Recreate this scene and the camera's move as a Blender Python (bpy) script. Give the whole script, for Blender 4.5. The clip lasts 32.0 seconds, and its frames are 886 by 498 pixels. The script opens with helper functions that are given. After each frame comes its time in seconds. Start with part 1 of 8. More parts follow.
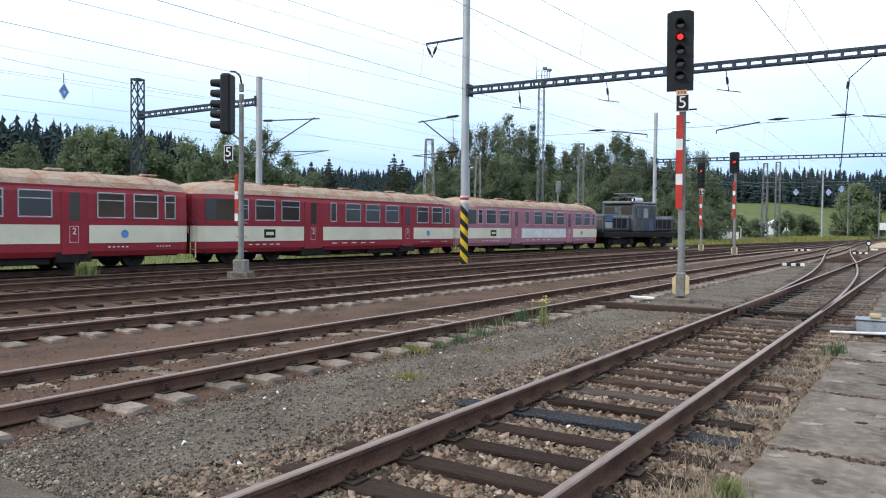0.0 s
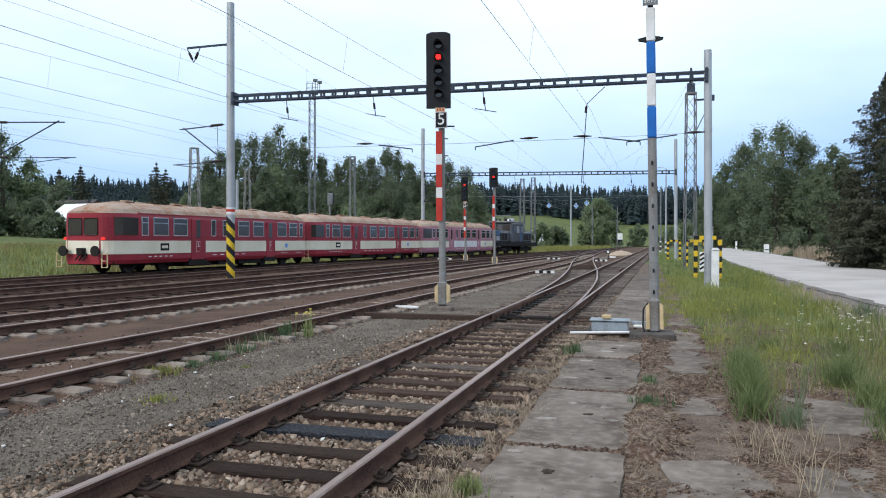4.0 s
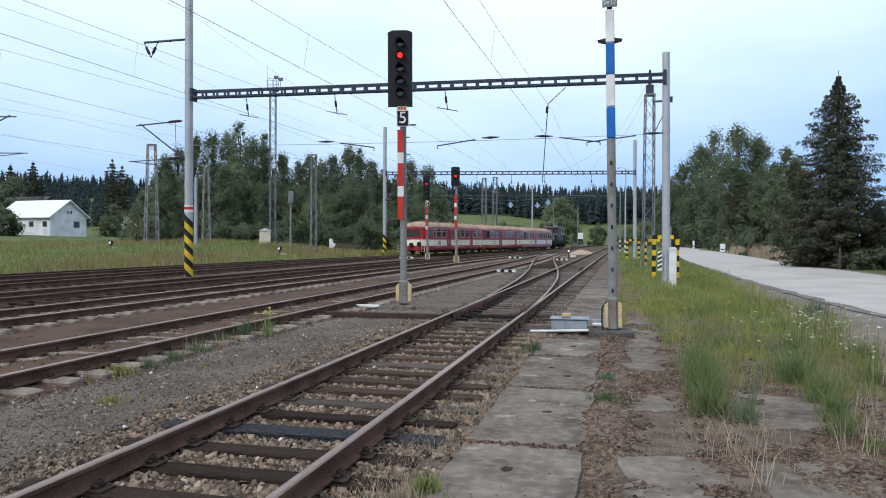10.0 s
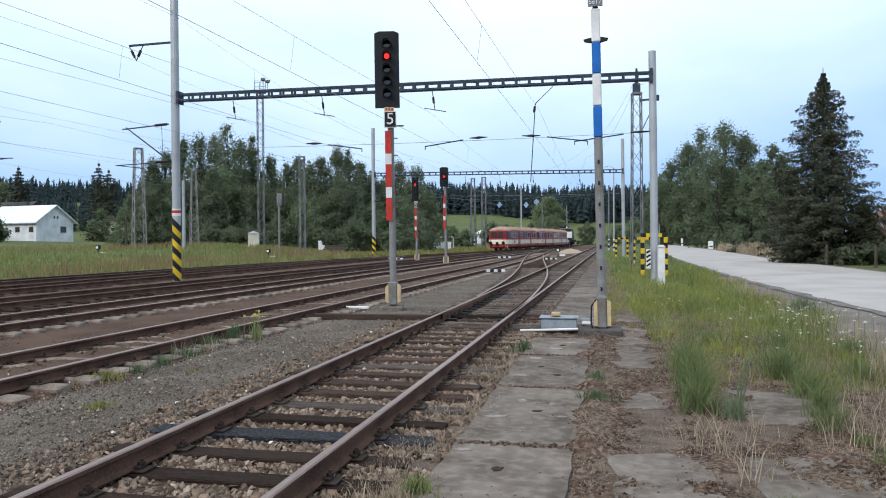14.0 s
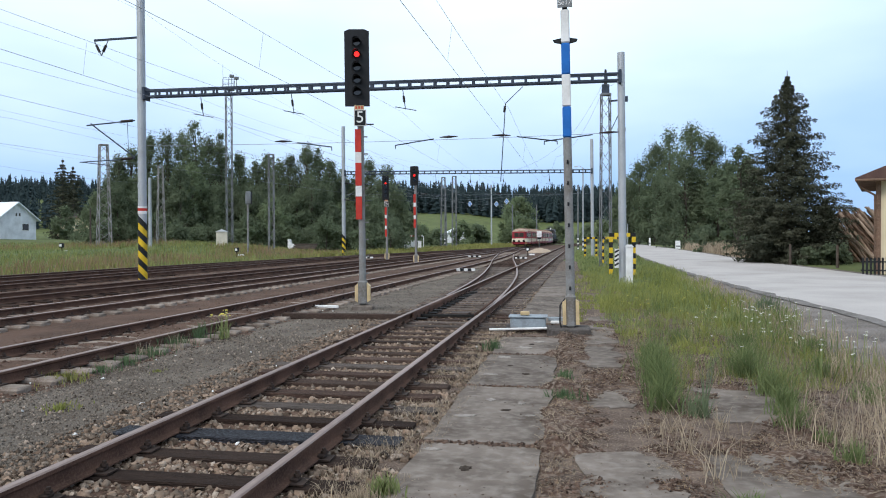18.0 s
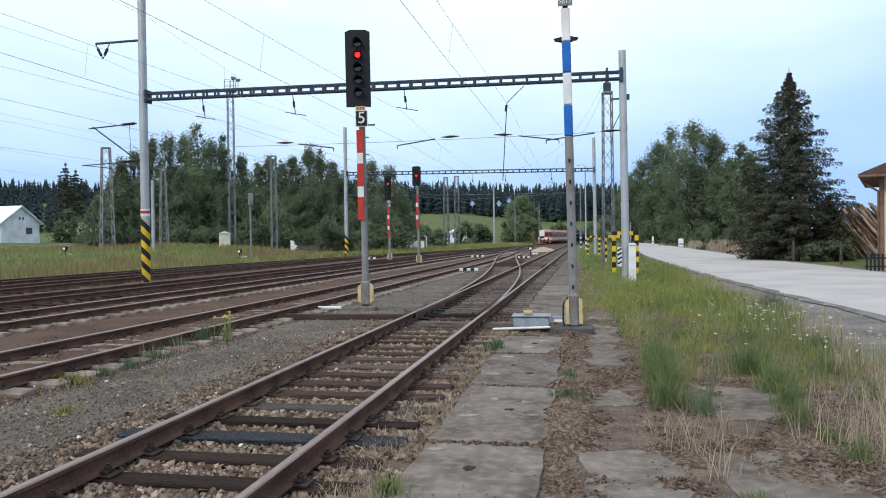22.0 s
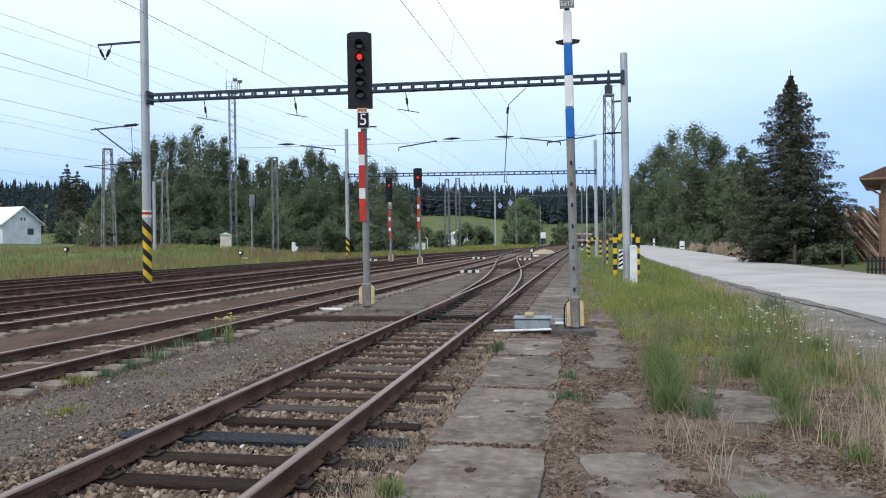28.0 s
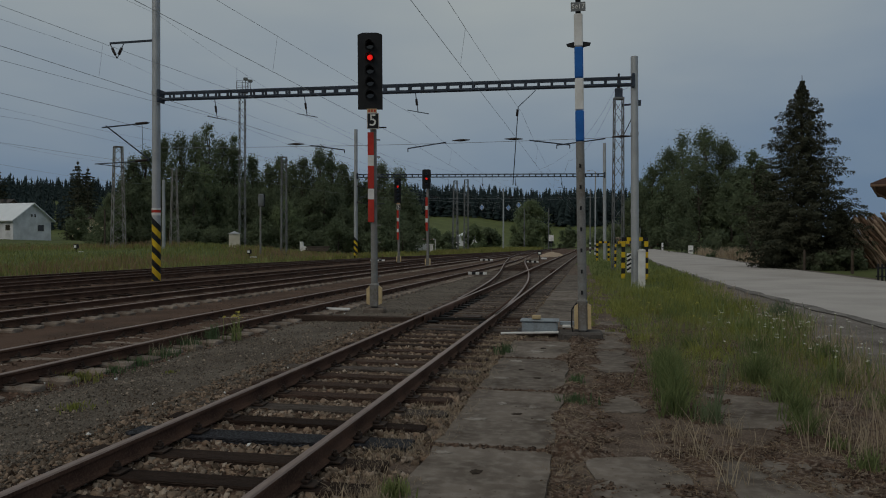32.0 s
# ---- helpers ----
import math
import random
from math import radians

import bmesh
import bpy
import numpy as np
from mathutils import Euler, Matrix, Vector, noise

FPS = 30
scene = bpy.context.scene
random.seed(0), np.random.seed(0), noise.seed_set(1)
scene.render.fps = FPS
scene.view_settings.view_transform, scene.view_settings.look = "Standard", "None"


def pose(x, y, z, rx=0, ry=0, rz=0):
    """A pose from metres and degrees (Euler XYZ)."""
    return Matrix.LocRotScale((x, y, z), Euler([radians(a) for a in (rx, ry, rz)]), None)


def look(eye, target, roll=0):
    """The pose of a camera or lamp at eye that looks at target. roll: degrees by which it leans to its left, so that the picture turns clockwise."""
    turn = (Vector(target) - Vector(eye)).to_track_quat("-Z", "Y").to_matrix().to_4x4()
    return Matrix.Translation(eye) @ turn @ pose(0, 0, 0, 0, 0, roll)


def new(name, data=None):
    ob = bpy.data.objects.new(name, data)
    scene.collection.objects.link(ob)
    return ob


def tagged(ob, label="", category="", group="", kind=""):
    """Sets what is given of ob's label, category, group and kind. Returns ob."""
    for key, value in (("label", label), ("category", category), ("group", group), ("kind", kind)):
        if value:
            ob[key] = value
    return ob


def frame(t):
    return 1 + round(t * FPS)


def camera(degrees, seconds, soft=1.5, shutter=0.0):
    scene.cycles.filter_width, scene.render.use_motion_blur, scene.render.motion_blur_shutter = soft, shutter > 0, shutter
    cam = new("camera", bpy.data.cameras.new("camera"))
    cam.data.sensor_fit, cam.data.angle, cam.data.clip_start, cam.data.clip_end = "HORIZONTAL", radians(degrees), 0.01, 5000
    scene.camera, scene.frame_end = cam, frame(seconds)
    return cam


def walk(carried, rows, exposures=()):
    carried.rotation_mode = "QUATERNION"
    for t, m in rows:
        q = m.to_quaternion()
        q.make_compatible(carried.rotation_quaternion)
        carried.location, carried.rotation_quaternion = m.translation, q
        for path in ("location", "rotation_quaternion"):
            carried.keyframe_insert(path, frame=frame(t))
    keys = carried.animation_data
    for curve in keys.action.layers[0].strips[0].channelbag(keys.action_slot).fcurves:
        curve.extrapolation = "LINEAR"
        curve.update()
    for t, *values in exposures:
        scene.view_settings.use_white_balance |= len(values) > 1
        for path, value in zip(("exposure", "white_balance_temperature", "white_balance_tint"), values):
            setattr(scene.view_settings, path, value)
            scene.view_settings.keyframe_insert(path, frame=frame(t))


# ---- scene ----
cam = camera(60.23, 32.0, 1.05)
PATH = [
    (0.0, pose(-0.219, -0.117, 1.710, 88.29, -0.60, 32.98)),
    (0.5, pose(-0.157, -0.109, 1.701, 88.35, -0.59, 30.29)),
    (1.0, pose(-0.120, -0.083, 1.689, 88.49, -0.80, 27.05)),
    (1.5, pose(-0.096, -0.053, 1.700, 88.66, -0.93, 23.80)),
    (2.0, pose(-0.096, -0.045, 1.698, 88.97, -0.89, 21.01)),
    (2.5, pose(-0.081, -0.044, 1.700, 89.20, -0.65, 18.92)),
    (3.0, pose(-0.064, -0.032, 1.714, 89.20, -0.41, 17.83)),
    (3.5, pose(-0.045, -0.022, 1.711, 89.22, -0.22, 16.97)),
    (5.5, pose(-0.039, -0.027, 1.713, 89.66, -0.16, 14.66)),
    (6.0, pose(-0.029, -0.027, 1.707, 89.85, -0.04, 14.56)),
    (6.5, pose(-0.026, -0.026, 1.709, 89.89, -0.11, 14.50)),
    (7.0, pose(-0.026, -0.022, 1.710, 89.86, -0.17, 14.32)),
    (7.5, pose(-0.021, -0.022, 1.710, 89.79, -0.18, 14.21)),
    (8.0, pose(-0.022, -0.021, 1.709, 89.69, -0.10, 14.09)),
    (8.5, pose(-0.024, -0.010, 1.711, 89.57, -0.33, 13.87)),
    (9.0, pose(-0.019, -0.012, 1.712, 89.44, -0.35, 13.65)),
    (9.5, pose(-0.023, -0.016, 1.706, 89.35, -0.40, 13.47)),
    (10.0, pose(-0.025, -0.015, 1.708, 89.24, -0.33, 13.34)),
    (10.5, pose(-0.025, -0.022, 1.709, 89.16, -0.39, 13.27)),
    (11.0, pose(-0.025, -0.009, 1.711, 89.06, -0.51, 13.26)),
    (11.5, pose(-0.022, -0.002, 1.713, 88.99, -0.34, 13.19)),
    (12.0, pose(-0.020, -0.017, 1.710, 89.06, -0.14, 12.99)),
    (12.5, pose(-0.016, -0.015, 1.710, 89.11, -0.04, 12.87)),
    (13.0, pose(-0.019, -0.007, 1.711, 89.18, 0.08, 12.82)),
    (13.5, pose(-0.016, -0.008, 1.707, 89.26, 0.30, 12.72)),
    (14.0, pose(-0.013, -0.010, 1.709, 89.28, 0.37, 12.55)),
    (14.5, pose(-0.007, -0.013, 1.713, 89.31, 0.37, 12.29)),
    (16.5, pose(-0.001, 0.001, 1.716, 89.34, 0.31, 10.69)),
    (17.0, pose(-0.004, 0.010, 1.712, 89.29, 0.26, 10.46)),
    (17.5, pose(0.001, 0.015, 1.714, 89.22, 0.10, 10.37)),
    (18.0, pose(-0.003, 0.002, 1.713, 89.19, 0.19, 10.33)),
    (18.5, pose(-0.002, -0.000, 1.708, 89.19, 0.19, 10.34)),
    (19.0, pose(0.003, 0.005, 1.712, 89.16, 0.28, 10.35)),
    (19.5, pose(-0.000, 0.005, 1.707, 89.15, 0.49, 10.37)),
    (20.0, pose(-0.006, 0.001, 1.714, 89.14, 0.61, 10.40)),
    (20.5, pose(-0.004, 0.009, 1.710, 89.16, 0.54, 10.46)),
    (21.0, pose(0.003, -0.001, 1.712, 89.13, 0.53, 10.57)),
    (21.5, pose(0.008, -0.000, 1.713, 89.16, 0.75, 10.56)),
    (22.0, pose(0.004, 0.011, 1.711, 89.19, 0.70, 10.54)),
    (22.5, pose(0.005, 0.010, 1.712, 89.20, 0.76, 10.56)),
    (23.0, pose(0.006, 0.011, 1.715, 89.20, 0.61, 10.52)),
    (23.5, pose(-0.002, 0.015, 1.709, 89.20, 0.43, 10.42)),
    (24.0, pose(-0.007, 0.009, 1.708, 89.18, 0.26, 10.34)),
    (24.5, pose(0.003, 0.008, 1.713, 89.16, 0.24, 10.29)),
    (25.0, pose(-0.002, 0.009, 1.707, 89.22, 0.09, 10.22)),
    (25.5, pose(0.003, 0.018, 1.708, 89.23, 0.17, 10.22)),
    (27.5, pose(0.007, 0.008, 1.718, 89.25, 0.68, 10.56)),
    (28.0, pose(0.000, 0.000, 1.712, 89.33, 0.55, 10.62)),
    (28.5, pose(0.003, 0.009, 1.709, 89.37, 0.31, 10.75)),
    (29.0, pose(0.000, 0.003, 1.713, 89.39, 0.22, 10.86)),
    (29.5, pose(0.001, 0.005, 1.716, 89.39, 0.17, 10.95)),
    (30.0, pose(0.000, 0.009, 1.709, 89.39, -0.09, 10.97)),
    (30.5, pose(-0.002, 0.003, 1.710, 89.41, -0.20, 11.00)),
    (31.0, pose(-0.005, -0.006, 1.713, 89.41, -0.17, 11.11)),
    (31.5, pose(-0.006, -0.001, 1.712, 89.44, -0.13, 11.23)),
    (32.0, pose(-0.005, -0.003, 1.712, 89.44, -0.16, 11.21)),
]
walk(cam, PATH, [(0, 0.29, 6050, 12), (1.5, 0.21, 5900, 12), (3, 0.10, 5900, 12), (6, 0.03, 5900, 12), (9, -0.04, 5850, 12), (13, 0.02, 5900, 12), (17, 0.04, 5900, 12), (31.2, 0.05, 5900, 12), (31.6, -0.68, 6100, 11), (32.0, -1.76, 6500, 9)])


# ---- sky, sun ----
world = bpy.data.worlds.new("world")
scene.world = world
world.use_nodes = True
wn, wl = world.node_tree.nodes, world.node_tree.links
wn.clear()
SUN_ELEV, SUN_ROT = radians(38), radians(205)
sky = wn.new("ShaderNodeTexSky")
sky.sky_type, sky.sun_disc, sky.sun_elevation, sky.sun_rotation = "NISHITA", False, SUN_ELEV, SUN_ROT
sky.air_density, sky.dust_density, sky.ozone_density = 1.0, 1.5, 1.0
wcoord = wn.new("ShaderNodeTexCoord")
wsep = wn.new("ShaderNodeSeparateXYZ")
wl.new(wcoord.outputs["Generated"], wsep.inputs[0])
wnoise = wn.new("ShaderNodeTexNoise")
wnoise.inputs["Scale"].default_value, wnoise.inputs["Detail"].default_value = 2.2, 4
wmap = wn.new("ShaderNodeMapping")
wmap.inputs["Scale"].default_value = (1, 1, 3)
wl.new(wcoord.outputs["Generated"], wmap.inputs[0])
wl.new(wmap.outputs[0], wnoise.inputs["Vector"])
# thin high cloud over the whole sky, thickest overhead, thinning to blue low down
wadd = wn.new("ShaderNodeMath")
wadd.operation = "MULTIPLY_ADD"
wadd.inputs[1].default_value, wadd.inputs[2].default_value = 0.30, -0.15
wl.new(wnoise.outputs["Fac"], wadd.inputs[0])
wsum = wn.new("ShaderNodeMath")
wl.new(wsep.outputs["Z"], wsum.inputs[0])
wl.new(wadd.outputs[0], wsum.inputs[1])
wright = wn.new("ShaderNodeMath")
wright.operation = "MAXIMUM"
wright.inputs[1].default_value = -0.03
wl.new(wsep.outputs["X"], wright.inputs[0])
wside = wn.new("ShaderNodeMath")
wside.operation = "MULTIPLY_ADD"
wside.inputs[1].default_value = -0.25
wl.new(wright.outputs[0], wside.inputs[0])
wl.new(wsum.outputs[0], wside.inputs[2])
wramp = wn.new("ShaderNodeValToRGB")
wramp.color_ramp.elements[0].position, wramp.color_ramp.elements[0].color = 0.02, (0.33, 0.50, 0.76, 1)
wramp.color_ramp.elements[1].position, wramp.color_ramp.elements[1].color = 0.33, (0.90, 0.99, 1.0, 1)
wl.new(wside.outputs[0], wramp.inputs[0])
wscale = wn.new("ShaderNodeVectorMath")
wscale.operation = "SCALE"
wscale.inputs["Scale"].default_value = 0.10
wl.new(sky.outputs[0], wscale.inputs[0])
wmix = wn.new("ShaderNodeMixRGB")
wmix.inputs[0].default_value = 0.9
wl.new(wscale.outputs[0], wmix.inputs[1])
wl.new(wramp.outputs[0], wmix.inputs[2])
wbg = wn.new("ShaderNodeBackground")
wbg.inputs["Strength"].default_value = 1.3
wl.new(wmix.outputs[0], wbg.inputs["Color"])
wout = wn.new("ShaderNodeOutputWorld")
wl.new(wbg.outputs[0], wout.inputs[0])
sun_data = bpy.data.lights.new("sun", "SUN")
sun_data.energy, sun_data.angle, sun_data.color = 1.7, radians(16), (1.0, 0.92, 0.82)
sun = new("sun", sun_data)
sun.matrix_world = look((0, 0, 60), (0.0 - math.sin(SUN_ROT) * 50, 0.0 - math.cos(SUN_ROT) * 50, 60 - 50 * math.tan(SUN_ELEV)))

# ---- materials ----
def mat(name, base, rough=0.8, metal=0.0, dark=None, light=None, scale=3.0, fine=40.0, bump=0.15, amount=0.6, spec=0.15, vary=0.0, glow=None, stretch=None, obj=True, island=False, alt=None):
    """A procedural surface: a base colour, stains (dark) and wear (light) at two scales, fine relief."""
    m = bpy.data.materials.new(name)
    m.use_nodes = True
    n, l = m.node_tree.nodes, m.node_tree.links
    b = n["Principled BSDF"]
    b.inputs["Roughness"].default_value, b.inputs["Metallic"].default_value = rough, metal
    b.inputs["Specular IOR Level"].default_value = spec
    dark = dark or tuple(c * 0.6 for c in base)
    light = light or tuple(min(1, c * 1.3) for c in base)
    co = n.new("ShaderNodeTexCoord")
    src = co.outputs["Object"]
    if not obj:
        geo0 = n.new("ShaderNodeNewGeometry")
        src = geo0.outputs["Position"]
    if stretch:
        mp = n.new("ShaderNodeMapping")
        mp.inputs["Scale"].default_value = stretch
        l.new(src, mp.inputs[0])
        src = mp.outputs[0]
    n1 = n.new("ShaderNodeTexNoise")
    n1.inputs["Scale"].default_value, n1.inputs["Detail"].default_value = scale, 6
    n2 = n.new("ShaderNodeTexNoise")
    n2.inputs["Scale"].default_value, n2.inputs["Detail"].default_value = fine, 4
    l.new(src, n1.inputs["Vector"])
    l.new(src, n2.inputs["Vector"])
    r1 = n.new("ShaderNodeValToRGB")
    r1.color_ramp.elements[0].position, r1.color_ramp.elements[0].color = 0.32, (*dark, 1)
    r1.color_ramp.elements[1].position, r1.color_ramp.elements[1].color = 0.62, (*base, 1)
    l.new(n1.outputs["Fac"], r1.inputs[0])
    r2 = n.new("ShaderNodeValToRGB")
    r2.color_ramp.elements[0].position, r2.color_ramp.elements[0].color = 0.45, (0, 0, 0, 1)
    r2.color_ramp.elements[1].position, r2.color_ramp.elements[1].color = 0.75, (1, 1, 1, 1)
    l.new(n2.outputs["Fac"], r2.inputs[0])
    k = n.new("ShaderNodeMath")
    k.operation = "MULTIPLY"
    k.inputs[1].default_value = amount
    l.new(r2.outputs[0], k.inputs[0])
    mx = n.new("ShaderNodeMixRGB")
    l.new(k.outputs[0], mx.inputs[0])
    l.new(r1.outputs[0], mx.inputs[1])
    mx.inputs[2].default_value = (*light, 1)
    col = mx.outputs[0]
    if vary:
        if island:
            rnd = n.new("ShaderNodeNewGeometry").outputs["Random Per Island"]
        else:
            rnd = n.new("ShaderNodeObjectInfo").outputs["Random"]
        if alt:
            ma2 = n.new("ShaderNodeMixRGB")
            wrap = n.new("ShaderNodeMath")
            wrap.operation = "PINGPONG"
            wrap.inputs[1].default_value = 0.37
            l.new(rnd, wrap.inputs[0])
            l.new(wrap.outputs[0], ma2.inputs[0])
            l.new(col, ma2.inputs[1])
            ma2.inputs[2].default_value = (*alt, 1)
            col = ma2.outputs[0]
        hs = n.new("ShaderNodeHueSaturation")
        ma = n.new("ShaderNodeMath")
        ma.operation = "MULTIPLY_ADD"
        ma.inputs[1].default_value, ma.inputs[2].default_value = 2 * vary, 1 - vary
        l.new(rnd, ma.inputs[0])
        l.new(ma.outputs[0], hs.inputs["Value"])
        l.new(col, hs.inputs["Color"])
        col = hs.outputs[0]
    l.new(col, b.inputs["Base Color"])
    if bump:
        bp = n.new("ShaderNodeBump")
        bp.inputs["Strength"].default_value, bp.inputs["Distance"].default_value = bump, 0.02
        l.new(n2.outputs["Fac"], bp.inputs["Height"])
        l.new(bp.outputs[0], b.inputs["Normal"])
    if glow:
        b.inputs["Emission Color"].default_value = (*glow[:3], 1)
        b.inputs["Emission Strength"].default_value = glow[3]
    return m


def leafy(name, a, b2, rough=0.7, trans=0.15, by_leaf=0.32):
    """Leaves: two greens by island, a little light through them."""
    m = bpy.data.materials.new(name)
    m.use_nodes = True
    n, l = m.node_tree.nodes, m.node_tree.links
    p = n["Principled BSDF"]
    p.inputs["Roughness"].default_value, p.inputs["Specular IOR Level"].default_value = rough, 0.05
    g = n.new("ShaderNodeNewGeometry")
    no = n.new("ShaderNodeTexNoise")
    no.inputs["Scale"].default_value, no.inputs["Detail"].default_value = 0.5, 3
    l.new(g.outputs["Position"], no.inputs["Vector"])
    ad = n.new("ShaderNodeMath")
    ad.operation = "MULTIPLY_ADD"
    ad.inputs[1].default_value = by_leaf
    l.new(g.outputs["Random Per Island"], ad.inputs[0])
    sc = n.new("ShaderNodeMath")
    sc.operation = "MULTIPLY_ADD"
    sc.inputs[1].default_value, sc.inputs[2].default_value = 1.82 - by_leaf, -0.4
    l.new(no.outputs["Fac"], sc.inputs[0])
    l.new(sc.outputs[0], ad.inputs[2])
    r = n.new("ShaderNodeValToRGB")
    r.color_ramp.elements[0].color, r.color_ramp.elements[1].color = (*a, 1), (*b2, 1)
    l.new(ad.outputs[0], r.inputs[0])
    l.new(r.outputs[0], p.inputs["Base Color"])
    tr = n.new("ShaderNodeBsdfTranslucent")
    l.new(r.outputs[0], tr.inputs["Color"])
    ms = n.new("ShaderNodeMixShader")
    ms.inputs[0].default_value = trans
    l.new(p.outputs[0], ms.inputs[1])
    l.new(tr.outputs[0], ms.inputs[2])
    l.new(ms.outputs[0], n["Material Output"].inputs[0])
    return m


def glass(name, tint, rough=0.05):
    m = bpy.data.materials.new(name)
    m.use_nodes = True
    p = m.node_tree.nodes["Principled BSDF"]
    p.inputs["Base Color"].default_value = (*tint, 1)
    p.inputs["Roughness"].default_value = rough
    p.inputs["Specular IOR Level"].default_value = 0.6
    return m


M_RAIL = mat("rail_rust", (0.112, 0.062, 0.044), 0.85, 0.0, (0.05, 0.029, 0.022), (0.18, 0.11, 0.078), 2.0, 60, 0.2, 0.5, obj=False, spec=0.08)
M_RAILTOP = mat("rail_head_steel", (0.29, 0.21, 0.178), 0.5, 0.3, (0.16, 0.108, 0.088), (0.38, 0.30, 0.265), 1.5, 50, 0.06, 0.45, spec=0.35, obj=False, stretch=(1, 0.1, 1))
M_RAILTOP_DULL = mat("rail_head_dull", (0.135, 0.088, 0.068), 0.62, 0.2, (0.075, 0.048, 0.036), (0.20, 0.15, 0.125), 1.5, 50, 0.08, 0.4, spec=0.25, obj=False, stretch=(1, 0.1, 1))
M_WOOD = mat("tarred_oak", (0.052, 0.031, 0.024), 0.9, 0, (0.017, 0.011, 0.009), (0.16, 0.112, 0.085), 2.5, 22, 0.7, 0.55, vary=0.6, stretch=(1, 7, 7), alt=(0.10, 0.075, 0.06), spec=0.08)
# pale blue speckle paints the oil's bluish sheen into the colour
M_WOOD_BLACK = mat("sheen_speckled_oily_oak", (0.014, 0.013, 0.015), 0.7, 0, (0.006, 0.006, 0.007), (0.16, 0.165, 0.195), 5, 34, 1.0, 0.5, spec=0.15, stretch=(1, 3, 3))
M_CONC_SLEEPER = mat("concrete_sleeper", (0.23, 0.185, 0.15), 0.9, 0, (0.12, 0.085, 0.064), (0.38, 0.34, 0.30), 5, 60, 0.3, 0.5, vary=0.3)
M_STEEL_DARK = mat("fastening_steel", (0.06, 0.042, 0.034), 0.7, 0.3, vary=0.2)
M_GREASE = mat("black_slide_plate", (0.02, 0.019, 0.018), 0.75, 0.0, spec=0.15)
M_BALLAST = mat("ballast_bed", (0.102, 0.06, 0.041), 0.95, 0, (0.046, 0.027, 0.019), (0.175, 0.117, 0.085), 0.9, 34, 1.0, 0.65, obj=False)
M_WALK = mat("walkway_fines", (0.15, 0.124, 0.1), 0.95, 0, (0.08, 0.062, 0.047), (0.24, 0.208, 0.172), 0.9, 70, 1.0, 0.6, obj=False)
M_STONE = mat("ballast_stone", (0.19, 0.132, 0.092), 0.9, 0, (0.09, 0.057, 0.038), (0.285, 0.215, 0.157), 4, 50, 0.3, 0.4, vary=0.65, obj=False, island=True, alt=(0.25, 0.205, 0.162))
M_PALE_STONE = mat("pale_stone", (0.30, 0.24, 0.188), 0.9, 0, (0.2, 0.152, 0.115), (0.39, 0.33, 0.27), 4, 50, 0.3, 0.4, vary=0.4, obj=False, island=True)
M_RUST_STONE = mat("rusty_ballast_stone", (0.125, 0.072, 0.049), 0.9, 0, (0.065, 0.037, 0.026), (0.19, 0.13, 0.098), 4, 50, 0.3, 0.4, vary=0.55, obj=False, island=True, alt=(0.17, 0.125, 0.098))
M_GRIT = mat("grey_grit", (0.18, 0.152, 0.125), 0.95, 0, (0.095, 0.076, 0.06), (0.29, 0.255, 0.215), 1.1, 60, 0.4, 0.4, vary=0.65, obj=False, island=True, alt=(0.15, 0.108, 0.078))
M_GROUND = mat("meadow_ground", (0.105, 0.13, 0.04), 0.95, 0, (0.065, 0.08, 0.028), (0.19, 0.18, 0.085), 0.15, 3.0, 0.3, 0.5, obj=False)
M_SOIL = mat("mossy_dry_soil", (0.15, 0.108, 0.082), 0.95, 0, (0.05, 0.033, 0.025), (0.28, 0.22, 0.175), 3.5, 45, 1.0, 0.6, obj=False)
M_FIELD = mat("hay_field", (0.165, 0.235, 0.075), 0.95, 0, (0.12, 0.18, 0.055), (0.21, 0.27, 0.1), 0.02, 0.3, 0.1, 0.5, obj=False)
M_SLAB = mat("weathered_concrete", (0.175, 0.145, 0.122), 0.95, 0, (0.08, 0.063, 0.051), (0.325, 0.287, 0.25), 1.6, 9, 1.0, 0.42, obj=False, vary=0.2, spec=0.06)
M_CONC_DARK = mat("dark_concrete", (0.10, 0.088, 0.08), 0.92, 0, (0.05, 0.043, 0.038), (0.17, 0.152, 0.138), 3, 24, 0.6, 0.5)
M_ROAD = mat("pale_asphalt", (0.432, 0.396, 0.370), 0.95, 0, (0.331, 0.302, 0.282), (0.488, 0.450, 0.422), 0.35, 40, 0.3, 0.5, obj=False, spec=0.08)
M_SHOULDER = mat("gravel_shoulder", (0.19, 0.165, 0.147), 0.95, 0, (0.085, 0.07, 0.06), (0.31, 0.28, 0.255), 0.8, 22, 1.0, 0.6, obj=False, spec=0.1)
M_EDGE = mat("dark_road_edge", (0.19, 0.172, 0.16), 0.95, 0, (0.1, 0.09, 0.082), (0.28, 0.26, 0.24), 1.4, 30, 0.8, 0.6, obj=False, spec=0.1)
M_GALV = mat("galvanised_steel", (0.42, 0.43, 0.44), 0.55, 0.4, (0.33, 0.34, 0.35), (0.5, 0.51, 0.52), 1.2, 25, 0.06, 0.4)
M_LATTICE = mat("old_lattice_steel", (0.20, 0.21, 0.215), 0.7, 0.3, (0.12, 0.115, 0.11), (0.28, 0.29, 0.3), 1.5, 20, 0.05, 0.4)
M_BEAM = mat("dark_beam_steel", (0.05, 0.062, 0.085), 0.65, 0.0, (0.03, 0.038, 0.052), (0.085, 0.10, 0.125), 1.5, 20, 0.05, 0.4)
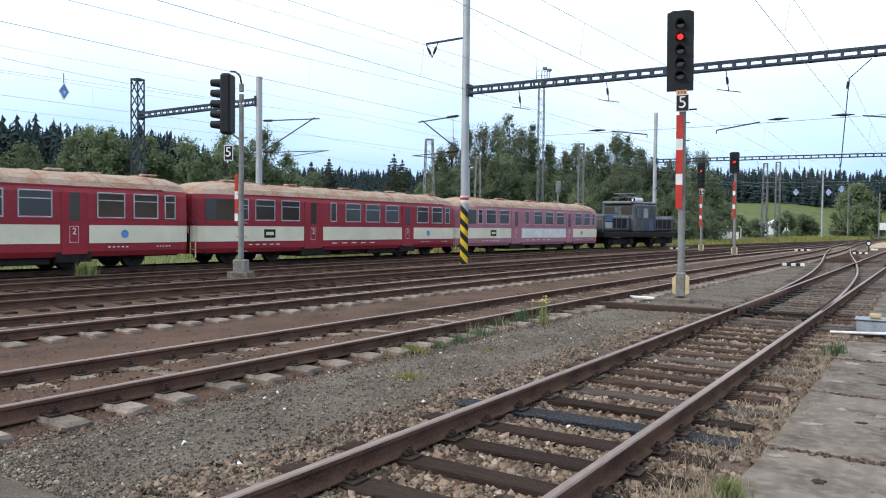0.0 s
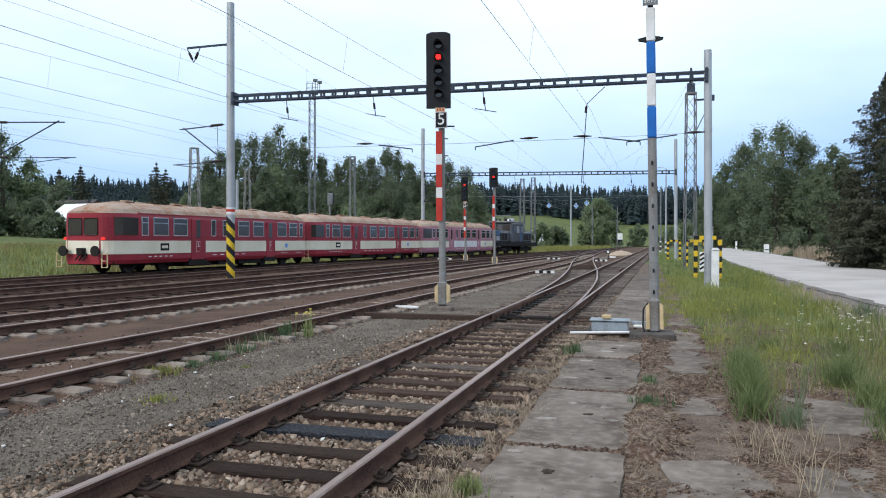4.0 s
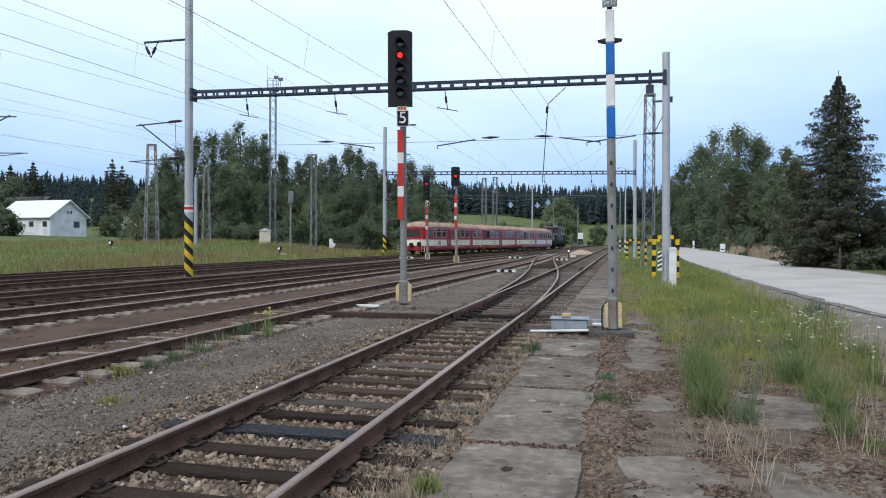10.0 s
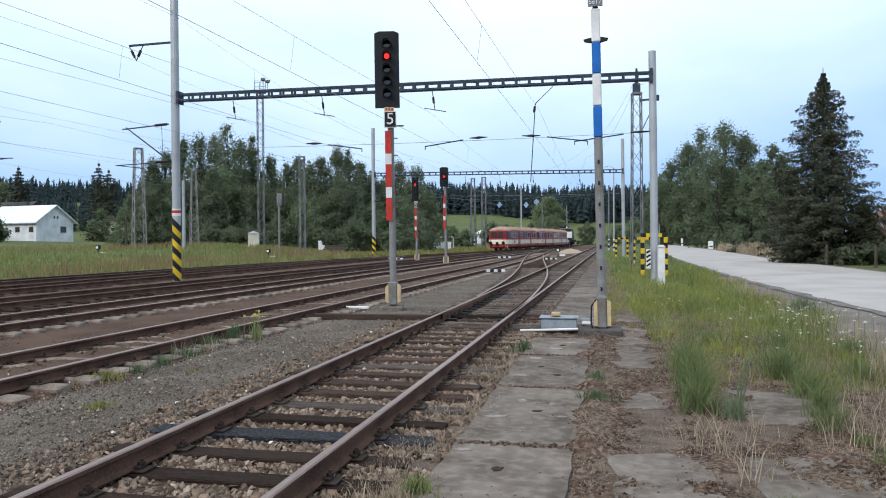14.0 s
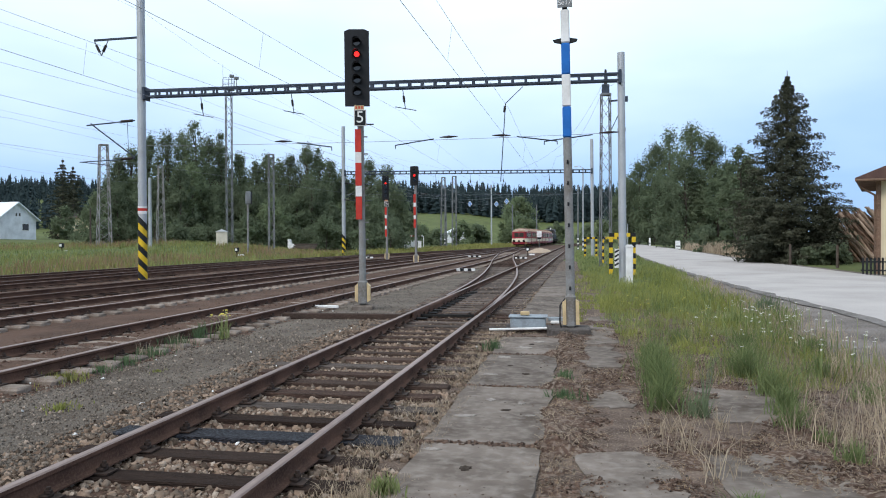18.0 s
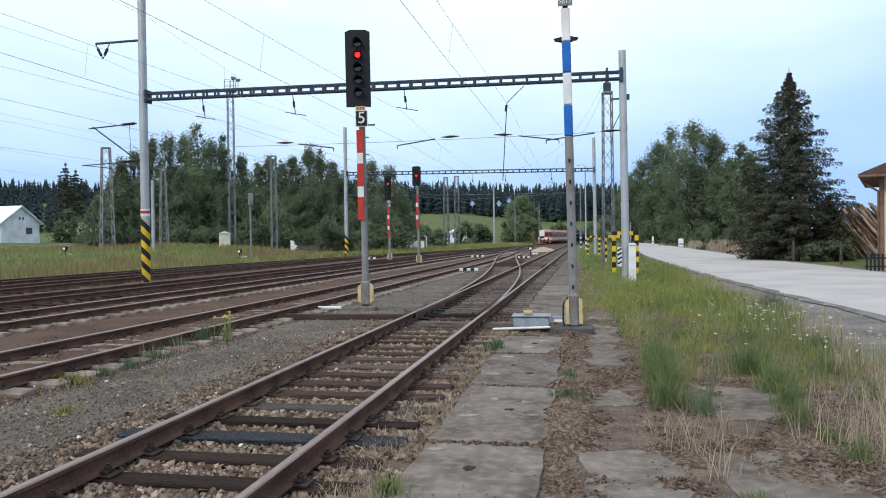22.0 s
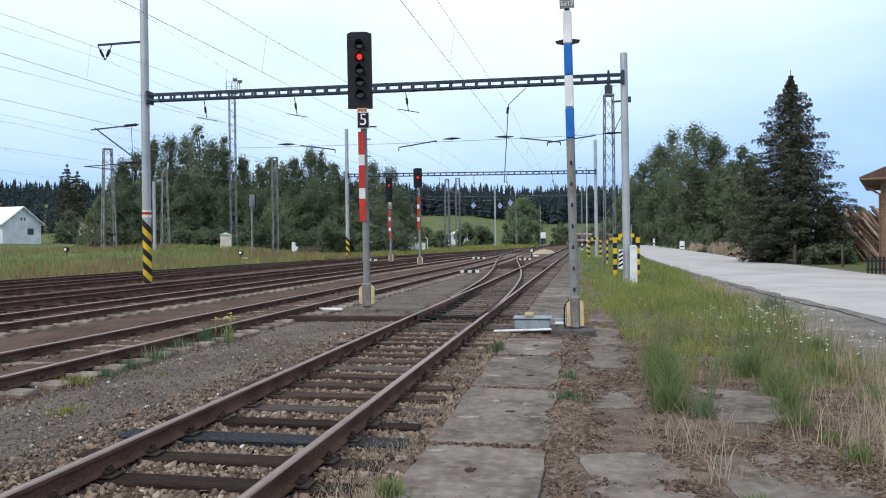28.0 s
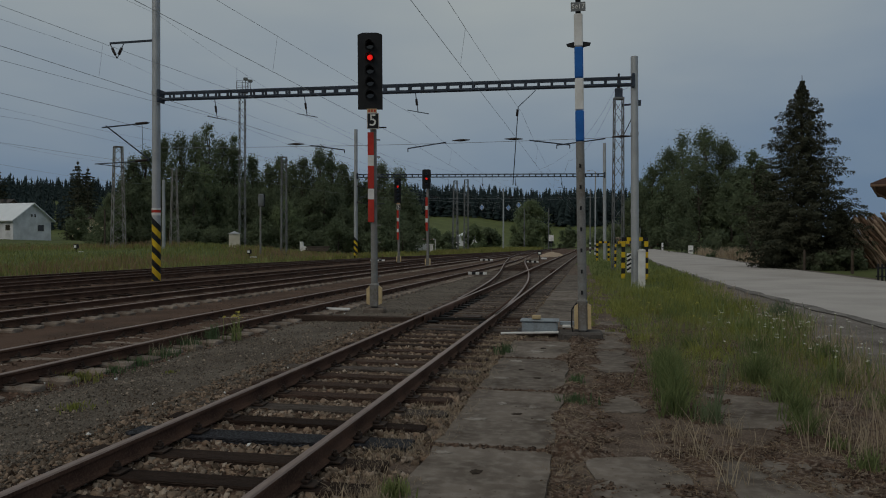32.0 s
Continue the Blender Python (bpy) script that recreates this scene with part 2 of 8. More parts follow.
M_POLE = mat("grey_painted_pole", (0.23, 0.23, 0.225), 0.65, 0.1, (0.15, 0.13, 0.11), (0.32, 0.32, 0.31), 2.5, 30, 0.1, 0.5)
M_BLACK = mat("black_paint", (0.02, 0.021, 0.023), 0.5, 0, (0.013, 0.013, 0.014), (0.035, 0.036, 0.038), 2, 30, 0.05, 0.4)
M_RED = mat("signal_red", (0.50, 0.045, 0.03), 0.55, 0, (0.36, 0.035, 0.025), (0.56, 0.08, 0.06), 3, 30, 0.05, 0.3)
M_WHITE = mat("white_paint", (0.74, 0.73, 0.71), 0.6, 0, (0.58, 0.56, 0.53), (0.8, 0.8, 0.79), 3, 30, 0.05, 0.4)
M_BLUE = mat("signal_blue", (0.025, 0.14, 0.46), 0.5, 0, (0.02, 0.11, 0.36), (0.04, 0.18, 0.52), 3, 30, 0.05, 0.3)
M_YELLOW = mat("warning_yellow", (0.62, 0.42, 0.02), 0.6, 0, (0.46, 0.30, 0.02), (0.68, 0.5, 0.06), 3, 30, 0.05, 0.4)
M_CREAMBOX = mat("cream_box_paint", (0.58, 0.44, 0.24), 0.65, 0, (0.42, 0.31, 0.17), (0.66, 0.53, 0.33), 4, 40, 0.1, 0.4)
M_TAIL_RED = mat("lit_tail_lens", (0.5, 0.02, 0.01), 0.3, glow=(1.0, 0.03, 0.02, 1.3), bump=0)
M_LOCO_BLUE = mat("faded_loco_blue", (0.08, 0.15, 0.27), 0.6, 0, (0.045, 0.075, 0.12), (0.14, 0.22, 0.34), 1.0, 10, 0.05, 0.5)
M_LAMP_RED = mat("lit_red_lens", (0.5, 0.02, 0.01), 0.3, glow=(1.0, 0.02, 0.015, 2.6), bump=0)
M_LENS = glass("dark_lens", (0.01, 0.01, 0.012))
M_WIRE = mat("copper_wire", (0.29, 0.31, 0.335), 0.6, 0.1, bump=0)
M_PORC = mat("brown_insulator", (0.03, 0.022, 0.02), 0.4, 0, bump=0)
M_LEAF = leafy("deciduous_leaves", (0.105, 0.13, 0.08), (0.185, 0.215, 0.13), trans=0.5, by_leaf=0.12)
M_LEAF2 = leafy("birch_leaves", (0.115, 0.145, 0.085), (0.205, 0.24, 0.142), trans=0.5, by_leaf=0.12)
M_LEAF3 = leafy("pale_willow_leaves", (0.145, 0.18, 0.10), (0.25, 0.30, 0.165), trans=0.5, by_leaf=0.12)
M_NEEDLE = leafy("spruce_needles", (0.036, 0.043, 0.031), (0.115, 0.115, 0.076), trans=0.2, by_leaf=0.15)
# distance haze is put into this forest's colour: bluish, low contrast
M_FOREST = leafy("hazy_blue_forest", (0.030, 0.044, 0.046), (0.042, 0.060, 0.060), trans=0.1, by_leaf=0.1)
M_BARK = mat("bark", (0.10, 0.08, 0.065), 0.95, 0, vary=0.2, bump=0.5)
M_GRASS = leafy("green_grass", (0.10, 0.135, 0.045), (0.32, 0.345, 0.145), trans=0.4, by_leaf=0.75)
M_CLUMP = leafy("tall_green_grass", (0.085, 0.118, 0.045), (0.24, 0.275, 0.115), trans=0.35, by_leaf=0.75)
M_WEED = leafy("yellow_green_weeds", (0.13, 0.15, 0.04), (0.37, 0.37, 0.11), trans=0.4, by_leaf=0.6)
M_HERB = leafy("blue_green_herb", (0.05, 0.085, 0.04), (0.145, 0.20, 0.10), trans=0.3, by_leaf=0.6)
M_REDGRASS = leafy("ripe_seed_grass", (0.17, 0.105, 0.062), (0.36, 0.26, 0.155), trans=0.3)
M_MEADOW = leafy("meadow_grass", (0.125, 0.135, 0.038), (0.345, 0.325, 0.115), trans=0.35, by_leaf=0.5)
M_DRY = leafy("dry_grass", (0.2, 0.15, 0.105), (0.53, 0.43, 0.305), trans=0.3, by_leaf=0.8)
M_PETAL = mat("white_petals", (0.6, 0.58, 0.5), 0.8, bump=0)
M_PETAL_Y = mat("yellow_petals", (0.5, 0.42, 0.08), 0.8, bump=0)
M_CARRED = mat("carriage_red", (0.30, 0.024, 0.036), 0.42, 0, (0.22, 0.02, 0.028), (0.35, 0.045, 0.055), 0.8, 12, 0.03, 0.4, spec=0.3)
M_CARPINK = mat("faded_carriage_red", (0.40, 0.18, 0.215), 0.55, 0, (0.32, 0.12, 0.15), (0.46, 0.24, 0.275), 0.8, 12, 0.03, 0.4)
M_CREAM = mat("carriage_cream", (0.76, 0.70, 0.54), 0.45, 0, (0.64, 0.57, 0.42), (0.80, 0.75, 0.61), 0.8, 12, 0.03, 0.4, spec=0.3)
M_ROOF = mat("rust_streaked_roof", (0.36, 0.27, 0.205), 0.8, 0, (0.27, 0.13, 0.07), (0.46, 0.41, 0.36), 1.4, 9, 0.1, 0.6, stretch=(2.5, 0.9, 1))
M_UNDER = mat("sooty_underframe", (0.025, 0.022, 0.02), 0.85, 0.1, (0.014, 0.012, 0.011), (0.05, 0.042, 0.036), 2, 20, 0.2, 0.5)
M_WHEEL = mat("wheel_steel", (0.06, 0.05, 0.045), 0.6, 0.5)
M_ALU = mat("aluminium_frame", (0.50, 0.50, 0.51), 0.4, 0.6, bump=0)
M_GLASSCAR = glass("carriage_window_glass", (0.045, 0.038, 0.033), 0.12)
M_LOCO = mat("grimy_loco_blue", (0.10, 0.105, 0.12), 0.65, 0, (0.05, 0.042, 0.038), (0.19, 0.2, 0.22), 1.0, 10, 0.05, 0.6)
M_LOCOW = mat("grimy_loco_white", (0.34, 0.35, 0.36), 0.6, 0, (0.15, 0.15, 0.155), (0.45, 0.46, 0.47), 1.0, 10, 0.05, 0.5)
M_WALLW = mat("white_render", (0.76, 0.77, 0.8), 0.9, 0, (0.52, 0.53, 0.55), (0.68, 0.69, 0.7), 0.8, 30, 0.1, 0.4)
M_ROOFW = mat("bright_tin_roof", (0.80, 0.82, 0.84), 0.35, 0.2, (0.72, 0.74, 0.76), (0.88, 0.89, 0.9), 0.5, 10, 0.05, 0.4)
M_ROOFD = mat("dark_roof_tiles", (0.09, 0.08, 0.075), 0.85, 0, bump=0.2)
M_ROOFB = mat("red_brown_tiles", (0.105, 0.062, 0.052), 0.8, 0, (0.07, 0.04, 0.034), (0.15, 0.09, 0.075), 1.5, 20, 0.3, 0.4)
M_STUCCO = mat("ochre_stucco", (0.66, 0.56, 0.38), 0.9, 0, (0.56, 0.47, 0.31), (0.72, 0.63, 0.46), 0.8, 40, 0.2, 0.4)
M_LOG = mat("log_bark", (0.17, 0.105, 0.07), 0.9, 0, (0.085, 0.055, 0.04), (0.28, 0.2, 0.145), 2, 14, 0.6, 0.5, vary=0.35)
M_LOGEND = mat("cut_log_end", (0.45, 0.33, 0.19), 0.85, 0, vary=0.2)
M_BLUEBOX = mat("grey_blue_box_paint", (0.27, 0.31, 0.34), 0.6, 0, (0.19, 0.20, 0.21), (0.36, 0.41, 0.45), 4, 30, 0.1, 0.5)
M_SKYBLUE = mat("pale_blue_paint", (0.16, 0.32, 0.66), 0.6, bump=0)

# ---- mesh tools ----
def part(name, bm, material, parent=None, label="", smooth=False):
    """Link a bmesh as one mesh object under a thing or a part."""
    me = bpy.data.meshes.new(name)
    bm.to_mesh(me)
    bm.free()
    for m in (material if isinstance(material, (list, tuple)) else [material]):
        me.materials.append(m)
    if smooth:
        for p in me.polygons:
            p.use_smooth = True
    ob = new(name, me)
    if parent:
        ob.parent = parent
    if label:
        ob["label"] = label
    return ob


def mesh_part(name, verts, faces, material, parent=None, label=""):
    me = bpy.data.meshes.new(name)
    me.from_pydata(verts, [], faces)
    for m in (material if isinstance(material, (list, tuple)) else [material]):
        me.materials.append(m)
    me.update()
    ob = new(name, me)
    if parent:
        ob.parent = parent
    if label:
        ob["label"] = label
    return ob


def thing(name, m, label, category, group="", kind=""):
    ob = new(name)
    ob.empty_display_size = 0.1
    ob.matrix_basis = m if isinstance(m, Matrix) else pose(*m)
    return tagged(ob, label, category, group, kind)


def box(bm, x, y, z, sx, sy, sz, m=None, bevel=0.0, mi=0):
    """A box with its centre at x, y, z."""
    t = Matrix.Translation((x, y, z)) @ Matrix.Diagonal((sx, sy, sz, 1))
    r = bmesh.ops.create_cube(bm, size=1, matrix=(m @ t) if m else t)
    fs = {f for v in r["verts"] for f in v.link_faces}
    for f in fs:
        f.material_index = mi
    if bevel:
        es = list({e for v in r["verts"] for e in v.link_edges})
        bmesh.ops.bevel(bm, geom=es, offset=bevel, segments=1, affect="EDGES", profile=0.5)
    return bm


def rod(bm, a, b, r0, r1=None, n=8, mi=0, caps=True):
    """A tapered rod from a to b."""
    a, b = Vector(a), Vector(b)
    d = b - a
    if d.length < 1e-6:
        return bm
    q = d.to_track_quat("Z", "Y").to_matrix().to_4x4()
    m = Matrix.Translation((a + b) / 2) @ q
    r = bmesh.ops.create_cone(bm, cap_ends=caps, segments=n, radius1=r0, radius2=r0 if r1 is None else r1, depth=d.length, matrix=m)
    for f in {f for v in r["verts"] for f in v.link_faces}:
        f.material_index = mi
    return bm


def bar(bm, a, b, w, h, mi=0, up=(0, 0, 1)):
    """A straight rectangular bar from a to b, w wide, h high."""
    a, b = Vector(a), Vector(b)
    d = b - a
    z = d.normalized()
    x = Vector(up).cross(z)
    if x.length < 1e-4:
        x = Vector((1, 0, 0)).cross(z)
    x.normalize()
    y = z.cross(x)
    r = Matrix((x, y, z)).transposed().to_4x4()
    return box(bm, 0, 0, 0, w, h, d.length, Matrix.Translation((a + b) / 2) @ r, mi=mi)


def prism(bm, poly, y0, y1, mi=0, axis="y"):
    """A polygon of (x, z) drawn out along y (or of (y, z) along x)."""
    def p(u, v, w):
        return (u, w, v) if axis == "y" else (w, u, v)
    a = [bm.verts.new(p(u, v, y0)) for u, v in poly]
    b = [bm.verts.new(p(u, v, y1)) for u, v in poly]
    n = len(poly)
    fs = [bm.faces.new(a), bm.faces.new(b[::-1])]
    for i in range(n):
        fs.append(bm.faces.new((a[i], b[i], b[(i + 1) % n], a[(i + 1) % n])))
    for f in fs:
        f.material_index = mi
    bmesh.ops.recalc_face_normals(bm, faces=fs)
    return bm


def text_part(name, s, size, m, material, parent, label=""):
    """A word in the built-in font, as a thin mesh, centred on m, facing m's +z."""
    cu = bpy.data.curves.new(name, "FONT")
    cu.body, cu.size, cu.align_x, cu.align_y, cu.extrude = s, size, "CENTER", "CENTER", 0.004
    tmp = bpy.data.objects.new(name + "_tmp", cu)
    scene.collection.objects.link(tmp)
    dg = bpy.context.evaluated_depsgraph_get()
    me = bpy.data.meshes.new_from_object(tmp.evaluated_get(dg))
    bpy.data.objects.remove(tmp)
    me.materials.clear()
    me.materials.append(material)
    ob = new(name, me)
    ob.parent = parent
    ob.matrix_basis = m
    if label:
        ob["label"] = label
    return ob


def curve_at(points, y):
    """x of a centre line at y: smooth through the points (y, x)."""
    ys = [p[0] for p in points]
    i = max(0, min(len(points) - 2, int(np.searchsorted(ys, y)) - 1))
    def slope(k):
        a, b = points[max(0, k - 1)], points[min(len(points) - 1, k + 1)]
        return (b[1] - a[1]) / (b[0] - a[0])
    (y0, x0), (y1, x1) = points[i], points[i + 1]
    h = y1 - y0
    t = (y - y0) / h
    if t < 0 or t > 1:
        return x0 + slope(i) * (y - y0) if t < 0 else x1 + slope(i + 1) * (y - y1)
    m0, m1 = slope(i) * h, slope(i + 1) * h
    return (2 * t**3 - 3 * t**2 + 1) * x0 + (t**3 - 2 * t**2 + t) * m0 + (-2 * t**3 + 3 * t**2) * x1 + (t**3 - t**2) * m1


# ---- ground ----
def smooth01(a, b, v):
    t = max(0.0, min(1.0, (v - a) / (b - a)))
    return t * t * (3 - 2 * t)


def land(x, y):
    """Height of the natural ground: flat in the station, a hill beyond, a dip at the road."""
    r = math.hypot(x, y)
    r0 = 180 + 150 * smooth01(-90, -25, x) * smooth01(120, 200, y) * smooth01(260, 60, x)
    far = smooth01(r0, 620, r) * 23 + smooth01(600, 2400, r) * 75
    far *= 1 - 0.85 * smooth01(0.14, 0.24, x / (r + 1.0)) * smooth01(-50, 50, y)
    left = 0.9 * smooth01(-28.5, -43, x) * smooth01(150, 80, y) + 1.4 * smooth01(-50, -96, x) * smooth01(260, 140, y) + 7 * smooth01(-100, -230, x)
    left += 0.5 * math.exp(-((x + 37) / 9) ** 2 - ((y - 74) / 13) ** 2)
    lump = 0.25 * noise.noise(Vector((x * 0.06, y * 0.06, 0.3))) * smooth01(24, 40, abs(x + 10))
    return far + left + lump - 0.09


def grid_mesh(name, xs, ys, fn, material, label, kind="structure", hole=None):
    verts, faces = [], []
    for y in ys:
        for x in xs:
            verts.append((x, y, fn(x, y)))
    n = len(xs)
    for j in range(len(ys) - 1):
        for i in range(n - 1):
            a = j * n + i
            faces.append((a, a + 1, a + n + 1, a + n))
    ob = mesh_part(name, verts, faces, material)
    for p in ob.data.polygons:
        p.use_smooth = True
    return tagged(ob, label, name, kind=kind)


def spread(lo, hi, near, n, power=2.2):
    """Grid lines from lo to hi, dense about near."""
    out = []
    for i in range(n):
        u = -1 + 2 * i / (n - 1)
        span = (hi - near) if u > 0 else (near - lo)
        out.append(near + math.copysign(abs(u) ** power, u) * span)
    return out


grid_mesh("ground", spread(-2500, 2500, -10, 170, 2.6), spread(-900, 3000, 40, 190, 2.6), land, M_GROUND,
          "rough grassy land rising to hills")


def yard_z(x, y):
    drop = -0.008 * smooth01(1.55, 1.2, abs(x + 2.82)) * smooth01(34, 16, y)
    for c in (-7.48, -12.05, -16.0):
        drop += 0.056 * smooth01(0.72, 0.5, abs(x - c)) - 0.02 * smooth01(0.78, 0.9, abs(x - c)) * smooth01(1.7, 1.35, abs(x - c))
    return drop - 0.035 + 0.018 * noise.noise(Vector((x * 0.9, y * 0.9, 0))) + 0.012 * noise.noise(Vector((x * 6, y * 6, 1)))


def yard_edge(y):
    """The far edge of the ballasted yard."""
    return float(np.interp(y, [-60, 0, 20, 45, 66, 94, 125, 150, 180, 230], [-33.5, -28.0, -26.8, -25.4, -22.7, -18.3, -13.8, -11.4, -10.2, -6.5]))


def yard():
    verts, faces = [], []
    ys = [-30 + i * 0.8 for i in range(40)] + [2 + i * 0.09 for i in range(170)] + [17.4 + i * 0.3 for i in range(80)] + [41.5 + i * 1.6 for i in range(110)]
    us = [i / 109 for i in range(110)]
    for y in ys:
        xl = yard_edge(y) + 0.35 * noise.noise(Vector((0, y * 0.3, 5)))
        xr = -1.72 + 0.06 * noise.noise(Vector((0, y * 1.2, 9)))
        if y > 150:
            k = smooth01(150, 230, y)
            xl, xr = xl + 9 * k * k, xr + 6 * k
        for u in us:
            x = xr + (xl - xr) * u ** 1.5
            e = min(1.0, min(u, 1 - u) * 20)
            verts.append((x, y, yard_z(x, y) * e + (1 - e) * -0.10))
    n = len(us)
    for j in range(len(ys) - 1):
        for i in range(n - 1):
            a = j * n + i
            faces.append((a, a + n, a + n + 1, a + 1))
    ob = mesh_part("ballast_bed", verts, faces, [M_BALLAST, M_WALK])
    for p in ob.data.polygons:
        p.use_smooth = True
        x, y, _ = p.center
        if -6.3 + 0.5 * noise.noise(Vector((x, y * 0.8, 7))) < x < -4.15 + 0.3 * noise.noise(Vector((x * 2, y * 2, 3))) - 0.02 * max(0, y - 16):
            p.material_index = 1
    tagged(ob, "brown-grey crushed stone bed under the tracks", "ballast", kind="structure")


yard()


ROAD_L = [(-20, 6.3), (5, 6.2), (17.4, 6.0), (20, 5.87), (24, 5.62), (30, 5.35), (36, 5.15), (45, 5.05), (60, 5.05), (80, 5.5), (110, 6.8), (150, 9.0), (195, 11.6)]
VERGE_R = [(-20, 3.7), (8, 3.75), (11.3, 3.98), (14, 4.16), (18, 4.35), (23, 4.45), (30, 4.6), (36, 4.7), (45, 4.8), (60, 4.85), (80, 5.3), (110, 6.6), (195, 11.4)]
ROAD_R = [(-20, 15.5), (20, 14.0), (35, 12.95), (46, 12.7), (56, 12.4), (65, 12.4), (80, 12.95), (100, 13.4), (136, 13.95), (160, 14.0), (195, 14.4)]


def strip(name, left, right, y0, y1, step, z, material, label, cols=5, kind="structure"):
    verts, faces = [], []
    y = y0
    rows = 0
    while y <= y1:
        a, b = curve_at(left, y), curve_at(right, y)
        for i in range(cols):
            u = i / (cols - 1)
            x = a + (b - a) * u
            verts.append((x, y, z + 0.03 * math.sin(u * math.pi) + 0.012 * noise.noise(Vector((x, y * 0.4, 2)))))
        rows += 1
        y += step
    for j in range(rows - 1):
        for i in range(cols - 1):
            a = j * cols + i
            faces.append((a, a + 1, a + cols + 1, a + cols))
    ob = mesh_part(name, verts, faces, material)
    return tagged(ob, label, name.replace("_", " "), kind=kind)


strip("road_shoulder", [(y, x - 0.35) for y, x in VERGE_R], [(y, x + 0.8) for y, x in ROAD_R], -20, 190, 1.0, -0.045, M_SHOULDER, "grey gravel shoulder beside the road", 9)
strip("road", ROAD_L, ROAD_R, -20, 194, 1.0, -0.02, M_ROAD, "pale worn asphalt country road", 7)
EDGE_Y = [8 + 0.8 * i for i in range(75)]
strip("road_edge", [(y, curve_at(ROAD_L, y) - 0.28 - 0.2 * noise.noise(Vector((y * 0.6, 0, 3)))) for y in EDGE_Y], [(y, curve_at(ROAD_L, y) + 0.1 + 0.22 * noise.noise(Vector((y * 0.7, 5, 3)))) for y in EDGE_Y], 8, 66, 0.4, -0.012, M_EDGE, "dark crumbling edge of the asphalt", 5)
strip("path_soil", [(-8, -1.75), (10, -1.78), (20, -1.8), (40, -1.85), (60, -1.9)], [(-8, 4.2), (4, 4.1), (10, 4.0), (14, 3.0), (20, 1.6), (30, 0.9), (40, 0.3), (60, -0.4)], -8, 58, 0.5, -0.05, M_SOIL, "dry mossy soil between broken concrete slabs", 12)

# ---- tracks ----
A_LINE = [(-25, -2.82), (0, -2.82), (60, -2.82), (120, -2.75), (170, -2.4), (215, 1.0)]
BR_LINE = [(13, -2.82), (17.5, -2.84), (22, -2.95), (27, -3.16), (32, -3.46), (41, -4.22), (50, -5.12), (58, -5.92), (66, -6.62), (76, -7.5)]
B_LINE = [(-25, -7.6), (0, -7.56), (8, -7.52), (15, -7.43), (22, -7.33), (32, -7.2), (45, -7.1), (60, -7.15), (76, -7.65), (95, -8.55), (115, -9.3), (135, -9.75), (155, -9.6)]
C_LINE = [(-25, -12.25), (0, -12.15), (8, -12.1), (15, -12.0), (22, -11.85), (35, -11.55), (47, -11.28), (70, -10.7), (90, -10.0), (108, -9.6), (120, -9.5)]
D_LINE = [(-25, -16.4), (10, -16.2), (30, -15.5), (50, -14.9), (70, -14.1), (90, -12.8), (110, -12.0), (125, -11.1), (138, -10.6)]
E_LINE = [(-25, -20.7), (10, -20.4), (30, -20.4), (48, -20.35), (60, -20.0), (72, -19.4)]
F_LINE = [(-60, -30.8), (-25, -27.6), (0, -25.5), (20, -24.47), (35, -23.85), (45, -23.1), (55, -21.92), (66, -20.4), (78, -18.6), (94, -16.1), (110, -13.88), (125, -11.92), (140, -10.7), (160, -9.5), (180, -8.7), (197, -7.9), (212, -6.2), (228, -3.2), (243, 1.2), (260, 8), (280, 18), (300, 30), (340, 56)]

RAIL_PROFILE = [(-0.0625, 0), (0.0625, 0), (0.0625, 0.011), (0.013, 0.028), (0.009, 0.045), (0.009, 0.108), (0.035, 0.122),
                (0.035, 0.150), (0.026, 0.160), (-0.026, 0.160), (-0.035, 0.150), (-0.035, 0.122), (-0.009, 0.108), (-0.009, 0.045), (-0.013, 0.028), (-0.0625, 0.011)]


def rail_mesh(line, off, y0, y1, step, top):
    verts, faces, mats = [], [], []
    ys = list(np.arange(y0, y1 + 1e-6, step))
    k = len(RAIL_PROFILE)
    for y in ys:
        x = curve_at(line, y)
        s = (curve_at(line, y + 0.1) - curve_at(line, y - 0.1)) / 0.2
        nx, ny = 1 / math.hypot(1, s), -s / math.hypot(1, s)
        for u, v in RAIL_PROFILE:
            verts.append((x + nx * (off + u), y + ny * (off + u), v))
    for j in range(len(ys) - 1):
        for i in range(k):
            a, b = j * k + i, j * k + (i + 1) % k
            faces.append((a, b, b + k, a + k))
            mats.append(1 if 7 <= i <= 9 else 0)
    n = (len(ys) - 1) * k
    faces += [tuple(range(k))[::-1], tuple(n + i for i in range(k))]
    mats += [0, 0]
    return verts, faces, mats


def add_rail(line, off, y0, y1, step, parent, top, name="rail"):
    v, f, mi = rail_mesh(line, off, y0, y1, step, top)
    ob = mesh_part(name, v, f, [M_RAIL, top], parent)
    ob.data.polygons.foreach_set("material_index", mi)
    for i in range(len(mi)):
        ob.data.polygons[i].use_smooth = False
    return ob


def sleeper_mesh(name, length, width, drop, material, bevel, seed):
    bm = bmesh.new()
    rnd = random.Random(seed)
    box(bm, 0, 0, -drop / 2, length, width, drop, bevel=bevel)
    for v in bm.verts:
        v.co += Vector((rnd.uniform(-0.02, 0.02), rnd.uniform(-0.008, 0.008), rnd.uniform(-0.006, 0.004)))
    me = bpy.data.meshes.new(name)
    bm.to_mesh(me)
    bm.free()
    me.materials.append(material)
    return me


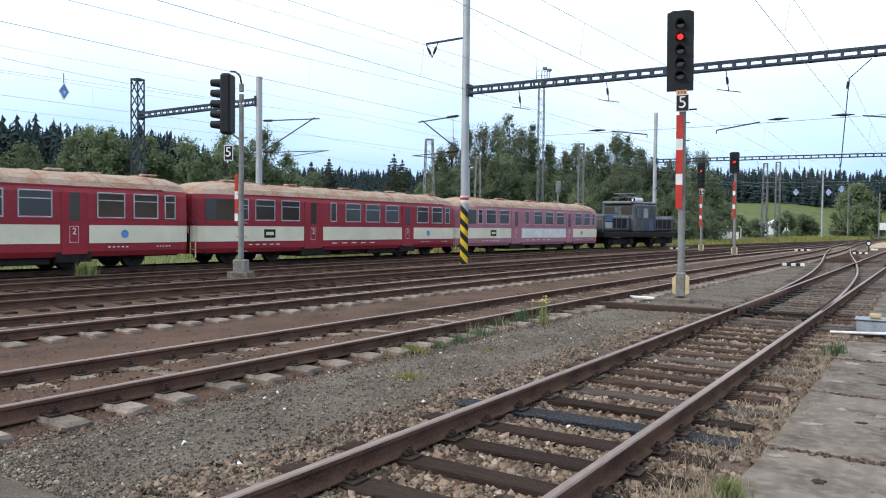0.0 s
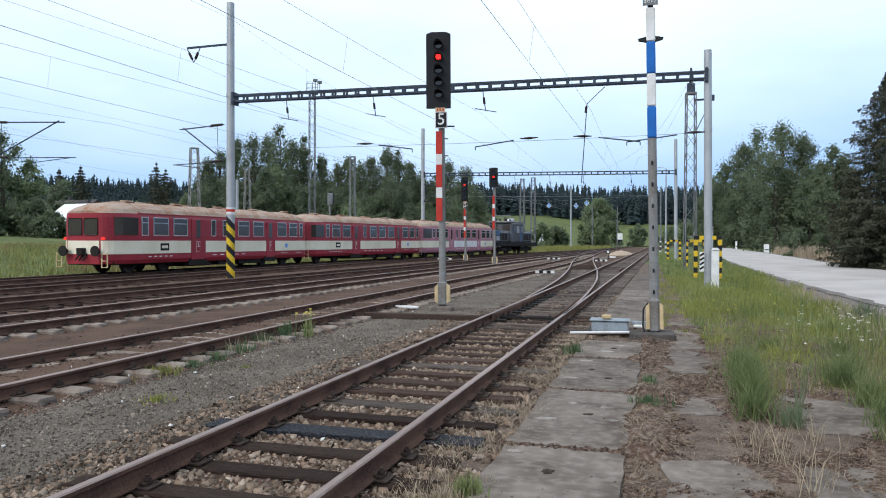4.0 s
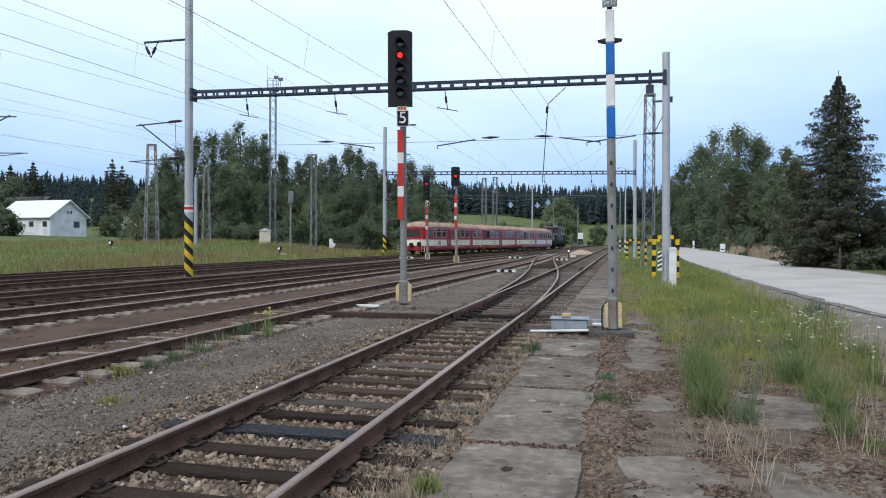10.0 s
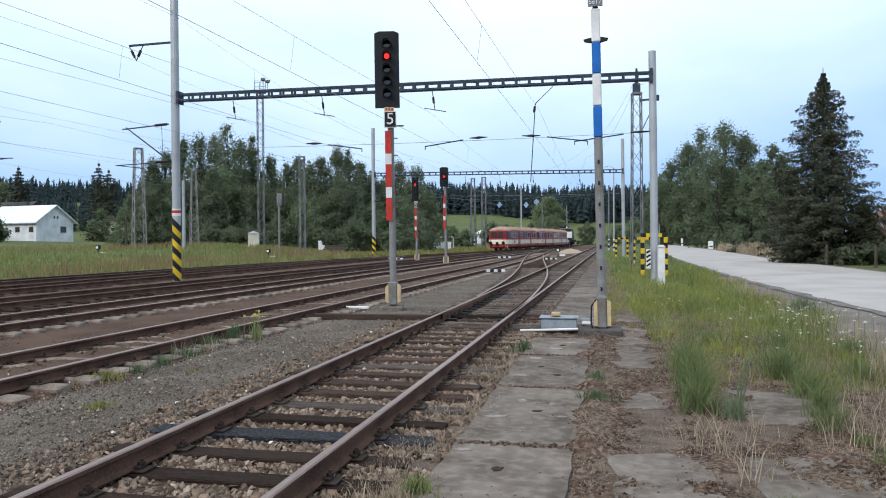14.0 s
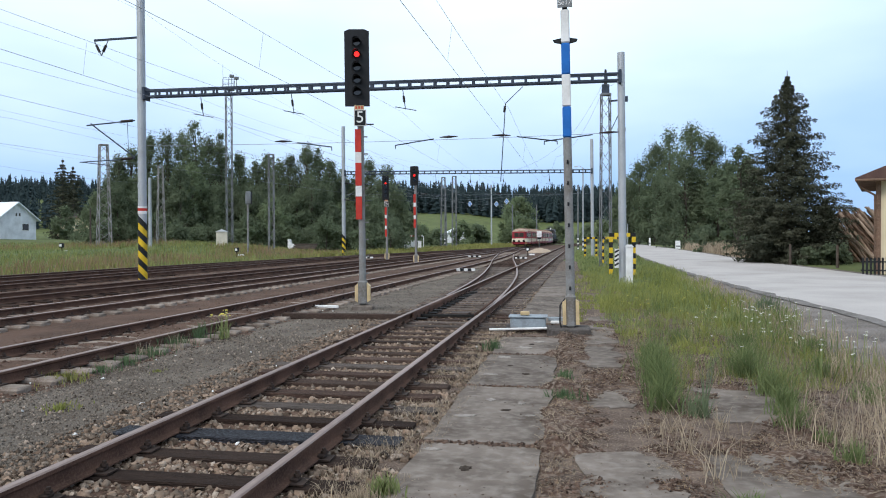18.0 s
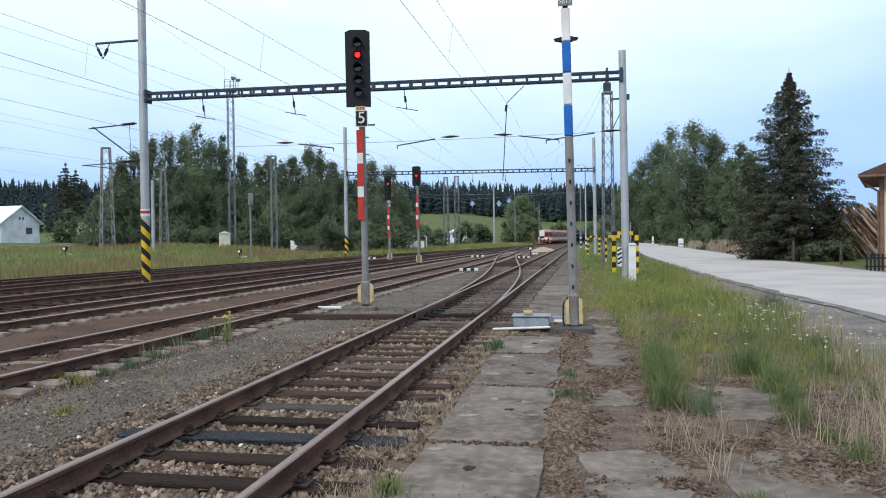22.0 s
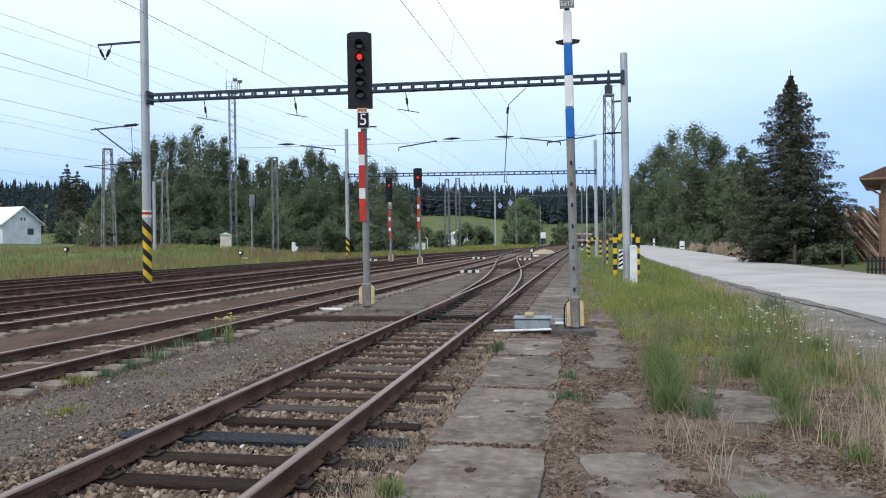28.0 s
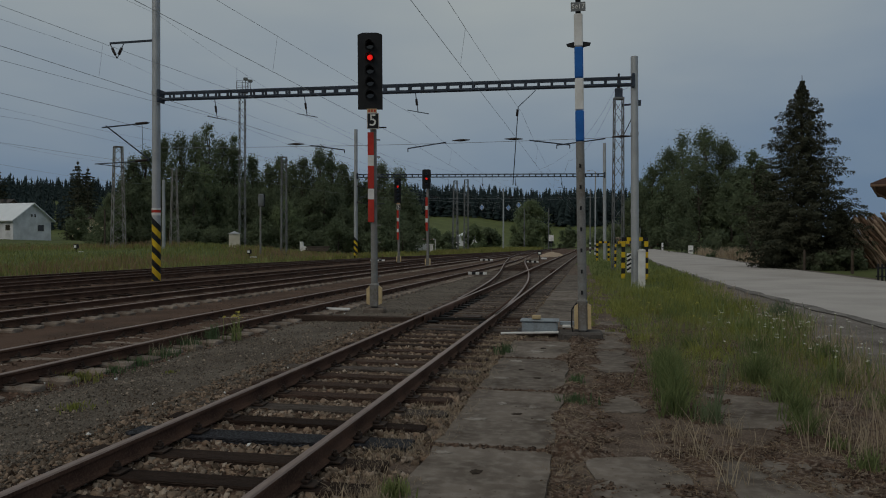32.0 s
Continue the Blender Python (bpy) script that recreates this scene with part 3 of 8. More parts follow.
def plate_mesh():
    """Base plate with two bolts and clips, both sides of a rail."""
    bm = bmesh.new()
    box(bm, 0, 0, 0.006, 0.34, 0.16, 0.012)
    for s in (-1, 1):
        box(bm, s * 0.085, 0, 0.025, 0.06, 0.09, 0.03, bevel=0.008)
        rod(bm, (s * 0.10, 0, 0.03), (s * 0.10, 0, 0.085), 0.016, n=6)
        rod(bm, (s * 0.10, 0, 0.045), (s * 0.10, 0, 0.065), 0.028, n=6)
    me = bpy.data.meshes.new("rail_clip")
    bm.to_mesh(me)
    bm.free()
    me.materials.append(M_STEEL_DARK)
    return me


PLATE = plate_mesh()
WOODS = [sleeper_mesh("sleeper", 2.55, 0.24, 0.15, M_WOOD, 0.012, i) for i in range(6)]
M_WOOD_GREY = mat("weathered_grey_oak", (0.135, 0.108, 0.092), 0.9, 0, (0.055, 0.042, 0.035), (0.25, 0.215, 0.19), 2.5, 22, 0.7, 0.55, vary=0.4, stretch=(1, 7, 7), spec=0.08)
GREYS = [sleeper_mesh("sleeper", 2.7, 0.24, 0.15, M_WOOD_GREY, 0.012, 60 + i) for i in range(3)]
WOOD_OILY = sleeper_mesh("sleeper", 2.6, 0.27, 0.15, M_WOOD_BLACK, 0.012, 77)
CONCS = [sleeper_mesh("sleeper", 2.42, 0.26, 0.15, M_CONC_SLEEPER, 0.03, 20 + i) for i in range(4)]


def track(label, line, y0, y1, sleepers, pitch, first, top, step=1.0, clips=(0, 0), wood=False, span=1.4995, longer=None):
    t = thing("railway_track", (0, 0, 0), label, "railway track", "parallel station tracks", "structure")
    for s in (-1, 1):
        add_rail(line, s * span / 2, y0, y1, step, t, top)
    rnd = random.Random(int(first * 100) + 5)
    n = 0
    y = first
    rest_v, rest_f = [], []
    while y < sleepers:
        x = curve_at(line, y)
        s = (curve_at(line, y + 0.1) - curve_at(line, y - 0.1)) / 0.2
        me = rnd.choice(WOODS if wood else CONCS)
        if line is A_LINE and (y > 17.5 or 7.3 < y < 7.6 or (y > 9 and rnd.random() < 0.2)):
            me = rnd.choice(GREYS)
        if wood and 6.0 < y < 6.5:
            me = WOOD_OILY
        z = (-0.004 if wood else 0.018) + rnd.uniform(-0.008, 0.004)
        m = pose(x + rnd.uniform(-0.03, 0.03), y + rnd.uniform(-0.03, 0.03), z, 0, 0, -math.degrees(math.atan(s)) + rnd.uniform(-1, 1))
        wide = longer(y) if longer else 1.0
        if n < 290:
            ob = new("sleeper", me)
            ob.parent = t
            ob.matrix_basis = m @ pose((wide - 1) * -0.0, 0, 0) @ Matrix.Diagonal((wide, 1, 1, 1))
        else:
            b = len(rest_v)
            rest_v += [tuple(m @ v.co) for v in me.vertices]
            rest_f += [tuple(b + i for i in p.vertices) for p in me.polygons]
        if clips[0] <= y <= clips[1]:
            for q in (-1, 1):
                ob = new("rail_clip", PLATE)
                ob.parent = t
                ob.matrix_basis = m @ pose(q * span / 2 - rnd.uniform(-0.004, 0.004), 0, 0.004)
        n += 1
        y += pitch
    if rest_v:
        mesh_part("far_sleepers", rest_v, rest_f, M_WOOD if wood else M_CONC_SLEEPER, t)
    return t


track_a = track("rusty track with shiny heads on dark timber sleepers", A_LINE, -6, 212, 120, 0.607, -5.26, M_RAILTOP, 1.0, (1, 24), True)
track("rusty track on concrete sleepers beside the gravel walkway", B_LINE, -6, 154, 90, 0.60, -3.0, M_RAILTOP, 1.0, (1, 26))
track("rusty track on concrete sleepers in the yard", C_LINE, -6, 119, 85, 0.60, -2.8, M_RAILTOP, 1.0, (3, 16))
track("rusty yard track with dull rails", D_LINE, -10, 136, 70, 0.60, -2.6, M_RAILTOP_DULL, 1.5, wood=True)
track("rusty siding with dull rails beside the meadow", E_LINE, -20, 70, 62, 0.60, -2.6, M_RAILTOP_DULL, 1.5, wood=True)
track("running line that curves away past the level crossing", F_LINE, -58, 320, 110, 0.62, -2.6, M_RAILTOP_DULL, 2.0, wood=True)


def turnout():
    """The branch that leaves the near track to the left, with blades, frog and check rails."""
    t = thing("turnout", (0, 0, 0), "railway turnout with tapered blades on long timber sleepers", "railway turnout", kind="structure")
    add_rail(BR_LINE, 0.75, 16.2, 75, 0.8, t, M_RAILTOP, "curved_rail")
    add_rail(BR_LINE, -0.75, 20.5, 75, 0.8, t, M_RAILTOP, "curved_rail")
    blade = [(-0.02, 0.0), (0.03, 0.0), (0.03, 0.12), (0.012, 0.152), (-0.012, 0.152), (-0.02, 0.12)]
    for nm, line in (("switch_blade", [(15.6, -3.49), (18, -3.50), (22, -3.53)]), ("switch_blade", [(15.6, -2.19), (18, -2.20), (21, -2.26)])):
        v, f = [], []
        ys = np.arange(line[0][0], line[-1][0], 0.5)
        for y in ys:
            x = curve_at(line, y)
            w = min(1.0, 0.35 + (y - ys[0]) * 0.25)
            v += [(x + a * w, y, 0.004 + b) for a, b in blade]
        k = len(blade)
        for j in range(len(ys) - 1):
            f += [(j * k + i, j * k + (i + 1) % k, (j + 1) * k + (i + 1) % k, (j + 1) * k + i) for i in range(k)]
        f += [tuple(range(k))[::-1], tuple((len(ys) - 1) * k + i for i in range(k))]
        mesh_part(nm, v, f, M_RAIL, t)
    y = 15.9
    rnd = random.Random(8)
    while y < 24:
        for x in (-3.46, -2.18):
            bm = bmesh.new()
            box(bm, x, y, 0.012, 0.40, 0.2, 0.024, bevel=0.006)
            part("slide_plate", bm, M_GREASE, t)
        y += 0.615
    for x0 in (-3.40, -2.24):
        bm = bmesh.new()
        bar(bm, (x0, 40.0, 0.12), (x0, 43.5, 0.12), 0.04, 0.14)
        part("check_rail", bm, M_RAIL, t)
    bm = bmesh.new()
    box(bm, -2.85, 16.35, 0.03, 1.35, 0.06, 0.05)
    part("stretcher_bar", bm, M_GREASE, t)
    bm = bmesh.new()
    box(bm, -2.7, 16.9, 0.022, 0.42, 0.32, 0.04)
    part("cover_plate", bm, M_STEEL_DARK, t, "dark worn steel plate")
    y = 26.3
    while y < 74:
        ob = new("sleeper", rnd.choice(GREYS if y < 45 else WOODS))
        ob.parent = t
        xb, xa = curve_at(BR_LINE, y), -2.82
        w = xa - xb
        if w < 2.4:
            ob.matrix_basis = pose((xa + xb) / 2, y + 0.3, -0.012) @ Matrix.Diagonal(((w + 2.5) / 2.55, 1, 1, 1))
        else:
            ob.matrix_basis = pose(xb, y + 0.3, -0.012, 0, 0, 5)
        y += 0.615
    return t


turnout()

# ---- masts, portals, signals ----
def tube_mast(x, y, h, r, label, lean=(0, 0), stripes=0, base_z=-0.1, band=True):
    t = thing("catenary_mast", pose(x, y, base_z, lean[0], lean[1], 0), label, "catenary mast", "catenary masts")
    segs = 3
    for i in range(segs):
        bm = bmesh.new()
        z0, z1 = h * i / segs, h * (i + 1) / segs
        rr = r * (1.03 - 0.03 * i)
        rod(bm, (0, 0, z0), (0, 0, z1), rr, rr * 0.98, 16)
        if i:
            cb = bmesh.new()
            rod(cb, (0, 0, z0 - 0.06), (0, 0, z0 + 0.06), rr * 1.1, rr * 1.1, 16)
            part("collar", cb, M_GALV, t)
        part("pole", bm, M_GALV, t)
    if stripes:
        for i in range(round(stripes * 0.6) + 1):
            z0 = -0.35 + i * 0.6
            for j in range(2):
                bm = bmesh.new()
                n = 16
                va, vb = [], []
                for k in range(n + 1):
                    a = 2 * math.pi * k / n
                    tilt = -0.2 * (math.cos(a) * 0.85 + math.sin(a) * 0.53)
                    va.append(bm.verts.new((math.cos(a) * r * 1.05, math.sin(a) * r * 1.05, z0 + j * 0.3 + tilt)))
                    vb.append(bm.verts.new((math.cos(a) * r * 1.05, math.sin(a) * r * 1.05, z0 + j * 0.3 + 0.3 + tilt)))
                for k in range(n):
                    bm.faces.new((va[k], va[k + 1], vb[k + 1], vb[k]))
                part("warning_stripe", bm, M_YELLOW if j == 0 else M_BLACK, t)
        if band:
            for z, m, hh in ((stripes * 0.36 + 0.75, M_WHITE, 0.12), (stripes * 0.36 + 0.87, M_RED, 0.12), (stripes * 0.36 + 0.99, M_WHITE, 0.08)):
                bm = bmesh.new()
                rod(bm, (0, 0, z), (0, 0, z + hh), r * 1.09, n=16)
                part("painted_band", bm, m, t)
    return t


def lattice_mast(x, y, h, w0, w1, label, rz=0, base_z=-0.1, panels=None, leg=0.05, material=None, group="lattice masts"):
    t = thing("lattice_mast", pose(x, y, base_z, 0, 0, rz), label, "lattice mast", group)
    material = material or M_LATTICE
    panels = panels or max(5, int(h / 0.75))
    for sx in (-1, 1):
        for sy in (-1, 1):
            bm = bmesh.new()
            bar(bm, (sx * w0 / 2, sy * w0 / 2, 0), (sx * w1 / 2, sy * w1 / 2, h), leg, leg)
            part("leg", bm, material, t)
    for f in range(4):
        c, s = (1, 0, -1, 0)[f], (0, 1, 0, -1)[f]
        for i in range(panels):
            z0, z1 = h * i / panels, h * (i + 1) / panels
            a0, a1 = (w0 + (w1 - w0) * z0 / h) / 2, (w0 + (w1 - w0) * z1 / h) / 2
            sg = 1 if i % 2 else -1
            p = (c * a0 - s * a0 * sg, s * a0 + c * a0 * sg, z0)
            q = (c * a1 + s * a1 * sg, s * a1 - c * a1 * sg, z1)
            bm = bmesh.new()
            bar(bm, p, q, leg * 0.85, leg * 0.4)
            part("brace", bm, material, t)
    bm = bmesh.new()
    box(bm, 0, 0, h + 0.04, w1 + 0.08, w1 + 0.08, 0.1)
    part("cap", bm, material, t)
    return t


def portal_beam(a, b, depth, width, n, label):
    """A cross-beam of two chords, with upright plates between: open rectangular panels."""
    a, b = Vector(a), Vector(b)
    d = b - a
    L = d.length
    yaw = math.degrees(math.atan2(d.y, d.x))
    pitch = -math.degrees(math.asin(d.z / L))
    t = thing("portal_beam", pose(a.x, a.y, a.z, 0, pitch, yaw), label, "portal beam", "catenary portals")
    for s in (-1, 1):
        for z in (0, depth):
            bm = bmesh.new()
            box(bm, L / 2, s * width / 2, z, L, 0.05, 0.075)
            part("chord", bm, M_BEAM, t)
    for i in range(n + 1):
        bm = bmesh.new()
        for s in (-1, 1):
            box(bm, L * i / n, s * width / 2, depth / 2, 0.10, 0.025, depth - 0.075)
        box(bm, L * i / n, 0, 0, 0.05, width, 0.04)
        part("batten", bm, M_BEAM, t)
    bm = bmesh.new()
    for x in (0.0, L):
        box(bm, x, 0, depth / 2, 0.12, width + 0.2, depth + 0.3, bevel=0.03)
    part("end_clamp", bm, M_BEAM, t)
    return t


def wire(points, r=0.007, sag=0.0, n=12, name="overhead_wire", label="thin overhead wire hung between masts", group="overhead wires"):
    """A wire through the points, sagging between each pair."""
    verts, faces = [], []
    pts = []
    for i in range(len(points) - 1):
        a, b = Vector(points[i]), Vector(points[i + 1])
        for k in range(n + (i == len(points) - 2)):
            u = k / n
            p = a.lerp(b, u)
            p.z -= sag * 4 * u * (1 - u)
            pts.append(p)
    for i, p in enumerate(pts):
        d = (pts[min(i + 1, len(pts) - 1)] - pts[max(i - 1, 0)]).normalized()
        s = d.cross(Vector((0, 0, 1))).normalized()
        u = s.cross(d)
        for k in range(4):
            q = p + (s * math.cos(k * math.pi / 2) + u * math.sin(k * math.pi / 2)) * r
            verts.append(tuple(q))
    for i in range(len(pts) - 1):
        for k in range(4):
            faces.append((i * 4 + k, i * 4 + (k + 1) % 4, i * 4 + 4 + (k + 1) % 4, i * 4 + 4 + k))
    ob = mesh_part(name, verts, faces, M_WIRE)
    return tagged(ob, label, "overhead wire", group)


def lens_part(parent, x, y, z, lit, r=0.10, hood=0.30):
    """A signal lamp looking along -y: a lens in a short hood."""
    bm = bmesh.new()
    rod(bm, (x, y, z), (x, y - 0.02, z), r * (0.68 if lit else 1.0), n=20)
    part("lamp_lens", bm, M_LAMP_RED if lit else M_LENS, parent, "lit red lens" if lit else "unlit dark lens")
    bm = bmesh.new()
    n = 14
    a0, a1 = math.radians(-50), math.radians(230)
    rr = r * 1.12
    va, vb = [], []
    for k in range(n + 1):
        a = a0 + (a1 - a0) * k / n
        ln = hood * (0.35 + 0.65 * max(0, math.sin(a)))
        va.append(bm.verts.new((x + math.cos(a) * rr, y, z + math.sin(a) * rr)))
        vb.append(bm.verts.new((x + math.cos(a) * rr, y - ln, z + math.sin(a) * rr - 0.04)))
    for k in range(n):
        bm.faces.new((va[k], va[k + 1], vb[k + 1], vb[k]))
    bmesh.ops.solidify(bm, geom=bm.faces[:], thickness=0.012)
    part("lamp_hood", bm, M_BLACK, parent)


def main_signal(x, y, rz, h_head, lamps, lit, plate, label, base_z=-0.05, head_w=0.56, lean=0, side=-0.06, striped=True, scale=1.0, pole_r=0.085):
    """A colour light signal: foot box, pole with red and white stripes, plates, head."""
    t = thing("railway_signal", pose(x, y, base_z, 0, lean, rz), label, "railway signal", "colour light signals")
    # h_head: height of the bottom of the head
    hh = 0.30 * lamps + 0.34
    bm = bmesh.new()
    box(bm, 0, 0, 0.03, 0.52, 0.5, 0.2, bevel=0.03)
    part("concrete_foot", bm, M_SLAB, t)
    bm = bmesh.new()
    for s in (-1, 1):
        prism(bm, [(s * 0.10, 0.2), (s * 0.185, 0.24), (s * 0.185, 0.60), (s * 0.10, 0.68)], -0.15, 0.15)
    part("foot_box", bm, M_CREAMBOX, t, "cream and grey cable box at the foot")
    bm = bmesh.new()
    box(bm, 0, 0, 0.44, 0.215, 0.36, 0.58, bevel=0.03)
    part("foot_box_cover", bm, M_POLE, t)
    bm = bmesh.new()
    rod(bm, (0, 0, 0.3), (0, 0, h_head + 0.1), pole_r, pole_r * 0.9, 12)
    part("pole", bm, M_POLE, t, "grey painted pole")
    if striped:
        z1 = h_head - 0.55
        seg = [(M_RED, 0.56), (M_WHITE, 0.26), (M_RED, 0.56), (M_WHITE, 0.26), (M_RED, 0.56)]
        for m, l in seg:
            bm = bmesh.new()
            box(bm, -0.06, -pole_r - 0.02, z1 - l / 2, 0.15, 0.02, l - 0.004)
            part("marker_stripe", bm, m, t, "red board" if m is M_RED else "white board")
            z1 -= l
    if plate:
        bm = bmesh.new()
        box(bm, 0, -pole_r - 0.05, h_head - 0.28, 0.30, 0.015, 0.40)
        p = part("number_plate_frame", bm, M_WHITE, t, "white rimmed plate with a 5")
        bm = bmesh.new()
        box(bm, 0, -pole_r - 0.062, h_head - 0.28, 0.26, 0.012, 0.36)
        part("plate_face", bm, M_BLACK, p)
        text_part("digit", "5", 0.40, pose(0, -pole_r - 0.071, h_head - 0.275, 90, 0, 0), M_WHITE, p)
        bm = bmesh.new()
        box(bm, -0.02, -pole_r - 0.05, h_head - 0.03, 0.24, 0.015, 0.10)
        p = part("name_plate", bm, M_CREAMBOX, t, "small plate with faint marks")
        for k in range(3):
            bm = bmesh.new()
            box(bm, -0.09 + k * 0.07, -pole_r - 0.062, h_head - 0.03, 0.035, 0.008, 0.06)
            part("mark", bm, M_RED, p)
    head = bmesh.new()
    w, d = head_w, 0.16
    yb = -0.14
    prism(head, [(side - w / 2, h_head), (side + w / 2, h_head), (side + w / 2, h_head + hh - 0.02), (side + w / 2 - 0.12, h_head + hh + 0.03), (side - w / 2 + 0.12, h_head + hh + 0.03), (side - w / 2, h_head + hh - 0.02)], yb, yb + 0.03)
    hd = part("backboard", head, M_BLACK, t, "black backing board")
    bm = bmesh.new()
    box(bm, side, yb + 0.14, h_head + hh / 2, w * 0.62, 0.24, hh - 0.12, bevel=0.04)
    part("lamp_case", bm, M_BLACK, t)
    for i in range(lamps):
        z = h_head + hh - 0.30 - i * 0.30 + 0.02
        lens_part(t, side, yb - 0.012, z, i == lit, 0.095, 0.30)
    for i in range(int(h_head / 0.45)):
        z = 0.9 + i * 0.42
        if z < h_head - 0.4:
            bm = bmesh.new()
            bar(bm, (-0.02, 0.0, z), (0.16, 0.04, z), 0.03, 0.03)
            part("step_iron", bm, M_POLE, t)
    bm = bmesh.new()
    bar(bm, (0.05, 0, h_head - 0.42), (0.32, 0, h_head - 0.42), 0.04, 0.03)
    part("bracket", bm, M_BLACK, t)
    return t

mast_l = tube_mast(-18.72, 30.2, 12.35, 0.18, "tall grey tube mast with yellow and black stripes at its foot", stripes=6)
mast_r = tube_mast(1.58, 30.96, 9.1, 0.15, "grey tube mast standing in the grass by the road", lean=(0, -0.5))
portal_beam((-18.5, 30.2, 7.84), (1.45, 30.96, 7.9), 0.26, 0.32, 38, "dark steel portal beam across the tracks")
tube_mast(-22.85, 71.45, 12.7, 0.18, "grey tube mast with a striped foot before the trees", stripes=5, band=False)
tube_mast(0.98, 75.0, 11.3, 0.16, "slim grey tube mast beside the far track", lean=(0, -0.4))
portal_beam((-22.7, 71.5, 7.95), (0.9, 75.0, 8.0), 0.26, 0.3, 40, "dark steel portal beam across the far tracks")
tube_mast(-30.2, 28.3, 9.5, 0.17, "grey tube mast in the meadow beyond the train")
lattice_mast(-40.0, 28.0, 10.2, 0.52, 0.5, "heavy lattice mast at the end of a portal", rz=10, leg=0.085, material=M_BEAM)
portal_beam((-39.7, 28.0, 7.9), (-30.3, 28.3, 8.0), 0.26, 0.3, 18, "dark steel portal beam beyond the train")

main_signal(-5.31, 18.12, 12, 4.98, 5, 1, True, "tall five-lamp railway signal showing red beside the gravel", lean=-0.5, head_w=0.60)
main_signal(-10.7, 48.85, 10, 5.2, 3, 1, False, "three-lamp railway signal showing red between tracks", lean=-0.3)
main_signal(-14.55, 56.15, 12, 4.65, 5, 1, True, "five-lamp railway signal showing red in the yard", lean=-0.3, head_w=0.5)


def side_signal():
    """The signal seen from the side: head carried on a bracket, lamps to the left."""
    t = thing("railway_signal", pose(-18.86, 16.8, -0.05, 0, 0, 25), "five-lamp railway signal turned side-on with long hoods", "railway signal", "colour light signals")
    bm = bmesh.new()
    box(bm, 0, 0, 0.1, 0.7, 0.6, 0.3, bevel=0.03)
    part("concrete_foot", bm, M_SLAB, t)
    bm = bmesh.new()
    box(bm, 0, 0, 0.42, 0.42, 0.36, 0.42, bevel=0.03)
    part("foot_box", bm, M_POLE, t)
    bm = bmesh.new()
    rod(bm, (0, 0, 0.4), (0, 0, 5.55), 0.09, 0.075, 12)
    part("pole", bm, M_POLE, t)
    for z in (5.62, 5.95):
        bm = bmesh.new()
        rod(bm, (0, 0, z), (0, 0, z + 0.25), 0.075, n=10)
        part("insulator_cap", bm, M_POLE, t)
    bm = bmesh.new()
    pts = [(0, 0, 6.2), (-0.05, 0, 6.45), (-0.2, 0, 6.58), (-0.38, 0, 6.6)]
    for a, b in zip(pts, pts[1:]):
        rod(bm, a, b, 0.03, n=8)
    part("cable_arch", bm, M_BLACK, t)
    bm = bmesh.new()
    box(bm, -0.46, 0, 5.56, 0.34, 0.5, 1.9, bevel=0.06)
    part("lamp_case", bm, M_BLACK, t)
    bm = bmesh.new()
    bar(bm, (-0.3, 0, 4.62), (0, 0, 4.4), 0.09, 0.05)
    part("bracket", bm, M_POLE, t)
    for i in range(5):
        z = 6.22 - i * 0.33
        bm = bmesh.new()
        rod(bm, (-0.60, 0, z), (-1.0, 0, z + 0.03), 0.15, 0.11, 14, caps=False)
        bmesh.ops.solidify(bm, geom=bm.faces[:], thickness=0.01)
        part("lamp_hood", bm, M_BLACK, t)
    bm = bmesh.new()
    box(bm, -0.40, -0.06, 4.02, 0.30, 0.02, 0.5)
    p = part("number_plate_frame", bm, M_WHITE, t, "white rimmed plate with a 5")
    bm = bmesh.new()
    box(bm, -0.40, -0.075, 4.02, 0.25, 0.012, 0.44)
    part("plate_face", bm, M_BLACK, p)
    text_part("digit", "5", 0.44, pose(-0.40, -0.084, 4.03, 90, 0, 0), M_WHITE, p)
    z1 = 3.35
    for m, l in ((M_RED, 0.55), (M_WHITE, 0.25), (M_RED, 0.45), (M_WHITE, 0.25)):
        bm = bmesh.new()
        box(bm, -0.16, 0, z1 - l / 2, 0.11, 0.03, l - 0.004)
        part("marker_stripe", bm, m, t, "red board" if m is M_RED else "white board")
        z1 -= l
    for i in range(9):
        bm = bmesh.new()
        bar(bm, (-0.15, 0, 0.9 + i * 0.45), (0.2, 0, 0.9 + i * 0.45), 0.03, 0.03)
        part("step_iron", bm, M_POLE, t)


side_signal()


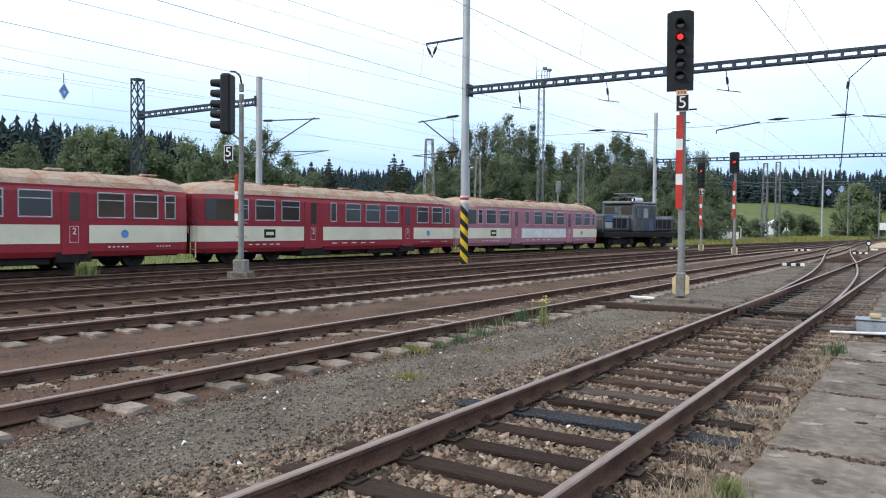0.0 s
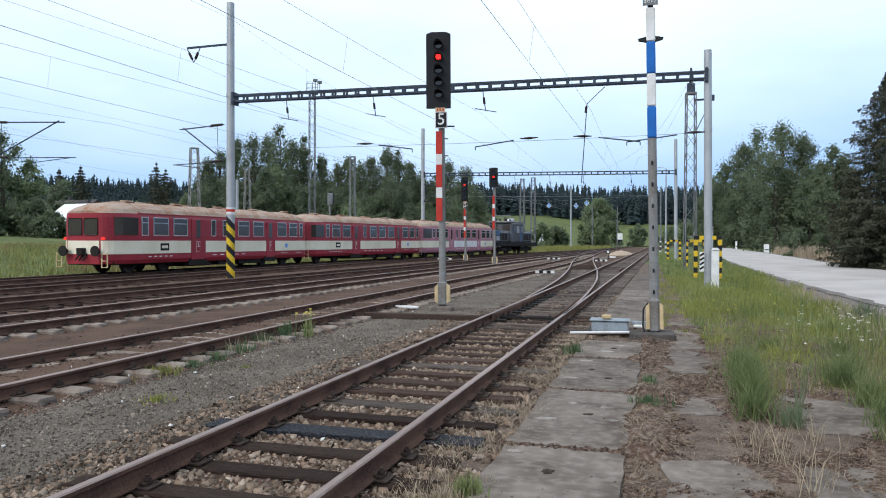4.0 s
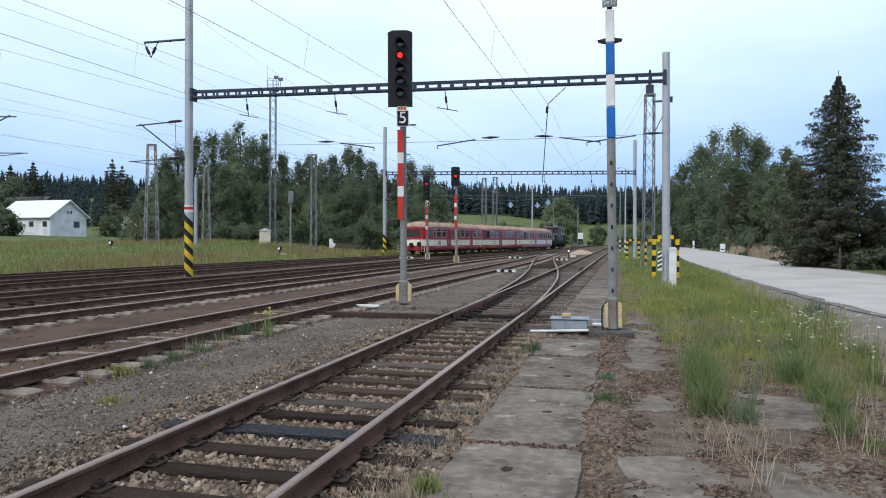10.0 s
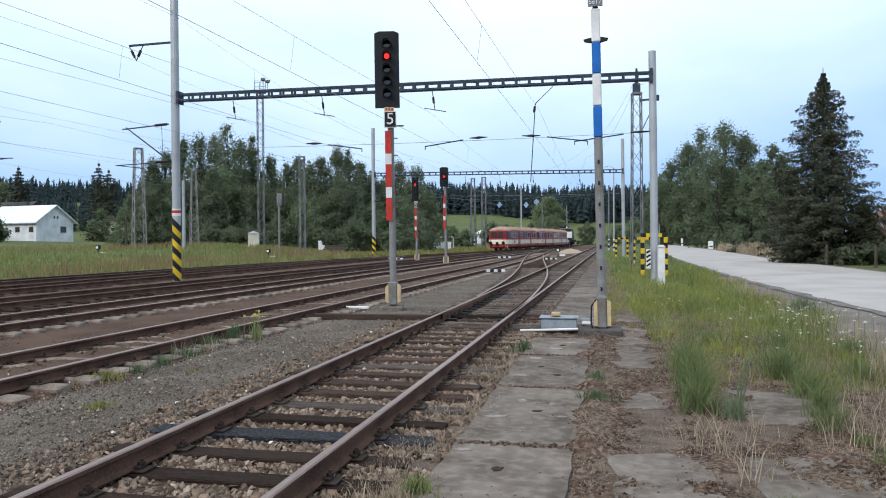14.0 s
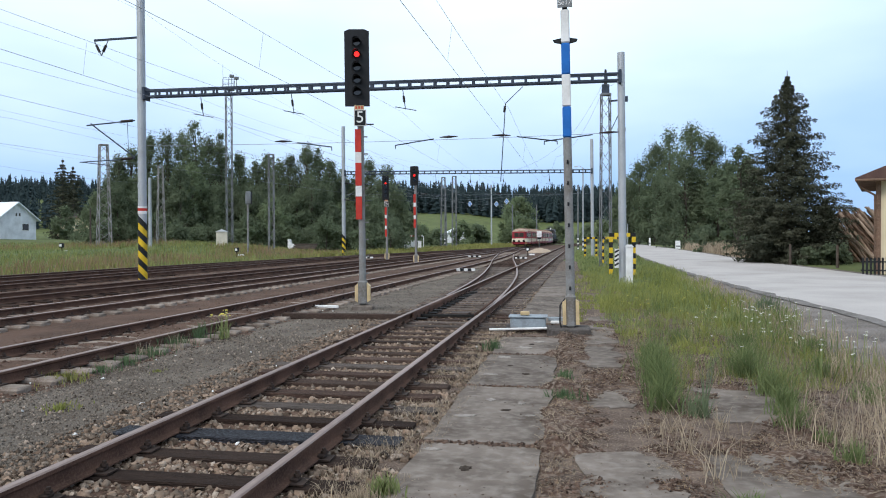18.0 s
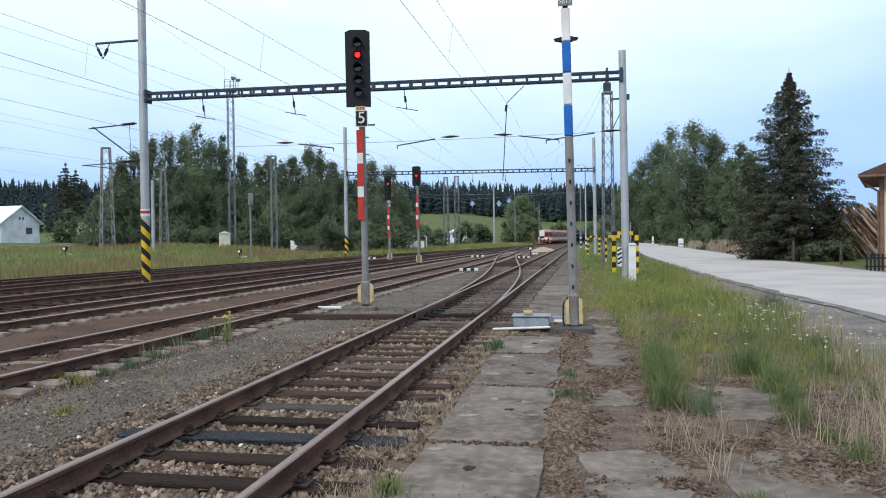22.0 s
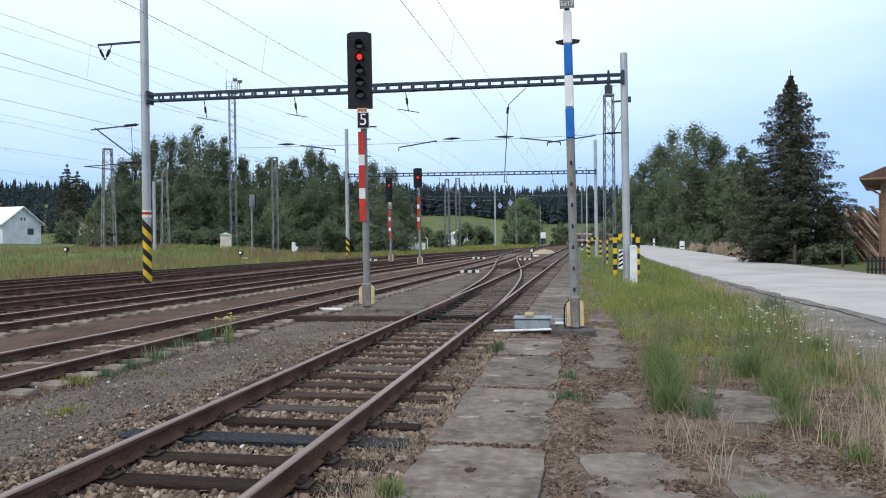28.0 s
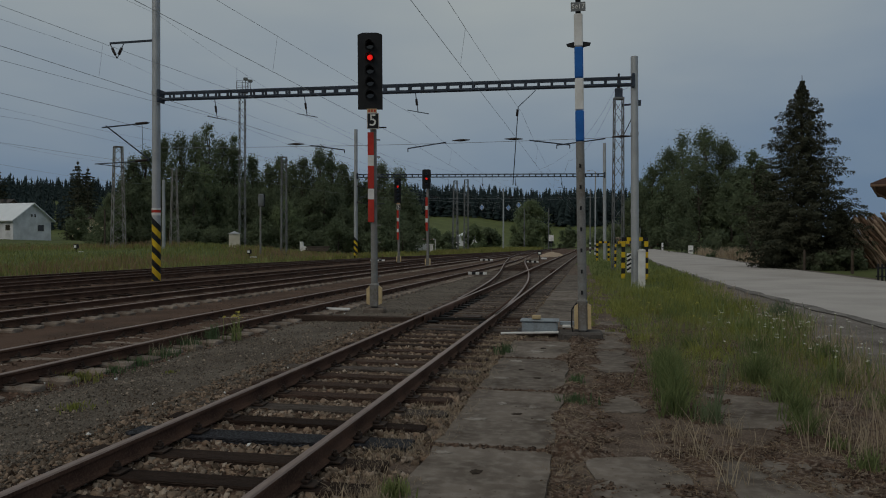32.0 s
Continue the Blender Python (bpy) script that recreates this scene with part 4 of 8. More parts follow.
def shunt_signal():
    """The near signal with blue and white stripes; its head ends above the view."""
    t = thing("shunting_signal", pose(-0.2, 14.03, 0.0, 0, -1.1, 2), "near shunting signal on a blue and white striped pole", "railway signal", "colour light signals")
    bm = bmesh.new()
    box(bm, -0.05, 0, 0.0, 0.78, 0.6, 0.2, bevel=0.03)
    part("concrete_foot", bm, M_CONC_DARK, t)
    bm = bmesh.new()
    for s in (-1, 1):
        prism(bm, [(s * 0.085, 0.15), (s * 0.148, 0.15), (s * 0.148, 0.56), (s * 0.085, 0.6)], -0.145, 0.145)
    part("foot_box", bm, M_CREAMBOX, t, "cream painted cable box")
    bm = bmesh.new()
    box(bm, 0, 0, 0.39, 0.18, 0.32, 0.6, bevel=0.04)
    part("foot_box_cover", bm, M_POLE, t)
    for s in (-1, 1):
        bm = bmesh.new()
        rod(bm, (s * 0.06, -0.12, 0.02), (s * 0.06, -0.12, 0.16), 0.02, n=8)
        part("anchor_bolt", bm, M_BLACK, t)
    bm = bmesh.new()
    rod(bm, (0, 0, 0.5), (0, 0, 3.52), 0.082, 0.078, 14)
    part("pole", bm, M_POLE, t, "grey pole with slots and rust marks")
    z = 3.52
    for m, l in ((M_BLUE, 0.56), (M_WHITE, 0.58), (M_BLUE, 0.56), (M_WHITE, 0.60)):
        bm = bmesh.new()
        box(bm, 0, -0.02, z + l / 2, 0.155, 0.13, l - 0.004, bevel=0.02)
        part("striped_section", bm, m, t, "blue band" if m is M_BLUE else "white band")
        z += l
    for i in range(7):
        bm = bmesh.new()
        box(bm, -0.005, -0.08, 0.8 + i * 0.38, 0.035, 0.03, 0.07)
        part("pole_slot", bm, M_BLACK, t)
    for s in (-1, 1):
        bm = bmesh.new()
        prism(bm, [(s * 0.07, 5.22), (s * 0.20, 5.25), (s * 0.22, 5.29), (s * 0.07, 5.32)], -0.03, 0.03)
        part("foot_rest", bm, M_BLACK, t)
    bm = bmesh.new()
    box(bm, 0.0, -0.09, 5.93, 0.26, 0.02, 0.16)
    p = part("name_plate", bm, M_LATTICE, t, "grey name plate with white letters")
    text_part("letters", "Se17", 0.12, pose(0, -0.102, 5.93, 90, 0, 0), M_WHITE, p)
    bm = bmesh.new()
    rod(bm, (0, 0, 5.8), (0, 0, 6.1), 0.05, n=10)
    part("neck", bm, M_BLACK, t)
    bm = bmesh.new()
    prism(bm, [(-0.30, 6.12), (-0.38, 6.2), (-0.38, 7.0), (0.38, 7.0), (0.38, 6.2), (0.30, 6.12)], -0.1, 0.06)
    part("signal_head", bm, M_BLACK, t)
    bm = bmesh.new()
    pts = [(-0.10, -0.1, 0.62), (-0.19, -0.1, 0.5), (-0.2, -0.1, 0.2), (-0.16, -0.12, 0.02)]
    for a, b in zip(pts, pts[1:]):
        rod(bm, a, b, 0.014, n=8)
    part("cable", bm, M_BLACK, t)


shunt_signal()


def point_machine():
    t = thing("point_machine", pose(-1.0, 14.4, 0.0, 0, 0, 2), "grey-blue point machine box with a yellow cap", "point machine")
    bm = bmesh.new()
    box(bm, 0, 0, 0.13, 0.66, 0.42, 0.2, bevel=0.02)
    part("case", bm, M_BLUEBOX, t)
    bm = bmesh.new()
    box(bm, 0, 0, 0.245, 0.72, 0.48, 0.025, bevel=0.008)
    part("lid", bm, M_BLUEBOX, t, "pale worn lid")
    bm = bmesh.new()
    box(bm, -0.06, -0.08, 0.305, 0.17, 0.14, 0.07, bevel=0.015)
    part("cap", bm, M_CREAMBOX, t, "pale yellow cap")
    bm = bmesh.new()
    box(bm, 0.52, -0.02, 0.2, 0.3, 0.14, 0.06)
    part("cable_joint", bm, M_BLUEBOX, t)
    bm = bmesh.new()
    rod(bm, (-0.7, -0.42, 0.03), (0.35, -0.34, 0.06), 0.022, n=8)
    part("drive_rod", bm, M_WHITE, t, "white painted rod")
    bm = bmesh.new()
    box(bm, 0, 0, 0.02, 0.85, 0.55, 0.06)
    part("base", bm, M_STEEL_DARK, t)
    tb = thing("connection_box", pose(-0.55, 14.3, 0.0), "small white connection box beside the machine", "connection box")
    bm = bmesh.new()
    box(bm, 0.05, 0, 0.15, 0.16, 0.12, 0.05, bevel=0.012)
    part("case", bm, M_WHITE, tb)
    bm = bmesh.new()
    rod(bm, (0, 0, 0), (0, 0, 0.12), 0.02, n=8)
    part("stand", bm, M_STEEL_DARK, tb)


point_machine()

# ---- train ----
CAR_L, CAR_W = 16.8, 2.98


def car_section(w):
    """Half outline of the body from the sill to the roof crown: (half width, height)."""
    k = w / 1.49
    return [(1.40 * k, 0.45), (1.48 * k, 0.62), (1.49 * k, 1.7), (1.46 * k, 2.48), (1.41 * k, 2.68), (1.26 * k, 2.90), (0.95 * k, 3.08), (0.5 * k, 3.20), (0.0, 3.23)]


CAR_WINDOWS = [(1.90, 2.30, 1), (2.67, 3.67, 1), (4.05, 5.05, 1), (6.95, 7.30, 2), (7.92, 8.92, 1), (9.30, 10.30, 1), (10.75, 11.75, 1), (13.25, 14.2, 1), (14.55, 15.45, 1), (15.75, 16.15, 1)]


def carriage(label, red, lamp, panel):
    """Railcar trailer: origin at its middle on the rail heads, rear end at -y."""
    t = thing("railcar_trailer", pose(0, 0, 0.16), label, "railway carriage", "carriages of the train")
    L = CAR_L
    h = L / 2
    # stations along the car; the rear end is rounded in plan and sloped back at the top
    stations = [(-h, 0.58), (-h + 0.06, 0.68), (-h + 0.18, 0.77), (-h + 0.4, 0.86), (-h + 0.8, 0.94), (-h + 1.7, 1.0)] + [(-h + 1.7 + (L - 2.7) * i / 14, 1.0) for i in range(1, 14)] + [(h - 1.0, 1.0), (h - 0.4, 0.97), (h - 0.12, 0.92), (h, 0.84)]
    def ring(y, k):
        pts = []
        sec = car_section(1.49 * k)
        for x, z in sec:
            pts.append((x, y, z if z < 2.66 else 2.66 + (z - 2.66) * max(0.2, 1 - (1 - k) * 2.6)))
        return pts
    def shell(name, i0, i1, material, lab, zf=None):
        bm = bmesh.new()
        for sg in (-1, 1):
            prev = None
            for y, k in stations:
                r = ring(y, k)[i0:i1 + 1]
                vs = [bm.verts.new((sg * x, y, z)) for x, _, z in r]
                if prev:
                    for a in range(len(vs) - 1):
                        bm.faces.new((prev[a], prev[a + 1], vs[a + 1], vs[a]))
                prev = vs
        for y, k in (stations[0], stations[-1]):
            r = ring(y, k)[i0:i1 + 1]
            for a in range(len(r) - 1):
                bm.faces.new([bm.verts.new(p) for p in ((r[a][0], y, r[a][2]), (-r[a][0], y, r[a][2]), (-r[a + 1][0], y, r[a + 1][2]), (r[a + 1][0], y, r[a + 1][2]))])
        bmesh.ops.remove_doubles(bm, verts=bm.verts[:], dist=0.002)
        bmesh.ops.recalc_face_normals(bm, faces=bm.faces[:])
        return part(name, bm, material, t, lab)
    shell("body", 0, 4, red, "dark red body shell" if red is M_CARRED else "faded pink-red body shell")
    shell("roof", 4, 8, M_ROOF, "rust-streaked grey-brown rounded roof")
    # cream band, standing proud of the side, interrupted by the doors
    spans = [(-h + 0.02, -h + 5.30), (-h + 6.45, -h + 12.0), (-h + 12.95, h - 0.02)]
    for sg in (-1, 1):
        for a, b in spans:
            bm = bmesh.new()
            lo, hi = [], []
            cuts = sorted({a, b} | {q[0] for q in stations if a < q[0] < b})
            n = len(cuts) - 1
            for y in cuts:
                k = np.interp(y, [s[0] for s in stations], [s[1] for s in stations])
                x = sg * (1.489 * k + 0.012)
                lo.append(bm.verts.new((x, y, 0.88)))
                hi.append(bm.verts.new((x, y, 1.47)))
            for i in range(n):
                bm.faces.new((lo[i], lo[i + 1], hi[i + 1], hi[i]))
            part("cream_panel", bm, panel if a > -h + 6 and a < 0 else M_CREAM, t, "cream painted side panel")
    for ye, kk in ((-h - 0.006, 0.58), (h + 0.006, 0.84)):
        bm = bmesh.new()
        box(bm, 0, ye, 1.175, 1.49 * 2 * kk, 0.006, 0.59)
        part("cream_end_panel", bm, M_CREAM, t, "cream painted end panel")
    # side windows in rounded aluminium frames
    for sg in (-1, 1):
        for a, b, kind in CAR_WINDOWS:
            y0, y1 = -h + a, -h + b
            z0, z1 = 1.71, 2.52
            bm = bmesh.new()
            w = 0.045
            bx = 1.478
            for (cy, cz, sy, sz) in (((y0 + y1) / 2, z0, y1 - y0, w), ((y0 + y1) / 2, z1, y1 - y0, w), (y0, (z0 + z1) / 2, w, z1 - z0 + w), (y1, (z0 + z1) / 2, w, z1 - z0 + w)):
                box(bm, sg * bx, cy, cz, 0.05, sy, sz, bevel=0.008)
            if kind == 1:
                box(bm, sg * bx, (y0 + y1) / 2, z1 - 0.24, 0.05, y1 - y0, 0.035)
            fr = part("window_frame", bm, M_ALU, t, "pale aluminium window frame")
            bm = bmesh.new()
            box(bm, sg * (bx - 0.005), (y0 + y1) / 2, (z0 + z1) / 2, 0.03, y1 - y0, z1 - z0)
            part("pane", bm, M_GLASSCAR, fr)
        for y0, y1 in ((5.35, 6.4), (12.05, 12.9)):
            yc = -h + (y0 + y1) / 2
            bm = bmesh.new()
            box(bm, sg * 1.475, yc, 1.53, 0.05, y1 - y0, 2.0, bevel=0.01)
            d = part("door", bm, red, t, "red folding side door")
            bm = bmesh.new()
            box(bm, sg * 1.49, yc, 2.05, 0.03, 0.34, 0.90, bevel=0.01)
            part("pane", bm, M_GLASSCAR, d)
            bm = bmesh.new()
            box(bm, sg * 1.499, yc - 0.02, 1.17, 0.008, 0.30, 0.52)
            sgn = part("sign_frame", bm, M_WHITE, d, "white framed class sign")
            bm = bmesh.new()
            box(bm, sg * 1.503, yc - 0.02, 1.17, 0.008, 0.27, 0.49)
            part("sign_face", bm, red, sgn)
            if sg > 0:
                text_part("digit", "2", 0.30, pose(1.511, yc - 0.02, 1.26, 90, 0, 90), M_WHITE, sgn)
            bm = bmesh.new()
            box(bm, sg * 1.36, yc, 0.44, 0.22, y1 - y0 + 0.3, 0.32)
            part("step_box", bm, M_UNDER, t)
        # lettering on the sill, unreadable at this size
        for a, b, z in ((2.3, 4.1, 0.75), (7.0, 10.2, 0.75), (13.6, 14.4, 0.75), (15.4, 16.0, 0.75)):
            for k in range(5):
                y0 = -h + a + (b - a) * k / 5
                bm = bmesh.new()
                box(bm, sg * 1.497, y0 + (b - a) * 0.06, z, 0.008, (b - a) * 0.10, 0.04)
                part("lettering", bm, M_WHITE, t)
        bm = bmesh.new()
        box(bm, sg * 1.503, -h + 3.4, 1.18, 0.008, 0.6, 0.34, bevel=0.003)
        lg = part("operator_mark", bm, M_UNDER, t, "dark round-cornered mark")
        bm = bmesh.new()
        box(bm, sg * 1.508, -h + 3.4, 1.18, 0.008, 0.4, 0.13)
        part("mark_bar", bm, M_CREAM, lg)
        bm = bmesh.new()
        rod(bm, (sg * 1.495, h - 2.6, 1.18), (sg * 1.508, h - 2.6, 1.18), 0.14, n=16)
        part("round_mark", bm, M_SKYBLUE, t, "small blue round mark")
    # cab windows round the rear end
    for sg in (-1, 1):
        bm = bmesh.new()
        ring_y = [-h + 0.42, -h + 0.8, -h + 1.2, -h + 1.66]
        a = []
        for y in ring_y:
            k = np.interp(y, [s[0] for s in stations], [s[1] for s in stations])
            a.append([bm.verts.new((sg * (1.478 * k + 0.022), y, z)) for z in (1.71, 2.5)])
        for p, q in zip(a, a[1:]):
            bm.faces.new((p[0], p[1], q[1], q[0]))
        part("cab_side_window", bm, M_GLASSCAR, t)
        bm = bmesh.new()
        box(bm, sg * 0.43, -h - 0.012, 2.08, 0.76, 0.03, 0.74, bevel=0.05)
        part("cab_front_window", bm, M_GLASSCAR, t)
        bm = bmesh.new()
        rod(bm, (sg * 1.03, -h + 0.16, 1.56), (sg * 1.03, -h - 0.02, 1.56), 0.055, 0.05, 14)
        lm = part("tail_lamp", bm, M_TAIL_RED if lamp else M_LENS, t, "lit red tail lamp" if lamp else "unlit tail lamp")
        bm = bmesh.new()
        rod(bm, (sg * 0.88, -h, 1.02), (sg * 0.88, -h - 0.24, 1.02), 0.07, n=10)
        rod(bm, (sg * 0.88, -h - 0.24, 1.02), (sg * 0.88, -h - 0.29, 1.02), 0.23, n=18)
        part("buffer", bm, M_UNDER, t)
        bm = bmesh.new()
        rod(bm, (sg * 0.88, h, 1.02), (sg * 0.88, h + 0.18, 1.02), 0.07, n=10)
        rod(bm, (sg * 0.88, h + 0.18, 1.02), (sg * 0.88, h + 0.235, 1.02), 0.23, n=18)
        part("buffer", bm, M_UNDER, t)
        bm = bmesh.new()
        for z in (0.32, 0.6, 0.88):
            bar(bm, (sg * 1.1, -h - 0.1, z), (sg * 1.4, -h - 0.1, z), 0.05, 0.03)
        for x in (1.1, 1.4):
            bar(bm, (sg * x, -h - 0.1, 0.3), (sg * x, -h - 0.1, 0.95), 0.04, 0.04)
        part("end_ladder", bm, M_CREAMBOX, t)
    bm = bmesh.new()
    for k in range(3):
        rod(bm, (-0.2 + k * 0.2, -h, 0.9), (-0.2 + k * 0.2, -h - 0.25, 0.62), 0.035, n=8)
    box(bm, 0, -h - 0.12, 1.0, 0.3, 0.25, 0.3)
    part("coupling", bm, M_UNDER, t)
    bm = bmesh.new()
    box(bm, 0, h + 0.12, 1.75, 1.0, 0.26, 1.9, bevel=0.04)
    part("gangway_bellows", bm, M_UNDER, t)
    # underframe and bogies
    bm = bmesh.new()
    box(bm, 0, 0, 0.55, 2.5, L - 0.8, 0.3)
    for ya, yb2 in ((-3.2, -1.2), (1.2, 3.4), (-0.6, 0.6)):
        box(bm, 0.2, (ya + yb2) / 2, 0.36, 2.2, yb2 - ya, 0.3, bevel=0.03)
    box(bm, 0.55, 0.8, 0.42, 1.2, 2.4, 0.4, bevel=0.04)
    box(bm, -0.55, -1.4, 0.44, 1.0, 1.8, 0.36, bevel=0.04)
    part("underframe", bm, M_UNDER, t)
    for yb in (-5.4, 5.4):
        bm = bmesh.new()
        for sg in (-1, 1):
            prism(bm, [(yb - 1.75, 0.42), (yb - 1.5, 0.74), (yb + 1.5, 0.74), (yb + 1.75, 0.42), (yb + 0.9, 0.34), (yb - 0.9, 0.34)], sg * 1.02 - 0.05, sg * 1.02 + 0.05, axis="x")
            for q in (-1.15, 1.15):
                box(bm, sg * 1.1, yb + q, 0.45, 0.18, 0.36, 0.3, bevel=0.04)
            for q in (-0.4, 0.0, 0.4):
                rod(bm, (sg * 1.1, yb + q, 0.36), (sg * 1.1, yb + q, 0.72), 0.09, n=10)
        box(bm, 0, yb, 0.5, 2.0, 0.5, 0.24)
        bg = part("bogie", bm, M_UNDER, t)
        for q in (-1.15, 1.15):
            bm = bmesh.new()
            rod(bm, (-0.72, 0, 0), (0.72, 0, 0), 0.08, n=10)
            for sg in (-1, 1):
                rod(bm, (sg * 0.68, 0, 0), (sg * 0.815, 0, 0), 0.46, 0.44, 24)
                rod(bm, (sg * 0.66, 0, 0), (sg * 0.685, 0, 0), 0.485, 0.485, 24)
                rod(bm, (sg * 0.81, 0, 0), (sg * 0.86, 0, 0), 0.12, 0.1, 12)
                for a in range(4):
                    c, s2 = math.cos(a * math.pi / 2), math.sin(a * math.pi / 2)
                    box(bm, sg * 0.817, c * 0.26, s2 * 0.26, 0.02, 0.09, 0.09)
            w = part("wheelset", bm, M_WHEEL, t)
            w.location = (0, yb + q, 0.45)
            WHEELS.append((w, 0.45))
    # roof ventilators and seams
    for i in range(9):
        y = -h + 2.2 + i * 1.7
        bm = bmesh.new()
        box(bm, 0.35 * (-1) ** i, y, 3.26, 0.34, 0.55, 0.09, bevel=0.03)
        part("roof_vent", bm, M_ROOF, t, "low metal roof ventilator")
    for i in range(8):
        y = -h + 1.8 + i * (L - 3.2) / 7
        bm = bmesh.new()
        sec = car_section(1.495)[4:]
        for sg in (-1, 1):
            for (xa, za), (xb, zb) in zip(sec, sec[1:]):
                bar(bm, (sg * xa, y, za + 0.008), (sg * xb, y, zb + 0.008), 0.05, 0.02, up=(0, 1, 0))
        part("roof_seam", bm, M_ROOF, t)
    bm = bmesh.new()
    for sg in (-1, 1):
        box(bm, sg * 1.41, 0.3, 2.69, 0.04, L - 2.8, 0.05)
    part("rain_gutter", bm, red, t)
    return t


WHEELS = []
car_rear = carriage("dark red and cream railcar trailer with lit tail lamps", M_CARRED, True, M_CREAM)
car_mid = carriage("dark red and cream railcar trailer in mid train", M_CARRED, False, M_CREAM)
car_front = carriage("faded pink and cream railcar trailer behind the engine", M_CARPINK, False, M_WHITE)


def locomotive():
    t = thing("electric_locomotive", pose(0, 0, 0.16), "grimy blue centre-cab electric locomotive with dark underframe", "locomotive")
    L = 13.4
    h = L / 2
    bm = bmesh.new()
    box(bm, 0, 0, 1.05, 2.95, L, 0.42, bevel=0.04)
    part("frame", bm, M_UNDER, t)
    for sg, y0, y1 in ((-1, -h + 0.7, -2.0), (1, 2.0, h - 0.7)):
        bm = bmesh.new()
        box(bm, 0, (y0 + y1) / 2, 1.92, 2.2, y1 - y0, 1.35, bevel=0.18)
        hd = part("hood", bm, M_LOCO, t, "grimy dark blue hood")
        for sx in (-1, 1):
            bm = bmesh.new()
            for k in range(4):
                box(bm, sx * 1.10, y0 + 0.5 + k * 0.85, 1.9, 0.03, 0.7, 0.7, bevel=0.01)
            part("grille", bm, M_UNDER, hd)
            bm = bmesh.new()
            box(bm, sx * 1.105, (y0 + y1) / 2, 2.42, 0.02, y1 - y0 - 0.6, 0.16)
            part("pale_stripe", bm, M_LOCOW, hd)
        bm = bmesh.new()
        for sx in (-1, 1):
            ye = y0 - 0.5 if sg < 0 else y1 + 0.5
            rod(bm, (sx * 1.2, ye, 1.26), (sx * 1.2, ye, 2.2), 0.02, n=6)
            rod(bm, (sx * 1.2, ye, 2.2), (sx * 0.5, ye, 2.2), 0.02, n=6)
            rod(bm, (sx * 0.5, ye, 1.26), (sx * 0.5, ye, 2.2), 0.02, n=6)
        part("handrail", bm, M_LOCOW, t)
        bm = bmesh.new()
        for sx in (-1, 1):
            ye = sg * h
            rod(bm, (sx * 0.88, ye, 1.02), (sx * 0.88, ye + sg * 0.4, 1.02), 0.07, n=10)
            rod(bm, (sx * 0.88, ye + sg * 0.4, 1.02), (sx * 0.88, ye + sg * 0.48, 1.02), 0.22, n=16)
        part("buffer", bm, M_UNDER, t)
    bm = bmesh.new()
    box(bm, 0, 0, 2.35, 2.85, 3.9, 2.2, bevel=0.12)
    cab = part("cab", bm, M_LOCO, t, "blue cab with pale upper part")
    bm = bmesh.new()
    box(bm, 0, 0, 3.55, 2.6, 4.4, 0.22, bevel=0.08)
    part("cab_roof", bm, M_LATTICE, cab)
    for sx in (-1, 1):
        for y in (-1.2, 0.0, 1.2):
            bm = bmesh.new()
            box(bm, sx * 1.43, y, 2.75, 0.03, 0.8, 0.75, bevel=0.01)
            part("window", bm, M_GLASSCAR if y else M_LOCOW, cab)
        bm = bmesh.new()
        box(bm, sx * 1.432, 0.9, 1.85, 0.02, 0.75, 1.0)
        part("blue_panel", bm, M_LOCO_BLUE, cab)
        for y in (-1.96, 1.96):
            bm = bmesh.new()
            box(bm, sx * 0.75, y, 2.9, 0.9, 0.03, 0.6, bevel=0.01)
            part("window", bm, M_GLASSCAR, cab)
    for sx in (-1, 1):
        bm = bmesh.new()
        box(bm, sx * 1.11, -h + 1.3, 2.3, 0.03, 1.1, 0.5, bevel=0.01)
        part("blue_panel", bm, M_LOCO_BLUE, t, "pale blue hood panel")
        bm = bmesh.new()
        box(bm, sx * 1.11, -h + 1.3, 1.75, 0.03, 1.1, 0.45, bevel=0.01)
        part("white_panel", bm, M_LOCOW, t, "dirty white hood panel")
    # folded pantograph and roof gear
    for y in (-1.6, -0.4):
        for sx in (-1, 1):
            bm = bmesh.new()
            rod(bm, (sx * 0.6, y, 3.64), (sx * 0.6, y, 3.95), 0.07, n=8)
            part("insulator", bm, M_PORC, t)
    for sx in (-1, 1):
        for nm, a, b, r in (("pantograph_base", (sx * 0.6, -1.7, 3.95), (sx * 0.6, -0.3, 3.95), 0.035), ("lower_arm", (sx * 0.6, -1.5, 3.97), (sx * 0.45, 1.2, 4.15), 0.03), ("upper_arm", (sx * 0.45, 1.2, 4.15), (sx * 0.55, -1.0, 4.28), 0.025)):
            bm = bmesh.new()
            rod(bm, a, b, r, n=6)
            part(nm, bm, M_LATTICE, t)
    bm = bmesh.new()
    rod(bm, (-0.9, -1.0, 4.3), (0.9, -1.0, 4.3), 0.04, n=6)
    part("contact_bar", bm, M_LATTICE, t)
    bm = bmesh.new()
    rod(bm, (0.2, 0.3, 3.85), (0.2, 1.6, 3.85), 0.19, n=14)
    part("air_tank", bm, M_WHITE, t, "pale round roof tank")
    bm = bmesh.new()
    box(bm, -0.3, 1.5, 3.85, 0.7, 0.9, 0.4, bevel=0.05)
    part("roof_box", bm, M_UNDER, t)
